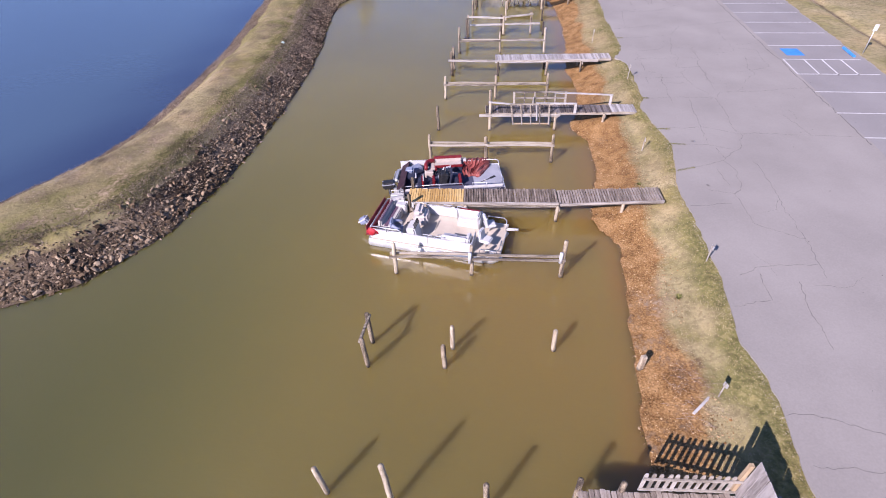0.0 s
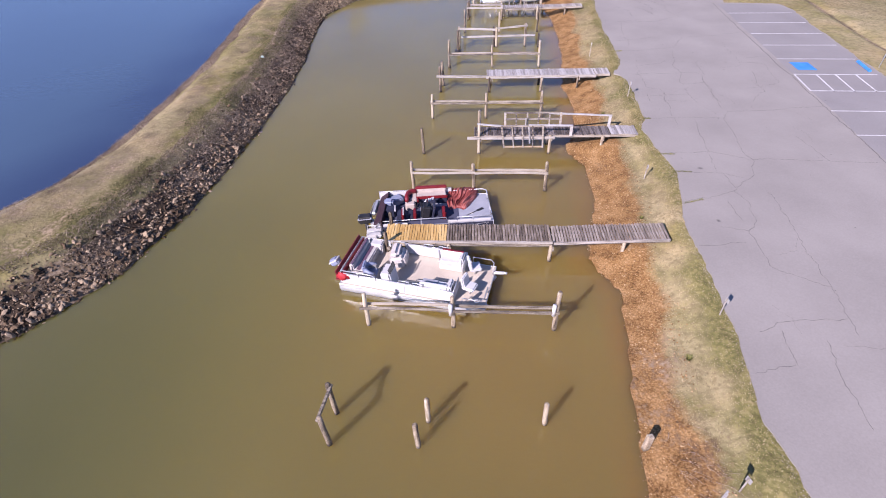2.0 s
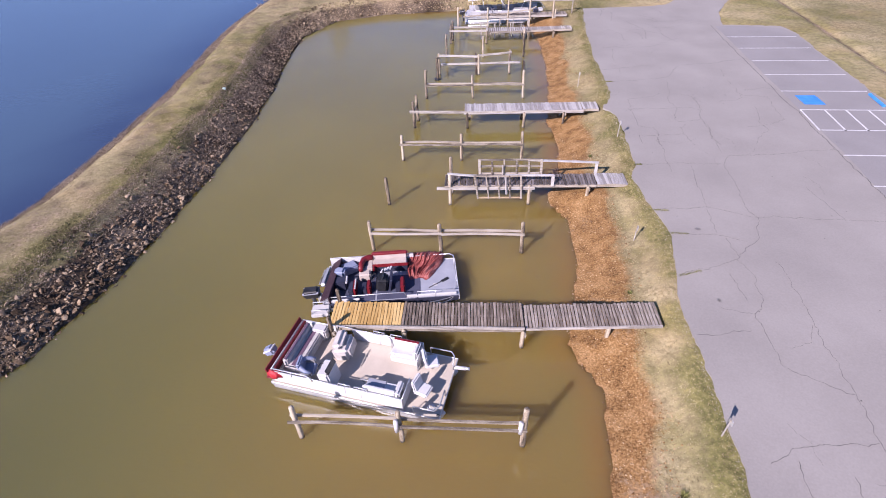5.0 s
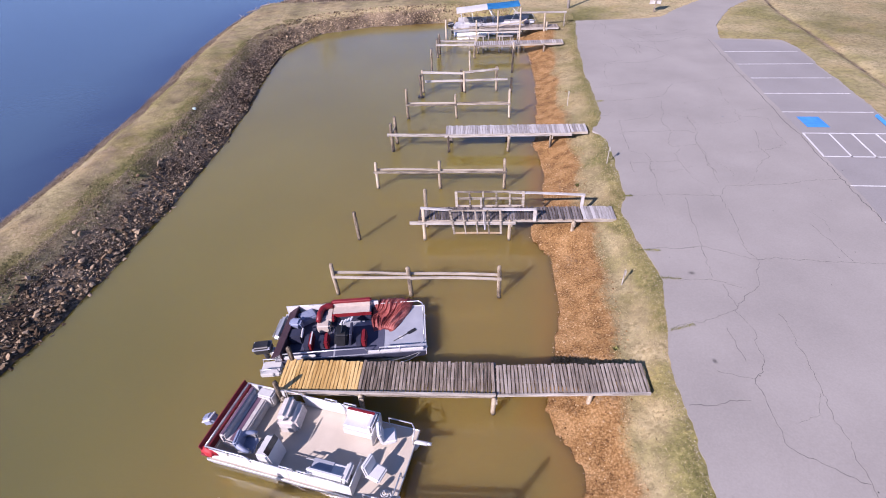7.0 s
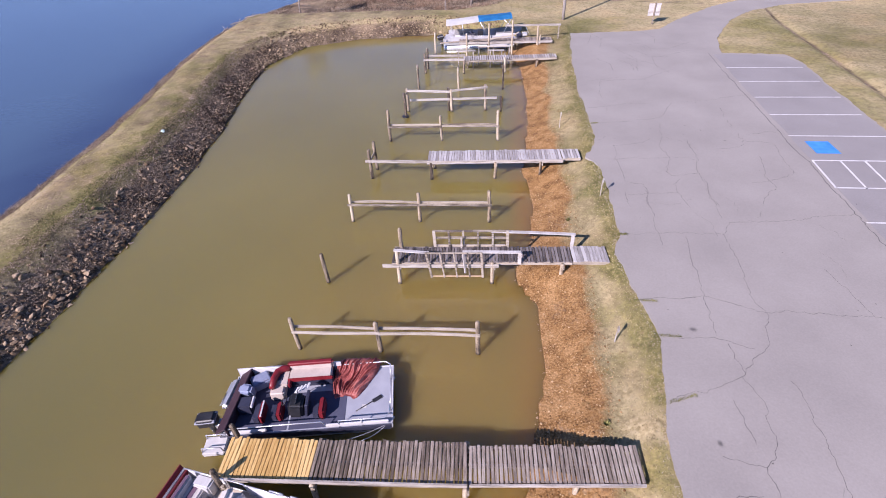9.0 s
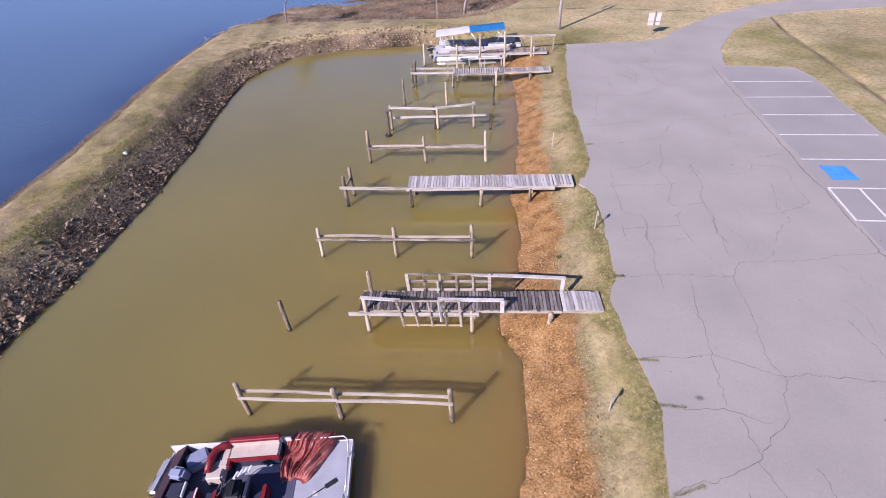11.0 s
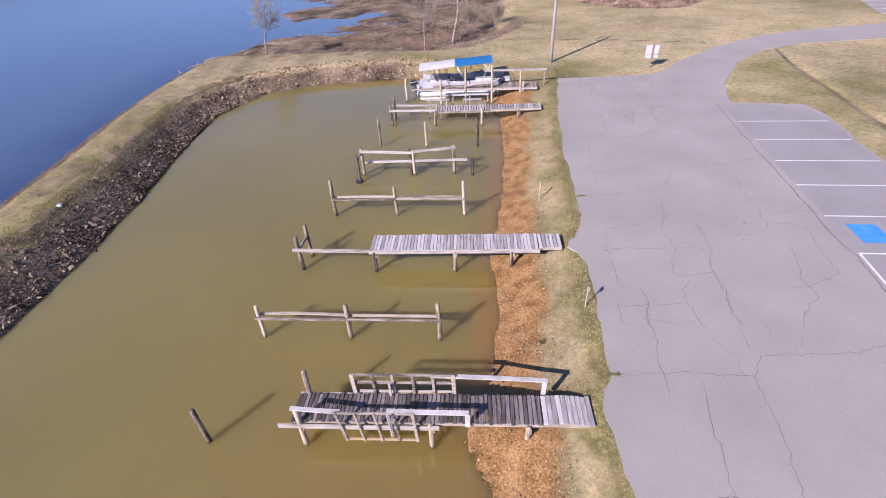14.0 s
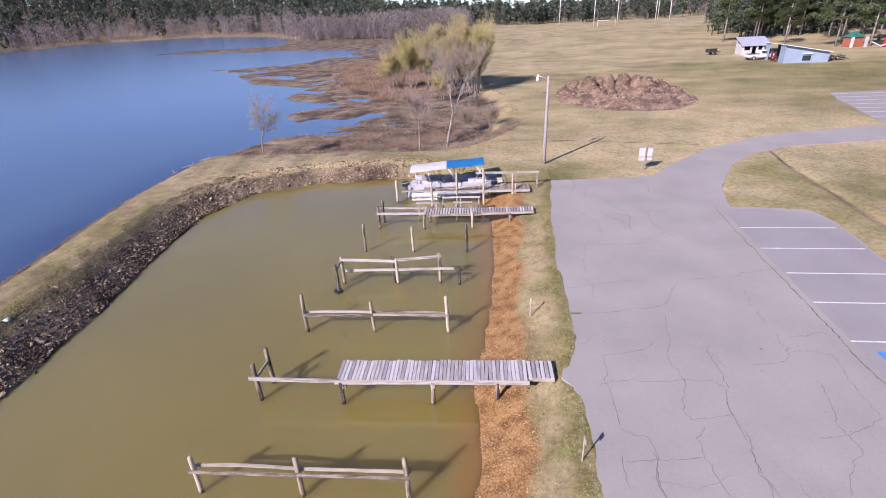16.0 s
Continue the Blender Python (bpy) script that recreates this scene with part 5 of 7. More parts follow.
# red and grey fishing pontoon boat
L2, W2 = 5.2, 2.35
boat2 = thing("pontoon_boat", (-.88, 22.76, WZ), 6.2, "grey-decked pontoon boat with red couches and a crumpled tarpaulin", "boat", "moored boats")
for y in (-.8, .8):
    pontoon(boat2, -L2 / 2 - .1, L2 / 2 + .05, y, .29)
part("deck", boxes(((0, 0, DZ - .04), (L2, W2, .08))), M["greydeck"], boat2, bevel=.01)
for y in (-W2 / 2 - .012, W2 / 2 + .012):
    part("deck_trim", boxes(((0, y, DZ - .07), (L2, .03, .2))), M["fence" if y > 0 else "navy"], boat2, bevel=.006)
for x in (-L2 / 2 - .012, L2 / 2 + .012):
    part("deck_trim", boxes(((x, 0, DZ - .07), (.03, W2 + .05, .2))), M["fence"], boat2, bevel=.006)
for a, b in (((-2.5, 1.13), (-1.0, 1.13)), ((-1.0, 1.13), (.9, 1.13)), ):
    fence(boat2, a, b, DZ, .52)
for x, ln in ((-1.85, 1.3), (1.55, 1.95)):
    part("coaming", boxes(((x, -1.11, DZ + .10), (ln, .08, .14))), M["fence"], boat2, "low white side coaming", bevel=.025, seg=2)
part("side_stripe", boxes(((0, -1.20, DZ - .10), (5.1, .03, .2))), M["navy"], boat2)
rail_loop(boat2, [(-2.4, -1.13, DZ + .1), (-2.4, -1.13, DZ + .34), (-.4, -1.13, DZ + .36), (.5, -1.13, DZ + .36), (.6, -1.13, DZ + .1)])
part("canopy_flap", boxes(((-2.36, -.02, DZ + .34), (.50, 2.42, .05), 0, -38, -7), ((-2.20, -.02, DZ + .20), (.05, 2.36, .38), 0, 0, -7)), M["plum_dark"], boat2, "folded dark plum canopy", bevel=.012)
part("stern_fairing", boxes(((-2.68, .45, DZ + .06), (.36, 1.2, .24), 0, 0, -8)), M["alu"], boat2, "white stern fairing", bevel=.12, seg=3)
part("stern_platform", boxes(((-2.68, -1.42, DZ - .08), (.68, .62, .18), 0, 0, 0)), M["offwhite"], boat2, "white swim platform", bevel=.04, seg=2)
for y in (-1.2, -1.66):
    part("ladder_rail", bar([(-3.0, y, DZ - .1), (-2.97, y, DZ + .2), (-2.42, y, DZ + .2), (-2.36, y, DZ - .1)], .02, 7), M["alu"], boat2, smooth=True)
outboard(boat2, -L2 / 2 - .26, -.62, .50, "blackplastic", "blackplastic", -4)
long = seat(boat2, "couch", (-.06, .86, DZ), (1.45, .6), 180, True, "beige", "navy", "red and grey couch along the side", "red")
part("couch_piping", boxes(((-.06, 1.08, DZ + .66), (1.5, .2, .16))), M["red"], boat2, bevel=.06, seg=3)
part("couch_piping", boxes(((-.06, .58, DZ + .39), (1.5, .09, .16))), M["red"], boat2, bevel=.035, seg=2)
bm = bmesh.new()
tube(bm, [(-.75, 1.02, .0), (-.95, 1.0, .0), (-1.13, .86, .0), (-1.2, .6, .0), (-1.2, .22, .0)], [.105, .11, .115, .11, .09], 12)
bmesh.ops.transform(bm, matrix=Matrix.Translation((0, 0, DZ + .52)) @ Matrix.Diagonal((1, 1, 1.3, 1)), verts=bm.verts)
part("corner_backrest", bm, M["red"], boat2, "curved red corner backrest", smooth=True)
part("corner_seat", boxes(((-1.06, .30, DZ + .2), (.46, .5, .38))), M["beige"], boat2, bevel=.05, seg=3)
part("corner_cushion", boxes(((-.90, .66, DZ + .36), (.34, .62, .16))), M["beige"], boat2, "beige corner seat cushion", bevel=.04, seg=2)
part("corner_lip", boxes(((-.70, .58, DZ + .36), (.09, .5, .17))), M["red"], boat2, bevel=.03, seg=2)
# navy sheet paints the shading inside the beige seat corner
part("corner_pad", boxes(((-1.02, .74, DZ + .45), (.16, .36, .03))), M["navy"], boat2, bevel=.02)
c2 = part("helm_console", boxes(((-.35, -.42, DZ + .34), (.46, .58, .66), 0, 8, 0)), M["blackplastic"], boat2, "dark helm console", bevel=.08, seg=3)
part("console_side", boxes(((-.02, -.36, DZ + .32), (.10, .62, .64), 0, 10, 0)), M["navy"], c2, bevel=.02)
part("windshield", boxes(((-.28, -.38, DZ + .76), (.02, .5, .18), 0, 25, 0)), M["glass"], c2, bevel=.004)
bm = bmesh.new()
tube(bm, [(-.66 + .10 * math.cos(k * math.pi / 8), -.42 + .17 * math.sin(k * math.pi / 8), DZ + .66 + .10 * math.cos(k * math.pi / 8)) for k in range(17)], [.016] * 17, 6)
part("steering_wheel", bm, M["blackplastic"], c2, smooth=True)
for k in range(4):
    part("louvre", boxes(((-.34 + k * .11, -.02 + k * .05, DZ + .62), (.09, .24, .05), 0, -20, -18)), M["white"], c2, "white louvre", bevel=.02)
for x, y, sx, sy, mm in ((-1.40, -.50, .12, .66, "red"), (-.86, -.52, .15, .52, "red"), (.45, -.52, .16, .62, "red")):
    js = part("jump_seat", boxes(((x, y, DZ + .21), (sx, sy, .42))), M[mm], boat2, bevel=.04, seg=2)
    part("pad", boxes(((x - sx / 2 - .10, y, DZ + .17), (.2, sy - .06, .30))), M["navy"], js, bevel=.03, seg=2)
    if x < -1:
        part("trim", boxes(((x + .02, y, DZ + .425), (.05, sy - .04, .02))), M["offwhite"], js, bevel=.006)
# navy sheets paint the seats' and console's shade onto the grey deck
part("floor_mat", boxes(((-1.50, 0, DZ + .006), (1.72, 2.2, .012))), M["navyshade"], boat2, "dark navy sheet standing in for shade on the deck")
part("floor_mat", boxes(((.28, -.40, DZ + .006), (1.70, 1.4, .012))), M["navyshade"], boat2, "dark navy sheet standing in for shade on the deck")
part("floor_hatch", boxes(((-1.45, .28, DZ + .016), (.13, .13, .01))), M["greydeck"], boat2)
part("floor_hatch", boxes(((1.78, .62, DZ + .004), (.12, .12, .01))), M["offwhite"], boat2)
part("floor_hatch", boxes(((1.72, -.42, DZ + .004), (.14, .14, .01))), M["offwhite"], boat2)
part("battery_box", boxes(((-1.72, .80, DZ + .18), (.62, .50, .36), 0, 0, 30)), M["bluegrey"], boat2, "blue-grey stern locker", bevel=.05, seg=2)
cap = part("captain_seat", boxes(((-1.98, -.20, DZ + .22), (.46, .46, .44))), M["navy"], boat2, "navy captain seat", bevel=.05, seg=2)
part("backrest", boxes(((-2.02, .28, DZ + .36), (.42, .34, .56), 14, 0, -12)), M["bluegrey"], cap, bevel=.08, seg=3)
part("trim", boxes(((-1.74, -.20, DZ + .40), (.07, .44, .10))), M["offwhite"], cap, bevel=.02)
for y in (-1.13, 1.13):
    s = 1 if y > 0 else -1
    rail_loop(boat2, [(1.0, y, DZ), (1.0, y, DZ + .34), (2.4, y, DZ + .34), (2.55, y - s * .15, DZ + .34), (2.55, y - s * .45, DZ + .32), (2.55, y - s * .45, DZ)])
    rail_loop(boat2, [(1.7, y, DZ), (1.7, y, DZ + .34)])
boat2.scale = (1.065, 1, 1)
boat2.location = boat2.matrix_basis @ Vector((-2.6 * .065 / 1.065, 0, 0))
rail_loop(boat2, [(2.56, -.5, DZ + .18), (2.56, .5, DZ + .18)])


def tarp_mesh(lx, ly, h):
    """A sheet gathered against the rail, in long sharp folds that fan out from its narrow foot."""
    bm, nx, ny = bmesh.new(), 110, 70
    g = []
    for j in range(ny + 1):
        for i in range(nx + 1):
            u, v = i / nx, j / ny
            wide = .42 + .58 * min(1, v * 1.35) ** .7
            x, y = (u - .5) * lx * wide + .34 * (v - .5), (v - .5) * ly + .16 * math.sin(2.6 * u) * (1 - v) - .10 * u * (1 - v)
            e = max(0, 1 - (abs(u - .5) * 2) ** 6) ** .5 * max(0, 1 - (abs(v - .55) * 2) ** 6) ** .5
            a = 21 * u - 5.5 * (v - .5) + 2.6 * noise.noise((u * 2.6, v * 2.6, 4))
            f1 = abs(math.sin(a))
            f2 = abs(math.sin(2.15 * a + 1.2 + 1.6 * noise.noise((u * 5, v * 2.6, 9))))
            z = h * e * (.22 + .42 * v * v + .22 * noise.noise((u * 2.2, v * 1.8, 1)) + .30 * (1 - f1) * (.35 + 1.3 * abs(noise.noise((u * 3, v * 3, 6)))) + .16 * (1 - f2)) + .012
            g.append(bm.verts.new((x + .05 * noise.noise((u * 4, v * 4, 7)), y + .07 * noise.noise((u * 7, v * 2, 2)), max(.012, z))))
    w = nx + 1
    for j in range(ny):
        for i in range(nx):
            bm.faces.new((g[j * w + i], g[j * w + i + 1], g[(j + 1) * w + i + 1], g[(j + 1) * w + i]))
    return bm


tarp = new("tarpaulin", mesh_of("tarpaulin", tarp_mesh(1.55, 1.5, .50), M["tarp"], smooth=True))
tagged(tarp, "faded red tarpaulin crumpled in a heap on the deck", "tarpaulin")
tarp.matrix_basis = boat2.matrix_basis @ Matrix.Diagonal((1 / 1.065, 1, 1, 1)) @ pose(1.36, .66, DZ + .002, 0, 0, -4)
paddle = thing("paddle", tuple((boat2.matrix_basis @ Vector((1.80, -.38, DZ + .02)))), 38, "black plastic paddle lying on the boat deck", "paddle")
part("shaft", bar([(-.42, 0, .0), (.24, 0, .0)], .016, 7), M["blackplastic"], paddle, smooth=True)
part("blade", boxes(((.40, 0, .0), (.36, .15, .025))), M["blackplastic"], paddle, bevel=.012)

# far boat with its canopy up
boat3 = thing("pontoon_boat", (5.9, 64.4, WZ), 2, "pontoon boat with a raised white and blue canopy", "boat", "moored boats")
L3, W3, DZ3 = 8.4, 2.5, .62
for y in (-.9, .9):
    pontoon(boat3, -L3 / 2, L3 / 2, y, .33)
part("deck", boxes(((0, 0, DZ3 - .04), (L3 - .5, W3, .08))), M["greydeck"], boat3, bevel=.01)
for y in (-W3 / 2 - .01, W3 / 2 + .01):
    part("deck_trim", boxes(((0, y, DZ3 - .06), (L3 - .5, .03, .16))), M["alu"], boat3, bevel=.006)
for a, b in (((-3.7, -1.2), (-1.4, -1.2)), ((-1.3, -1.2), (.4, -1.2)), ((.5, -1.2), (2.2, -1.2)), ((-3.7, 1.2), (0, 1.2)), ((.1, 1.2), (3.6, 1.2))):
    fence(boat3, a, b, DZ3, .6, "palegrey")
bow = part("bow_fairing", boxes(((-3.6, 0, DZ3 + .1), (1.1, 2.3, .35), 0, -6, 0)), M["palegrey"], boat3, "white curved end fairing", bevel=.15, seg=3)
seat(boat3, "couch", (-2.2, .7, DZ3), (1.8, .6), 180, True, "greyvinyl", "offwhite")
seat(boat3, "couch", (1.8, .7, DZ3), (1.6, .6), 180, True, "greyvinyl", "offwhite")
part("helm_console", boxes(((-.6, -.6, DZ3 + .5), (.5, .7, 1.0))), M["blackplastic"], boat3, bevel=.05)
chair(boat3, -1.3, -.6, DZ3, 0, "navy", True, "captain_chair")
for x in (3.2, 3.75):
    part("bait_box", boxes(((x, -.3, DZ3 + .25), (.45, .7, .5))), M["navy" if x < 3.5 else "offwhite"], boat3, bevel=.03)
rail_loop(boat3, [(2.4, -1.2, DZ3), (2.4, -1.2, DZ3 + .7), (4.0, -1.2, DZ3 + .7), (4.0, 1.2, DZ3 + .7), (2.4, 1.2, DZ3 + .7), (2.4, 1.2, DZ3)])


def canopy(x0, x1, z0, z1, material, label):
    bm, n = bmesh.new(), 10
    rows = []
    for i in range(n + 1):
        v = -1 + 2 * i / n
        drop = .16 * v * v
        rows.append([bm.verts.new((x, v * 1.22, z - drop)) for x, z in ((x0, z0), (x0 + (x1 - x0) * .5, z0 + (z1 - z0) * .5 - .02), (x1, z1))])
    for a, b in zip(rows, rows[1:]):
        for k in range(2):
            bm.faces.new((a[k], b[k], b[k + 1], a[k + 1]))
    bmesh.ops.solidify(bm, geom=list(bm.faces), thickness=.03)
    return part("canopy", bm, M[material], boat3, label, smooth=False)


canopy(-3.9, -.8, 2.36, 2.64, "white_canvas", "white canopy half")
canopy(-.8, 2.4, 2.64, 2.84, "blue_canvas", "bright blue canopy half")
for x0, x1, z in ((-3.3, -3.5, 2.26), (-2.2, -2.4, 2.34), (.1, -.7, 2.48), (.3, -.7, 2.48), (2.9, 1.6, 2.64), (1.4, 2.3, 2.68)):
    for y in (-1.15, 1.15):
        part("canopy_pole", bar([(x0, y, DZ3 + .5), (x1, y, z)], .024, 7), M["alu"], boat3, smooth=True)
outboard(boat3, -L3 / 2 - .05, 0, .7, "blackplastic", "blackplastic", -10)

# ---------------------------------------------------------------- far things: pole, signs, sheds, truck
lamp = thing("street_lamp", (13.92, 68.3, height(13.92, 68.3)), 0, "pale wooden pole with a single lamp arm", "street lamp")
bm = bmesh.new()
tube(bm, [(0, 0, -.6), (0, 0, 2), (.03, 0, 5), (.05, 0, 7.75)], [.15, .145, .125, .105], 12, wob=.03)
part("pole", bm, M["pole_wood"], lamp, smooth=True)
part("arm", bar([(.05, 0, 7.3), (-.3, -.05, 7.65), (-.85, -.12, 7.8)], .03, 7), M["alu"], lamp, smooth=True)
bm = bmesh.new()
tube(bm, [(-.85, -.12, 7.92), (-.88, -.12, 7.72), (-.88, -.12, 7.55), (-.88, -.12, 7.36)], [.06, .12, .14, .17], 12)
part("lamp_head", bm, M["white"], lamp, "white lamp head", smooth=True)
part("step_bolt", boxes(((-.2, 0, 6.35), (.35, .06, .06)), ((.12, 0, 6.9), (.3, .05, .05))), M["blackplastic"], lamp)

sb = thing("notice_board", (22.2, 65.75, height(22.2, 65.75)), 0, "white notice board seen from behind on one post", "sign")
part("post", boxes(((0, -.05, .85), (.1, .1, 2.3))), M["brown_wood"], sb, bevel=.01)
for s in (-1, 1):
    part("board", boxes(((s * .285, .03, 1.32), (.56, .03, 1.1))), M["white_wood"], sb, bevel=.006)
part("cap_rail", boxes(((0, .0, 1.1), (1.1, .04, .07))), M["pale_rail"], sb, bevel=.006)

ps = thing("parking_sign", (29.2, 38.9, height(29.2, 38.9)), 0, "small white parking sign on a thin metal post", "sign")
part("post", bar([(0, 0, -.4), (0, 0, 2.1)], .03, 8), M["alu"], ps, smooth=True)
part("plate", boxes(((0, -.035, 1.85), (.32, .012, .46))), M["white"], ps, bevel=.004)

shed = thing("open_shed", (72.6, 138.2, height(72.6, 138.2)), -4, "pale blue steel shed with a sloping roof and open end", "shed")
bm = bmesh.new()
vs = [bm.verts.new(v) for v in ((0, 0, -.1), (8.6, 0, -.1), (8.6, 0, 2.0), (0, 0, 3.5), (0, .15, 3.5), (8.6, .15, 2.0), (8.6, .15, -.1), (0, .15, -.1))]
for f in ((0, 1, 2, 3), (7, 4, 5, 6), (0, 7, 6, 1), (1, 6, 5, 2), (2, 5, 4, 3), (3, 4, 7, 0)):
    bm.faces.new([vs[i] for i in f])
bmesh.ops.recalc_face_normals(bm, faces=bm.faces)
part("front_wall", bm, M["shed"], shed)
part("back_wall", boxes(((4.3, 9, 1.1), (8.6, .15, 2.4))), M["shed"], shed)
part("side_wall", boxes(((8.55, 4.5, .95), (.15, 9, 2.1))), M["shed"], shed)
part("side_wall", boxes(((-.05, 1.1, 1.7), (.15, 2.2, 3.6))), M["shed"], shed)
part("side_wall", boxes(((-.05, 8.2, 1.7), (.15, 1.8, 3.6))), M["shed"], shed)
# added dark board stands in for the shade within the open end
part("inside_wall", boxes(((2.2, 4.8, 1.6), (.1, 7.5, 3.3))), M["dark"], shed)
part("roof", boxes(((4.25, 4.4, 2.86), (9.4, 10.2, .12), 0, 9.9, 0)), M["roof"], shed, "grey metal roof")
for x0 in (3.5,):
    part("window", boxes(((x0 + .8, -.03, .95), (1.6, .06, 1.0))), M["glass"], shed)
    part("awning", boxes(((x0 + .8, -.12, 1.85), (1.9, .3, .25))), M["white"], shed)
for x in (.6, 1.3):
    part("door", boxes(((-.14, 2.6 + x * 2.2, 1.1), (.06, .8, 1.9))), M["maroon"], shed)
heap = thing("scrap_pile", (82.6, 140.5, height(82.6, 140.5)), 0, "dark heap of scrap beside the shed", "scrap")
bm = bmesh.new()
for i in range(40):
    a, b = Vector((random.uniform(-.5, 4), random.uniform(-1, 1), random.uniform(0, .9))), Vector((random.uniform(-1, 1), random.uniform(-1, 1), random.uniform(-.3, .5)))
    tube(bm, [a - b, a + b], [.07, .05], 5)
part("scrap", bm, M["dark"], heap)

barn = thing("small_barn", (73.5, 158.5, height(73.5, 158.5)), -4, "white open-fronted barn with a grey roof", "barn")
part("back_wall", boxes(((3, 3.9, 1.2), (6.2, .15, 2.6))), M["white_wood"], barn)
for x in (0, 6.1):
    part("side_wall", boxes(((x, 2, 1.2), (.15, 4, 2.6))), M["white_wood"], barn)
for x in (.2, 2.0, 3.4, 4.8, 5.9):
    part("front_post", boxes(((x, 0, 1.1), (.45, .2, 2.4))), M["white_wood"], barn)
part("front_panel", boxes(((1.0, 0, .5), (1.9, .1, 1.2))), M["white_wood"], barn)
# added dark board paints the barn's dim interior before its back wall
part("inside", boxes(((3, 2.6, 1.1), (5.8, .1, 2.3))), M["dark"], barn)
part("roof", boxes(((3.05, 1.9, 3.0), (6.8, 5.2, .12), 20, 0, 0)), M["greydeck"], barn, "grey sheet roof")
part("gable", boxes(((3.05, 4.0, 2.7), (6.2, .1, .9))), M["white_wood"], barn)

truck = thing("pickup_truck", (69.0, 147.0, height(69, 147) + .02), 4, "white pickup truck parked beside the shed", "truck")
part("body", boxes(((2.7, 0, .72), (5.4, 1.85, .55))), M["white"], truck, bevel=.10, seg=3)
part("cab", boxes(((3.1, 0, 1.3), (1.9, 1.65, .75))), M["white"], truck, bevel=.18, seg=3)
for y in (-.84, .84):
    part("side_window", boxes(((3.1, y, 1.38), (1.45, .03, .36))), M["glass"], truck, bevel=.01)
part("windshield", boxes(((4.03, 0, 1.35), (.04, 1.4, .42), 0, -25, 0)), M["glass"], truck)
part("cargo_bed", boxes(((1.1, 0, 1.03), (1.9, 1.5, .1))), M["dark"], truck)
for x in (1.0, 4.35):
    for y in (-.9, .9):
        wheel = part("wheel", bar([(x, y - .1, .36), (x, y + .1, .36)], .36, 18), M["rubber"], truck)
        part("rim", bar([(x, y - .12, .36), (x, y + .12, .36)], .2, 12), M["alu"], wheel)
truck.scale = (1.22, 1.22, 1.22)
trailer = thing("utility_trailer", (68.5, 163, height(68.5, 163)), 10, "dark flat utility trailer on the grass", "trailer")
part("bed", boxes(((0, 0, .65), (3.2, 1.7, .15))), M["dark"], trailer)
part("cage", boxes(((0, .8, 1.05), (3.2, .06, .7)), ((-1.5, 0, 1.05), (.06, 1.6, .7))), M["dark"], trailer)
for y in (-.9, .9):
    part("wheel", bar([(0, y - .08, .32), (0, y + .08, .32)], .33, 14), M["rubber"], trailer)
pav = thing("pavilion", (105.5, 168, height(105.5, 168)), 10, "terracotta pavilion with a green pyramid roof", "pavilion")
part("wall", boxes(((0, 0, 1.2), (3.0, 3.0, 2.6))), M["orange"], pav, bevel=.05)
for x in (-2, 2):
    part("pier", boxes(((x, -2, 1.2), (.5, .5, 2.6))), M["white_wood"], pav)
bm = bmesh.new()
bmesh.ops.create_cone(bm, segments=4, radius1=2.6, radius2=.3, depth=1.3, cap_ends=True, matrix=pose(0, 0, 3.1, 0, 0, 45))
part("roof", bm, M["green_roof"], pav, "green pyramid roof")
cam_h = thing("play_slide", (110, 164, height(110, 164)), 0, "white and red play equipment beside the pavilion", "play equipment")
part("slide", boxes(((-2, -1, .9), (2.6, .6, .2), 0, 25, 0), ((1, 0, .7), (2.2, .5, .2), 0, -15, 10)), M["white"], cam_h)
part("tower", boxes(((1.6, .6, 1.0), (1.1, 1.1, 2.2))), M["brightred"], cam_h, bevel=.05)

for x, y, h in ((59.5, 362, 17), (80, 360, 17), (94.5, 362, 15), (118.5, 366, 18), (120.5, 368, 18), (127, 366, 14)):
    fl = thing("floodlight_pole", (x, y, height(x, y)), 0, "tall pale sports field floodlight pole", "floodlight", "sports field floodlights")
    part("pole", bar([(0, 0, -.5), (0, 0, h)], .22, 8), M["concrete"], fl, smooth=True)
    part("lamp_bar", boxes(((0, 0, h), (2.6, .3, .5))), M["concrete"], fl)
goal = thing("goal_frame", (87.2, 358, height(87.2, 358)), 0, "white crossbar frame at the edge of the sports field", "goal")
part("crossbar", bar([(-5.2, 0, 3.6), (5.2, 0, 3.6)], .18, 8), M["concrete"], goal, smooth=True)
for x in (-5.2, 5.2):
    part("upright", bar([(x, 0, -.4), (x, 0, 4.2)], .16, 8), M["concrete"], goal, smooth=True)


# ---------------------------------------------------------------- stones
def rock_shape(rg):
    """A broken stone of twenty faces."""
    t = (1 + 5 ** .5) / 2
    v = np.array([(-1, t, 0), (1, t, 0), (-1, -t, 0), (1, -t, 0), (0, -1, t), (0, 1, t), (0, -1, -t), (0, 1, -t), (t, 0, -1), (t, 0, 1), (-t, 0, -1), (-t, 0, 1)]) / 1.9
    return v * rg.uniform(.65, 1.25, (12, 1)) + rg.uniform(-.12, .12, (12, 3))


ROCK_FACES = np.array([(0, 11, 5), (0, 5, 1), (0, 1, 7), (0, 7, 10), (0, 10, 11), (1, 5, 9), (5, 11, 4), (11, 10, 2), (10, 7, 6), (7, 1, 8), (3, 9, 4), (3, 4, 2), (3, 2, 6), (3, 6, 8), (3, 8, 9), (4, 9, 5), (2, 4, 11), (6, 2, 10), (8, 6, 7), (9, 8, 1)])


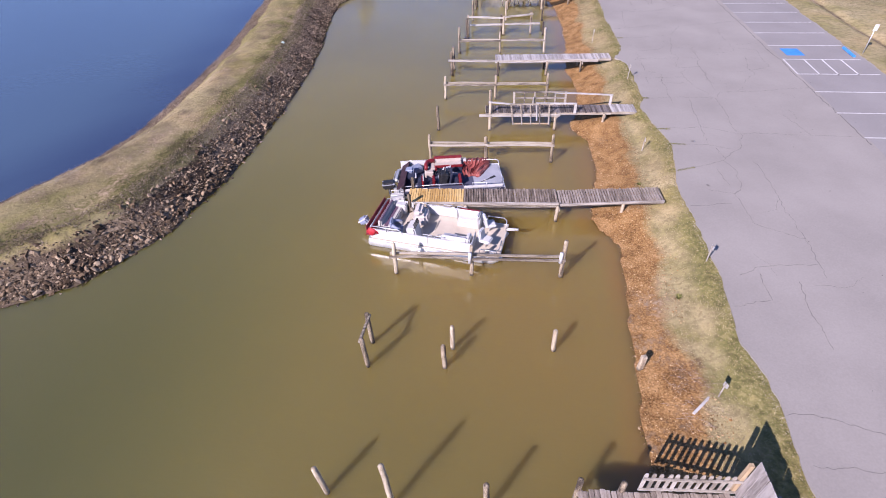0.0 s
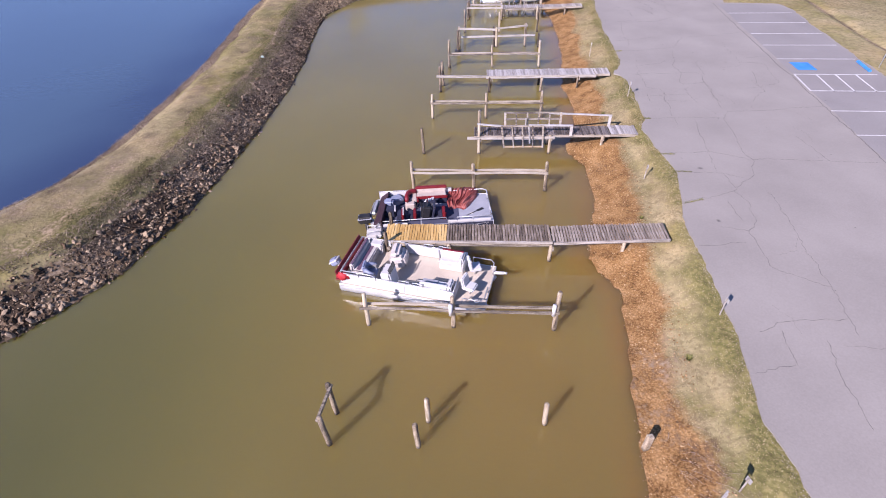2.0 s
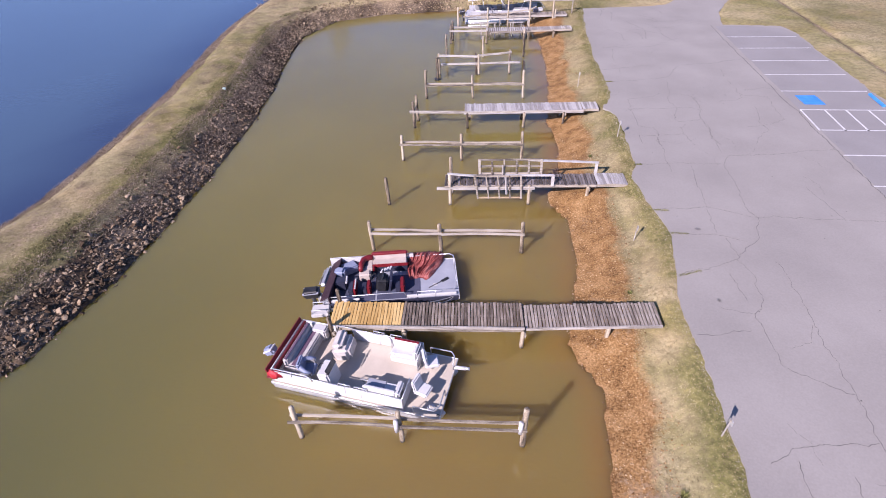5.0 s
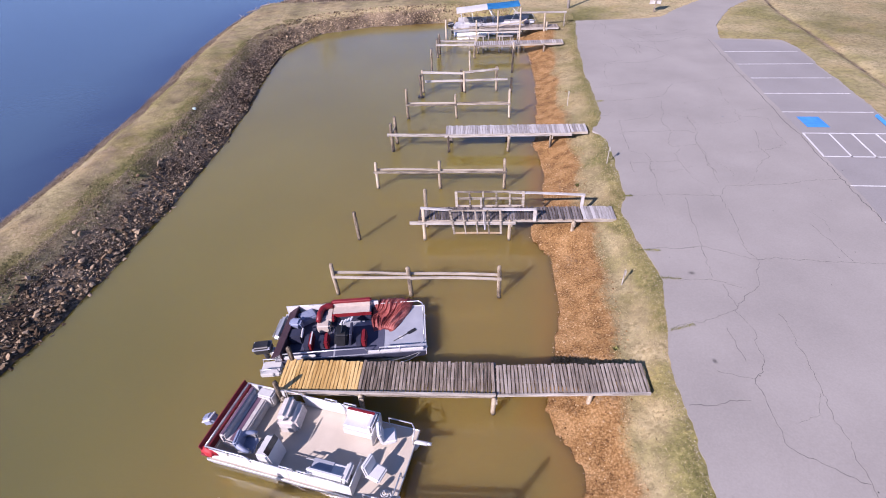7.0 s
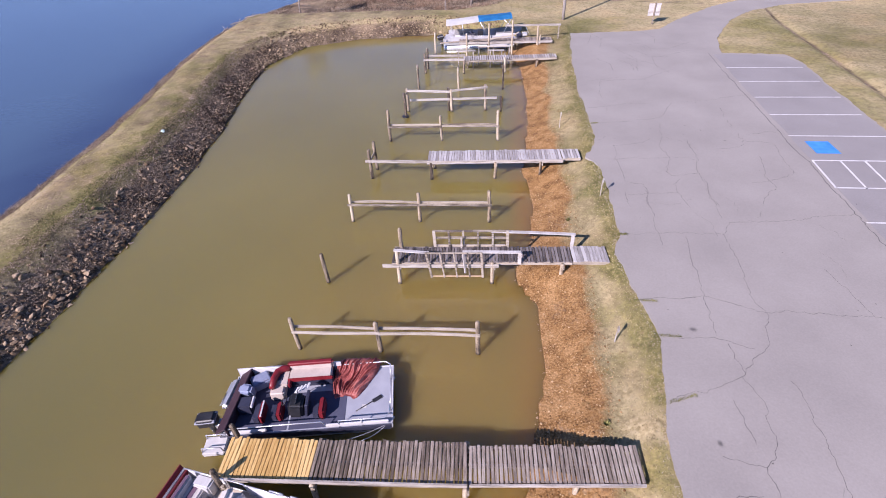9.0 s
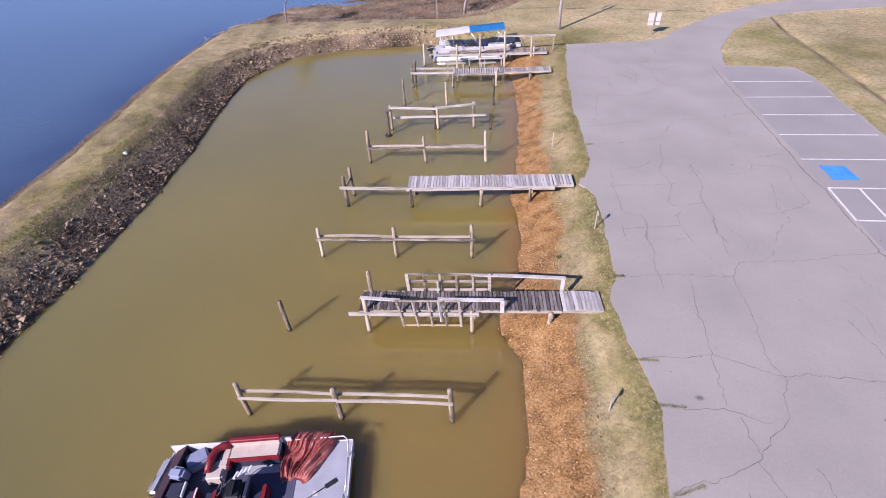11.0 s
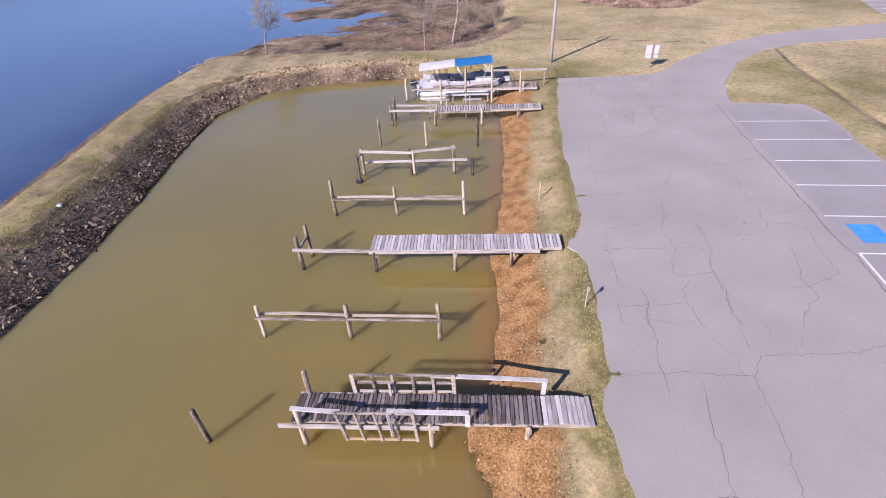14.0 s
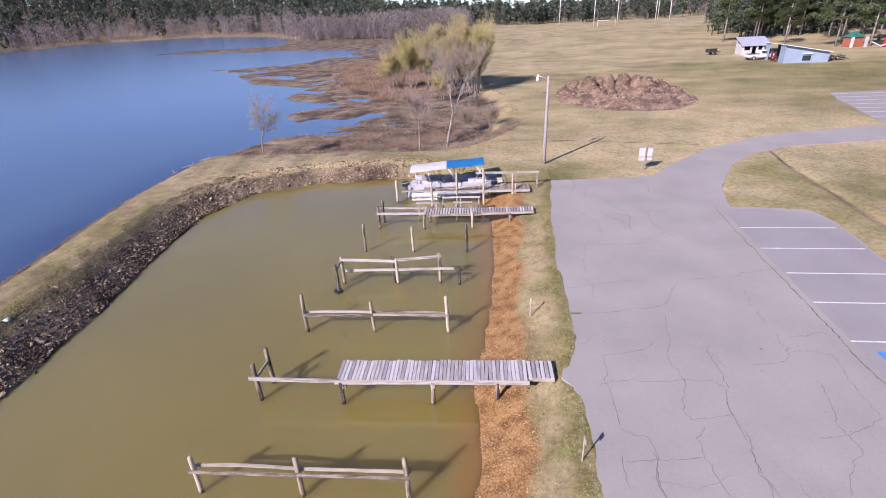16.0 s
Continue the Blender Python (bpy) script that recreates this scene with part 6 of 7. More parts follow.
def turn_matrix(rg):
    q = rg.normal(size=4)
    w, x, y, z = q / np.linalg.norm(q)
    return np.array([[1 - 2 * (y * y + z * z), 2 * (x * y - z * w), 2 * (x * z + y * w)], [2 * (x * y + z * w), 1 - 2 * (x * x + z * z), 2 * (y * z - x * w)], [2 * (x * z - y * w), 2 * (y * z + x * w), 1 - 2 * (x * x + y * y)]])


def stone_heap(name, xs, ys, sizes, material, label, seed, flat=.75, sink=.25, slab=(1, 1, 1)):
    rg = np.random.default_rng(seed)
    zs = land(xs, ys)[0]
    shapes = [rock_shape(rg) for _ in range(24)]
    verts, faces = [], []
    for i, (x, y, z, s) in enumerate(zip(xs, ys, zs, sizes)):
        v = (shapes[i % 24] * slab) @ turn_matrix(rg).T * s * np.array([1, 1, flat]) + (x, y, z + s * sink)
        verts.append(v)
        faces.append(ROCK_FACES + 12 * i)
    return joined(name, np.concatenate(verts).tolist(), np.concatenate(faces).tolist(), material, label, "stones")


def scatter(rg, n, x0, x1, y0, y1, test):
    """Random places in a rectangle that pass the test on (x, y, to basin, to lake)."""
    x, y = rg.uniform(x0, x1, n), rg.uniform(y0, y1, n)
    h, zone, b, l = land(x, y)
    k = test(x, y, b, l)
    return x[k], y[k]


rg = np.random.default_rng(11)
rx, ry = scatter(rg, 190000, -24, -10, 8, 69, lambda x, y, b, l: (b > -.25) & (b < 2.3 + .45 * wave(x, y, .9, 5)) & (l > 2.5) & (y < 62 + .0 * x))
keep = rg.uniform(0, 1, len(rx)) < np.interp(land(rx, ry)[2], [0, 1.0, 2.3], [.9, .6, .12]) * np.interp(ry, [20, 36], [1, .75])
rx, ry = rx[keep], ry[keep]
size = np.clip(rg.lognormal(math.log(.043), .60, len(rx)) * np.interp(ry, [8, 18, 34], [1.0, .92, .8]), .015, .17)
stretch_rocks = np.where((ry > 20) & (ry < 34) & (size > .08))[0][:290]
mask = np.zeros(len(rx), bool)
mask[stretch_rocks] = True
stone_heap("riprap", rx[~mask], ry[~mask], size[~mask], M["rock_joined"], "dark broken riprap stones along the causeway", 3, .8, .10, (1.35, .95, .5))
rip = thing("riprap_edge", (-14, 27, -.6), 0, "larger riprap stones on the causeway slope", "stones")
shapes = []
rg2 = np.random.default_rng(8)
for k in range(10):
    m = bpy.data.meshes.new("stone")
    m.from_pydata((rock_shape(rg2) * (1.3, .95, .5)).tolist(), [], ROCK_FACES.tolist())
    m.materials.append(M["rock"])
    shapes.append(m)
hz = land(rx[mask], ry[mask])[0]
for x, y, z, s in zip(rx[mask], ry[mask], hz, size[mask]):
    o = piece("stone", random.choice(shapes), rip, Matrix.Translation((x + 14, y - 27, z + .6 + s * .3)) @ pose(0, 0, 0, random.uniform(-40, 40), random.uniform(-40, 40), random.uniform(0, 360)) @ Matrix.Diagonal((s, s * random.uniform(.7, 1.1), s * .9, 1)))
nx, ny = scatter(rg, 32000, -16, 9, 58, 73, lambda x, y, b, l: (b > -.2) & (b < 2.6) & ((y > 62) | (x < -10)) & (x < 7.5))
stone_heap("north_riprap", nx, ny, np.clip(rg.lognormal(math.log(.036), .6, len(nx)), .016, .15), M["tan_rock"], "tan broken stones along the basin's end", 4, .8, .12, (1.3, .95, .55))

cx, cy = scatter(rg, 34000, 4.8, 11.6, 3, 62, lambda x, y, b, l: (b > -.15) & (x < bank_edge(y) + .35 + .4 * wave(x, y, 1.1, 3)) & (wave(x, y, .55, 8) > -.55))
stone_heap("clay_clods", cx, cy, np.clip(rg.lognormal(math.log(.016), .5, len(cx)), .008, .045), M["clod"], "crumbled clay and pale pebbles on the bank", 6, .7, .2)
ey = rg.uniform(3, 63, 3200)
ex = lot_edge(ey) + rg.normal(-.05, .09, 3200)
stone_heap("edge_crumbs", ex, ey, rg.uniform(.005, .017, 3200), M["crumb"], "pale crumbs of broken asphalt edge", 7, .6, .9)
qx, qy = rg.uniform(10.5, 26, 120), rg.uniform(6, 58, 120)
stone_heap("litter", qx, qy, rg.uniform(.008, .026, 120), M["dark"], "dark leaves and crumbs on the asphalt", 9, .3, 1.8)


# ---------------------------------------------------------------- grasses, reeds and stalks
def blades(name, xs, ys, lo, hi, width, material, label, seed, lean=.5, lift=0.0):
    """Upright slivers, one triangle each, leaning at random."""
    rg = np.random.default_rng(seed)
    n = len(xs)
    z = land(xs, ys)[0] + lift - .01
    a, b = rg.uniform(0, 2 * np.pi, n), rg.uniform(0, 2 * np.pi, n)
    h, w, q = rg.uniform(lo, hi, n), width * rg.uniform(.6, 1.3, n), rg.uniform(0, lean, n)
    base = np.stack([xs, ys, z], -1)
    side = np.stack([np.cos(a), np.sin(a), 0 * a], -1) * w[:, None] / 2
    tip = base + np.stack([np.cos(b) * q * h, np.sin(b) * q * h, h], -1)
    verts = np.stack([base - side, base + side, tip], 1).reshape(-1, 3)
    return joined(name, verts.tolist(), np.arange(3 * n).reshape(-1, 3).tolist(), material, label, "grass")


gx, gy = scatter(rg, 420000, 6.8, 14.4, 3, 66, lambda x, y, b, l: (x > bank_edge(y) - .25 + .5 * wave(x, y, .8, 2)) & (x < lot_edge(y) + .06 * wave(x, y, 3, 1)) & (b > 1.2))
far_edge = lot_edge(gy) - gx
pick = rg.uniform(0, 1, len(gx)) < .68 - 1.05 * np.clip(far_edge, 0, .85) + .30 * wave(gx, gy, .45, 4)
blades("green_grass", gx[pick], gy[pick], .015, .055, .026, M["greenblade"], "short green grass along the asphalt edge", 21, 1.2)
blades("dry_grass", gx[~pick], gy[~pick], .012, .05, .028, M["blade"], "short straw-coloured winter grass on the bank", 22, 1.6)
px, py = scatter(rg, 30000, -27, -12, 9, 70, lambda x, y, b, l: (b > 2.0) & (l > .8) & (wave(x, y, 1.1, 6) + .5 * wave(x, y, .4, 3) > -.1))
stone_heap("causeway_gravel", px, py, np.clip(rg.lognormal(math.log(.011), .5, len(px)), .005, .04), M["tan_rock"], "pale gravel strewn over the causeway top", 12, .6, .3)
# grass rooted in the cracks where they reach the edge, and coarser tufts on the bank
CRACK_GRASS = ((10.7, 26.95, 11.6, 26.9), (10.95, 25.2, 11.9, 25.1), (10.6, 22.35, 11.6, 22.65), (11.05, 31.2, 11.5, 31.2), (12.0, 43.0, 12.5, 43.05))
kx = np.concatenate([rg.uniform(a, c, 170) for a, b, c, d in CRACK_GRASS])
ky = np.concatenate([np.interp(kx[170 * i:170 * i + 170], (a, c), (b, d)) for i, (a, b, c, d) in enumerate(CRACK_GRASS)]) + rg.normal(0, .035, len(kx))
blades("crack_grass", kx, ky, .02, .07, .022, M["greenblade"], "grass rooted in the cracks of the asphalt", 31, 1.4, .04)
kx, ky = scatter(rg, 90000, 6.8, 13.5, 3, 64, lambda x, y, b, l: (x > bank_edge(y) - .1) & (x < lot_edge(y) - .25) & (b > 1.2) & (wave(x, y, 2.1, 3) + .7 * wave(x, y, .5, 6) > .35))
blades("dry_tufts", kx, ky, .03, .09, .018, M["blade"], "coarse pale tufts of dead grass on the bank", 32, 1.5)
wx, wy = scatter(rg, 240000, -27, -12, 10, 68, lambda x, y, b, l: (b > 2.3) & (l > .6) & (wave(x, y, 1.7, 4) + .6 * wave(x, y, .6, 2) > -.35))
blades("causeway_grass", wx, wy, .012, .055, .03, M["blade"], "thin dry grass on the causeway top", 23, 2.2)
tx, ty = scatter(rg, 260000, -27, -12, 10, 66, lambda x, y, b, l: (np.abs(b - 2.9) < .75 + .45 * wave(x, y, .7, 3)) & (l > 2) & (wave(x, y, .45, 6) + .5 * wave(x, y, 1.8, 2) > -.25))
blades("edge_weeds", tx, ty, .02, .11, .035, M["moss"], "green weeds along the top of the stones", 24, 1.6)
fx, fy = scatter(rg, 520000, -30, -18, 12, 84, lambda x, y, b, l: (l > -.3) & (l < 1.7 + .6 * wave(x, y, .8, 2)) & (b > 2))
blades("shore_stalks", fx, fy, .04, .20, .024, M["fringe"], "dry stalks fringing the lake shore", 25, 1.4)
sx, sy = scatter(rg, 420000, -24, -12.5, 10, 64, lambda x, y, b, l: (b > .15) & (b < 2.9) & (l > 2) & (wave(x, y, .8, 1) + .6 * wave(x, y, 2.2, 2) + .6 * (b - 1.2) + .5 * np.clip((y - 27) / 12, -1, .5) > -.15))
blades("slope_stalks", sx, sy, .02, .10, .026, M["fringe"], "dead stalks and weeds lying between the stones", 26, 3.0)
mx, my = scatter(rg, 260000, -60, 16, 74, 200, lambda x, y, b, l: (l > .8) & (b > 5) & (x < marsh_edge(y) + 2 * wave(x, y, .4, 1)) & (wave(x, y, .16, 2) + .35 * wave(x, y, .6, 4) > .0))
blades("marsh_reeds", mx, my, .03, .16, .09, M["reed"], "flattened brown reeds and dead marsh plants", 27, 2.2)
bx, by = scatter(rg, 200000, -48, 12, 104, 215, lambda x, y, b, l: (l > 5) & (x < marsh_edge(y) - 2) & (((x + 14 + .23 * (y - 150)) / 13) ** 2 + ((y - 155) / 45) ** 2 < .8 + .45 * wave(x, y, .17, 3) + .25 * wave(x, y, .5, 5)))
blades("red_brush", bx, by, .2, .75, .10, M["red_reed"], "reddish brown stand of dead brush", 28, 1.2)
lx, ly = scatter(rg, 60000, -12, 40, 66, 110, lambda x, y, b, l: (l > 3) & (b > 3) & (x > marsh_edge(y)) & ~((x > 12.5) & (y < 83) & (y < 62 + (x - 10) * .9)))
blades("field_grass", lx, ly, .015, .05, .05, M["blade"], "mown straw-coloured field grass", 29, 1.5)
vx, vy = rg.uniform(-15, 13, 42000), rg.normal(79.5, 3.2, 42000)
kx = (vx < marsh_edge(vy) + 1) & (vy > 74.6) & (wave(vx, vy, .8, 3) > -.5)
blades("thicket", vx[kx], vy[kx], .05, .32, .035, M["fringe"], "bare brown thicket behind the causeway", 30, 3.0)
vx, vy = rg.uniform(-13, 12.5, 34000), rg.normal(81, 4.5, 34000)
kx = (vx < marsh_edge(vy) + .5) & (vy > 75) & (wave(vx, vy, .6, 5) + .5 * wave(vx, vy, 1.7, 2) > .1)
blades("low_brush", vx[kx], vy[kx], .08, .42, .035, M["red_reed"], "low red-brown brush behind the causeway", 33, 2.4)

sticks = bmesh.new()
rs = random.Random(3)
for i in range(70):
    x, y = rs.gauss(7.35, .42), rs.gauss(9.6, .9)
    a, ln = rs.gauss(-.75, .45), rs.uniform(.2, .6)
    dx, dy = math.cos(a) * ln / 2, math.sin(a) * ln / 2
    tube(sticks, [(x - dx, y - dy, height(x - dx, y - dy) + .02), (x, y, height(x, y) + rs.uniform(.03, .09)), (x + dx, y + dy, height(x + dx, y + dy) + .03)], [.0035, .003, .002], 4)
tagged(new("twig_litter", mesh_of("twig_litter", sticks, M["twig"])), "scattered grey twigs on the clay bank", "twigs", kind="stuff")
for x, y, r in ((8.25, 13.9, .14), (8.7, 21.9, .1), (9.2, 33.2, .12)):
    bush = new("weed_tuft", None)
    bush.matrix_basis = pose(x, y, height(x, y))
    tagged(bush, "small green weed tuft on the bank", "plant", "weed tufts")
    bm = bmesh.new()
    for i in range(70):
        a, q = rs.uniform(0, 6.28), rs.uniform(.1, 1)
        p = Vector((math.cos(a) * r * q * .5, math.sin(a) * r * q * .5, 0))
        t = Vector((math.cos(a) * r * q * 1.5, math.sin(a) * r * q * 1.5, r * rs.uniform(.6, 1.5)))
        s = Vector((-math.sin(a), math.cos(a), 0)) * .02
        bm.faces.new([bm.verts.new(p - s), bm.verts.new(p + s), bm.verts.new(t)])
    part("foliage", bm, M["greenblade"], bush)


# ---------------------------------------------------------------- trees
def grow(seed, h, stems, spread, r0, twigs, buds, up=.6, droop=0.0, first=.25):
    """Limbs, twigs and buds of a bare deciduous tree."""
    rn = random.Random(seed)
    limbs, tw, bd = bmesh.new(), [], []

    def sliver(lst, p, d, ln, w):
        s = d.orthogonal().normalized()
        s.rotate(Matrix.Rotation(rn.uniform(0, 6.28), 3, d))
        lst.extend((p - s * w / 2, p + s * w / 2, p + d * ln))

    def limb(p, d, ln, r, depth):
        n = 5
        pts, rad = [p.copy()], [r]
        for i in range(n):
            d = (d + Vector((rn.gauss(0, .10), rn.gauss(0, .10), rn.gauss(0, .06) + .04 * up))).normalized()
            p = p + d * ln / n
            pts.append(p.copy())
            rad.append(r * (1 - .75 * (i + 1) / n))
            if depth and i >= (n * first if depth == 3 else 0):
                for _ in range(rn.choice((1, 2, 2)) if depth > 1 else 2):
                    s = d.orthogonal()
                    s.rotate(Matrix.Rotation(rn.uniform(0, 6.28), 3, d))
                    nd = (d * up + s.normalized() * spread * rn.uniform(.5, 1.1) + Vector((0, 0, .2))).normalized()
                    limb(p, nd, ln * rn.uniform(.36, .62), rad[-1] * .62, depth - 1)
            if depth <= 1:
                for _ in range(twigs):
                    s = d.orthogonal()
                    s.rotate(Matrix.Rotation(rn.uniform(0, 6.28), 3, d))
                    nd = (d * .8 + s.normalized() * rn.uniform(.2, .9) + Vector((0, 0, .15 - droop))).normalized()
                    tl = rn.uniform(.35, 1.0) * h * .07
                    sliver(tw, p, nd, tl, .016)
                    for _ in range((int(buds) + (rn.random() < buds % 1)) if p.z > h * .38 else 0):
                        q = p + nd * tl * rn.uniform(.1, 1)
                        sliver(bd, q, Vector((rn.gauss(0, 1), rn.gauss(0, 1), rn.gauss(0, .6))).normalized(), rn.uniform(.07, .15), .06)
        tube(limbs, pts, rad, 6 if depth < 2 else 9)

    for k in range(stems):
        a = rn.uniform(0, 6.28)
        o = Vector((math.cos(a), math.sin(a), 0)) * (.12 * k)
        limb(o + Vector((0, 0, -.25)), Vector((math.cos(a) * .13 * min(k, 3), math.sin(a) * .13 * min(k, 3), 1)).normalized(), h * rn.uniform(.72, .9), r0 * rn.uniform(.7, 1), 3)
    return limbs, tw, bd


def slivers(name, pts, material, parent, label=""):
    me = bpy.data.meshes.new(name)
    me.from_pydata([tuple(p) for p in pts], [], [(i, i + 1, i + 2) for i in range(0, len(pts), 3)])
    me.materials.append(material)
    ob = new(name, me)
    ob.parent = parent
    return tagged(ob, label) if label else ob


def bare_tree(x, y, seed, h, stems, spread, r0, twigs, buds, label, bark="pale_bark", group="", **kw):
    ob = thing("tree", (x, y, height(x, y)), 0, label, "tree", group)
    limbs, tw, bd = grow(seed, h, stems, spread, r0, twigs, buds, **kw)
    part("trunk", limbs, M[bark], ob, smooth=True)
    slivers("twig_spray", tw, M["twig"], ob)
    if bd:
        slivers("foliage", bd, M["bud"], ob, "fresh yellow-green buds")
    return ob


bare_tree(-15.9, 75.6, 58, 5.2, 1, .85, .11, 2, .12, "slender sapling with a few yellow-green buds on the shore", "bark")
bare_tree(1.3, 77.8, 9, 6.2, 1, .6, .14, 2, 0, "slender bare tree with a grey trunk", "bark")
bare_tree(4.4, 78.2, 14, 9.0, 1, .6, .19, 1, 0, "tall bare tree with a grey forked trunk", "bark")
w1 = bare_tree(7.2, 119, 21, 9.0, 7, .5, .10, 3, 1.4, "many-stemmed willow with yellow-green young leaves", "bark", "willows on the marsh edge")
w2 = bare_tree(2.2, 122, 33, 8.6, 7, .5, .10, 3, 1.0, "many-stemmed willow with yellow-green young leaves", "bark", "willows on the marsh edge")
w3 = bare_tree(4.6, 115, 41, 7.4, 7, .5, .10, 2, .12, "many-stemmed willow just coming into leaf", "bark", "willows on the marsh edge")
for src, x, y, a, s in ((w1, -5.5, 126, 70, .8), (w2, -1.5, 125, 140, .9), (w3, 7.6, 114, 200, .85), (w3, -8.5, 131, 20, .9), (w1, 1.6, 113, 130, .42), (w3, 4.0, 128, 10, .9), (w2, -10, 128, 200, .55), (w3, 6.4, 86, 160, .38), (w3, 9.4, 87, 60, .3)):
    c = copy_thing(src, pose(x, y, height(x, y), 0, 0, a))
    c.scale = (s, s, s)


def pine(seed, h):
    rn = random.Random(seed)
    ob = thing("pine_tree", (0, 0, 0), 0, "tall pine with a dark green crown and bare lower trunk", "tree", "pine grove")
    bm = bmesh.new()
    tube(bm, [(0, 0, -.5), (.05, 0, h * .4), (.1, .05, h * .75), (.1, .1, h)], [.26, .2, .12, .03], 9)
    crown = []
    for i in range(46):
        f = rn.uniform(.34, 1)
        z = h * f
        a, ln = rn.uniform(0, 6.28), (1.15 - f) * h * .26 + .4
        e = Vector((math.cos(a) * ln, math.sin(a) * ln, z + rn.uniform(-.2, .9)))
        tube(bm, [(.08, .05, z), e.lerp(Vector((0, 0, z)), .4), e], [.05, .035, .01], 4)
        for k in range(3):
            c = Vector((0, 0, z)).lerp(e, rn.uniform(.5, 1.05))
            for _ in range(26):
                p = c + Vector((rn.gauss(0, .45), rn.gauss(0, .45), rn.gauss(0, .28)))
                d = Vector((rn.gauss(0, 1), rn.gauss(0, 1), rn.gauss(.3, .8))).normalized()
                s = d.orthogonal().normalized() * .17
                crown.extend((p - s, p + s, p + d * rn.uniform(.35, .7)))
    part("trunk", bm, M["bark"], ob, smooth=True)
    slivers("crown", crown, M["needle"], ob)
    return ob


pines = [pine(51, 17), pine(52, 19), pine(53, 15)]
spots = []
rn = random.Random(17)
while len(spots) < 130:
    x, y = rn.uniform(84, 230), rn.uniform(172, 330)
    if y > 178 + max(0, 112 - x) * 1.6 and y < 178 + (x - 80) * 1.5 + 20 and all((x - a) ** 2 + (y - b) ** 2 > 14 for a, b in spots):
        spots.append((x, y))
spots = [(88.5, 203), (104, 172), (110, 168), (117, 166), (124, 160), (98.5, 186)] + spots
for i, (x, y) in enumerate(spots):
    m = pose(x, y, height(x, y), 0, 0, rn.uniform(0, 360))
    if i < 3:
        pines[i].matrix_basis = m
    else:
        copy_thing(pines[i % 3], m)


def far_wood(name, places, material, label, seed, lo, hi, count, size, bare, twig=.10):
    """Woods at a distance: every tree a trunk and a ragged crown of slivers."""
    rg = np.random.default_rng(seed)
    x, y = places
    z = land(x, y)[0]
    V = []
    for px_, py_, pz_ in zip(x, y, z):
        h = rg.uniform(lo, hi)
        w = h * (rg.uniform(.20, .30) if bare else rg.uniform(.13, .22))
        f = rg.uniform(.05 if bare else .15, 1, count)
        prof = (np.sin(np.pi * np.clip(f, .02, 1) ** .8) + .25) if bare else (.35 + 1.1 * np.sqrt(np.clip(1 - f, 0, 1)) * np.clip(f * 2.5, .3, 1))
        a, q = rg.uniform(0, 2 * np.pi, count), np.sqrt(rg.uniform(0, 1, count)) * w * prof
        c = np.stack([px_ + np.cos(a) * q, py_ + np.sin(a) * q, pz_ + f * h], -1)
        if bare:
            d = np.stack([rg.normal(0, .6, count), rg.normal(0, .6, count), np.ones(count)], -1) * rg.uniform(.7, 2.0, (count, 1)) * h / 15
        else:
            d = rg.normal(0, 1, (count, 3)) * size
        s = rg.normal(0, 1, (count, 3)) * (twig if bare else size * .55)
        V.append(np.stack([c - s, c + s, c + d], 1).reshape(-1, 3))
        r = .25
        V.append(np.array([[px_ - r, py_, pz_ - 1], [px_ + r, py_, pz_ - 1], [px_, py_, pz_ + h * .8]]))
    V = np.concatenate(V)
    return joined(name, V.tolist(), np.arange(len(V)).reshape(-1, 3).tolist(), material, label, "woods")


def wood_places(rg, n, x0, x1, y0, y1, test):
    x, y = rg.uniform(x0, x1, n), rg.uniform(y0, y1, n)
    k = test(x, y, poly_dist(x, y, LAKE))
    return x[k], y[k]


rg = np.random.default_rng(77)
shore = wood_places(rg, 17000, -760, -60, 330, 900, lambda x, y, l: (l > 2) & (l < 260) & (x < -120) & (rg.uniform(0, 1, len(x)) < .35))
half = rg.uniform(0, 1, len(shore[0])) < np.interp(poly_dist(shore[0], shore[1], LAKE), [0, 50, 110], [.96, .86, .25])
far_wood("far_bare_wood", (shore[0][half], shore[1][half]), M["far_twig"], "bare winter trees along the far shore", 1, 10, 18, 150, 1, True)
far_wood("far_pine_wood", (shore[0][~half], shore[1][~half]), M["hazy_needle"], "dark evergreens along the far shore", 2, 10, 20, 110, 1.15, False)
mid = wood_places(rg, 900, -150, 20, 300, 470, lambda x, y, l: (l > 12) & (y > np.interp(x, [-150, -60, -20, 20], [380, 350, 315, 320])) & (x < 6 - (y - 300) * .05))
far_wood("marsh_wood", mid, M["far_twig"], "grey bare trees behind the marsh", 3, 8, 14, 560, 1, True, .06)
back = wood_places(rg, 1500, -160, 520, 455, 640, lambda x, y, l: l > 20)
grove = wood_places(rg, 900, 92, 340, 215, 350, lambda x, y, l: (y > 178 + np.maximum(0, 112 - x) * 1.6 + 14) & ((x - 9) / (y - 22) > .43 + .05 * wave(x, y, .05, 1)))
far_wood("grove_backdrop", grove, M["hazy_needle"], "dense dark pines behind the grove", 6, 10, 19, 130, .6, False)
cut = rg.uniform(0, 1, len(back[0])) < .35
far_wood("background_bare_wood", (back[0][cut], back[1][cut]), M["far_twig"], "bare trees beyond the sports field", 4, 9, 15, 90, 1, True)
far_wood("background_pine_wood", (back[0][~cut], back[1][~cut]), M["hazy_needle"], "dark pines beyond the sports field", 5, 11, 19, 110, 1.1, False)

# ---------------------------------------------------------------- heap of uprooted stumps in the field
pilex, piley = 30.5, 104.5
bp = thing("brush_pile", (pilex, piley, height(pilex, piley)), 0, "broad brown heap of uprooted stumps, roots and soil", "brush pile")


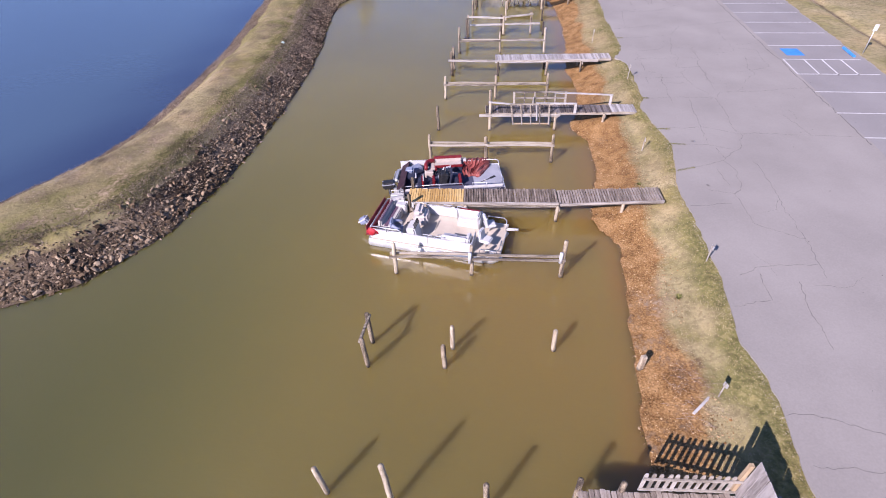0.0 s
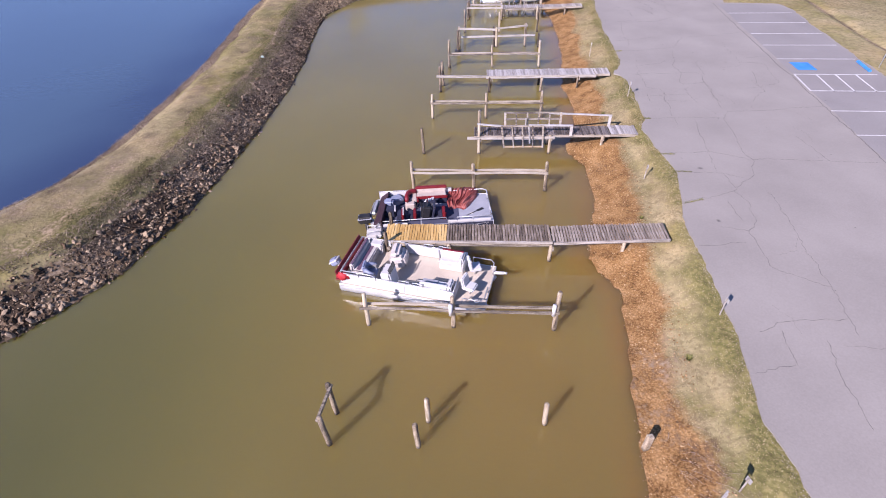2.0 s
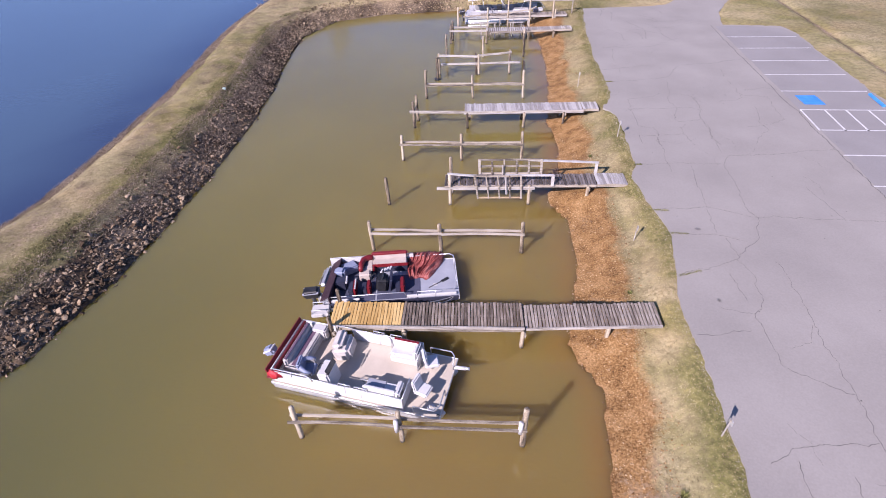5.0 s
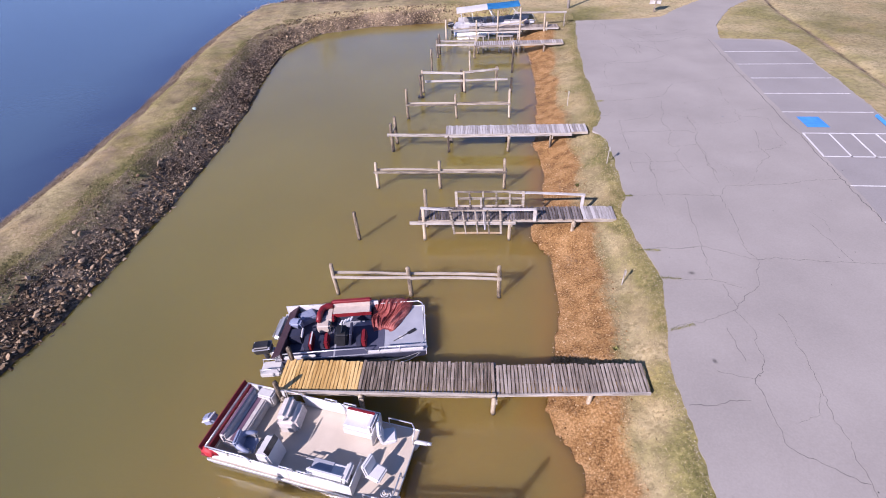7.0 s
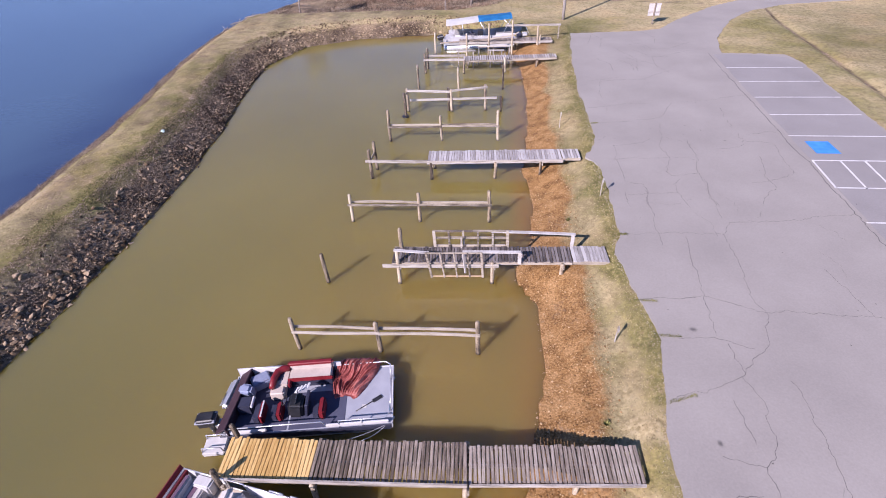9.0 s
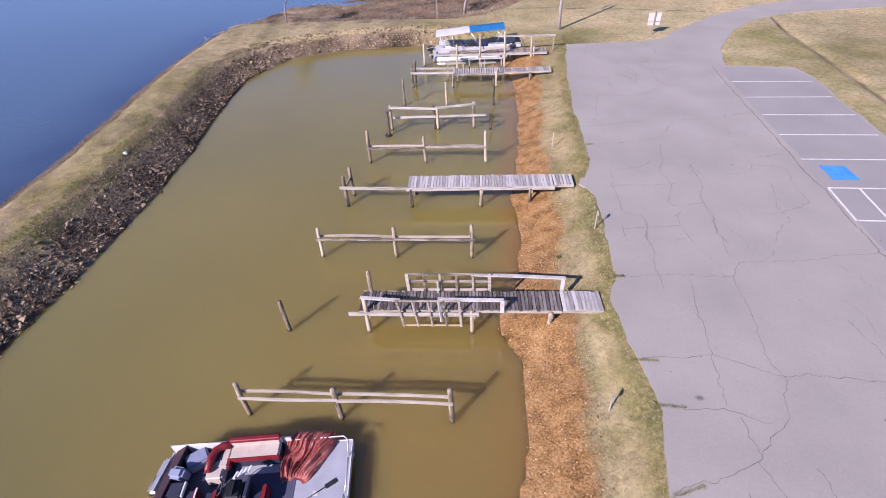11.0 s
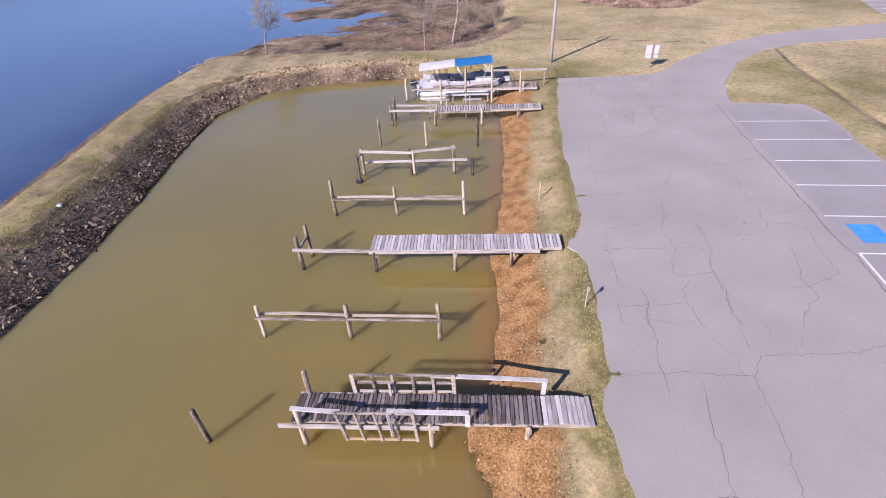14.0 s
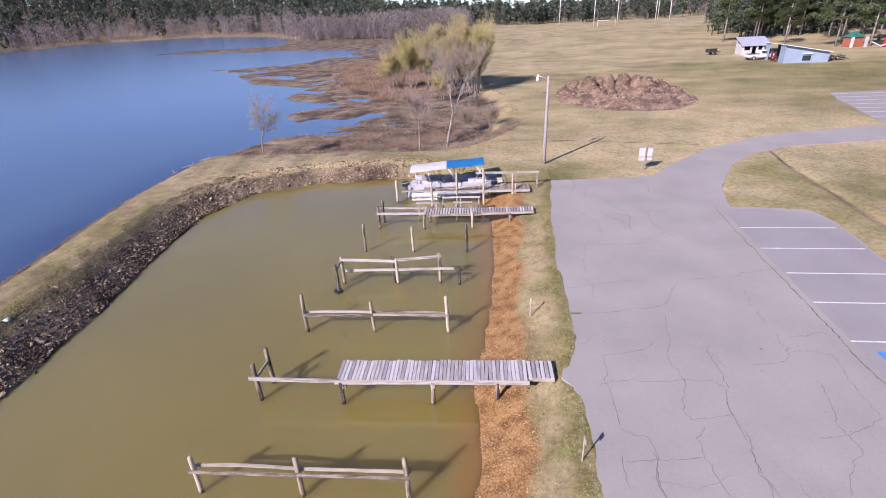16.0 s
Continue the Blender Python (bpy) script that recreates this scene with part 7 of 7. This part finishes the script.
rn = random.Random(23)
LUMPS = []
for k in range(46):
    a, q = rn.uniform(0, 6.28), math.sqrt(rn.uniform(0, .85))
    u, v = math.cos(a) * q, math.sin(a) * q
    LUMPS.append((u, v, rn.uniform(.10, .21), rn.uniform(.7, 1.4) * (1 + .45 * v)))
for k in range(9):          # a row of upended root plates along the far side
    LUMPS.append((-.78 + k * .19 + rn.uniform(-.04, .04), .45 + rn.uniform(-.1, .12), rn.uniform(.10, .15), rn.uniform(2.0, 2.7)))


def heap_height(u, v):
    """Rounded lumps of soil and root plates, highest at the back."""
    q = math.hypot(u, v)
    top = .35 + .5 * abs(noise.noise((u * 7, v * 5, 8)))
    for a, b, r, h in LUMPS:
        d = ((u - a) ** 2 + (v - b) ** 2) / (r * r)
        if d < 1:
            top = max(top, .3 + h * math.sqrt(1 - d))
    return max(0, 1 - q ** 5) * top


bm, n = bmesh.new(), 84
g = []
for j in range(n + 1):
    for i in range(n + 1):
        u, v = -1 + 2 * i / n, -1 + 2 * j / n
        q = math.hypot(u, v)
        z = heap_height(u, v) + .35 * max(0, 1 - q) * noise.noise((u * 17, v * 17, 5)) - .1
        g.append(bm.verts.new((u * 10.5 + .5 * noise.noise((u * 5, v * 5, 9)), v * 13.5, z)))
for j in range(n):
    for i in range(n):
        bm.faces.new((g[j * (n + 1) + i], g[j * (n + 1) + i + 1], g[(j + 1) * (n + 1) + i + 1], g[(j + 1) * (n + 1) + i]))
part("mound", bm, M["soil"], bp)
pts, rn = [], random.Random(6)
for i in range(9000):
    a, q = rn.uniform(0, 6.28), math.sqrt(rn.uniform(0, 1))
    u, v = math.cos(a) * q, math.sin(a) * q
    z = heap_height(u, v) - .1
    p = Vector((u * 10.4, v * 13.3, z))
    d = Vector((rn.gauss(0, 1), rn.gauss(0, 1), rn.gauss(.2, .5))).normalized() * rn.uniform(.15, .5)
    s = d.orthogonal().normalized() * rn.uniform(.03, .10)
    pts.extend((p - s, p + s, p + d))
slivers("root_tangle", pts, M["root"], bp, "tangled dead roots and branches")


# ---------------------------------------------------------------- last small things
def mooring_line(a, b, sag=.12):
    a, b = Vector(a), Vector(b)
    ob = thing("mooring_line", tuple(a), 0, "thin white mooring line from boat to dock", "rope", "mooring lines")
    pts = [a.lerp(b, k / 8) - a - Vector((0, 0, sag * math.sin(math.pi * k / 8))) for k in range(9)]
    part("rope", bar(pts, .011, 5), M["offwhite"], ob, smooth=True)


bow2 = boat2.matrix_basis @ Vector((2.45, -1.15, .5))
mooring_line(bow2, (1.05, 21.0, -.22))
mooring_line(bow2, (.62, 21.02, -.22), .05)
for x, y, turn, ln in ((-21.3, 70.2, 35, .9), (-22.4, 69.0, 80, .6), (-20.5, 72.0, 10, .7)):
    dw = thing("driftwood", (x, y, height(x, y)), turn, "dark driftwood branch washed up on the lake shore", "driftwood", "driftwood")
    bm = bmesh.new()
    tube(bm, [(-ln, 0, .03), (-ln * .3, .05, .12), (ln * .3, -.04, .16), (ln, .06, .30)], [.05, .07, .06, .02], 7, wob=.1)
    tube(bm, [(ln * .1, 0, .14), (ln * .3, .3, .3), (ln * .5, .5, .42)], [.04, .03, .01], 6)
    part("branch", bm, M["bark"], dw)
bag = thing("plastic_bag", (-15.9, 42.4, height(-15.9, 42.4) + .05), 20, "crumpled pale green plastic bag on the stones", "litter")
bm = bmesh.new()
bmesh.ops.create_icosphere(bm, subdivisions=2, radius=.14)
for v in bm.verts:
    v.co = v.co * (1 + .5 * noise.noise(v.co * 9)) * 1.0
    v.co.z *= .6
part("film", bm, M["pale_green"], bag)
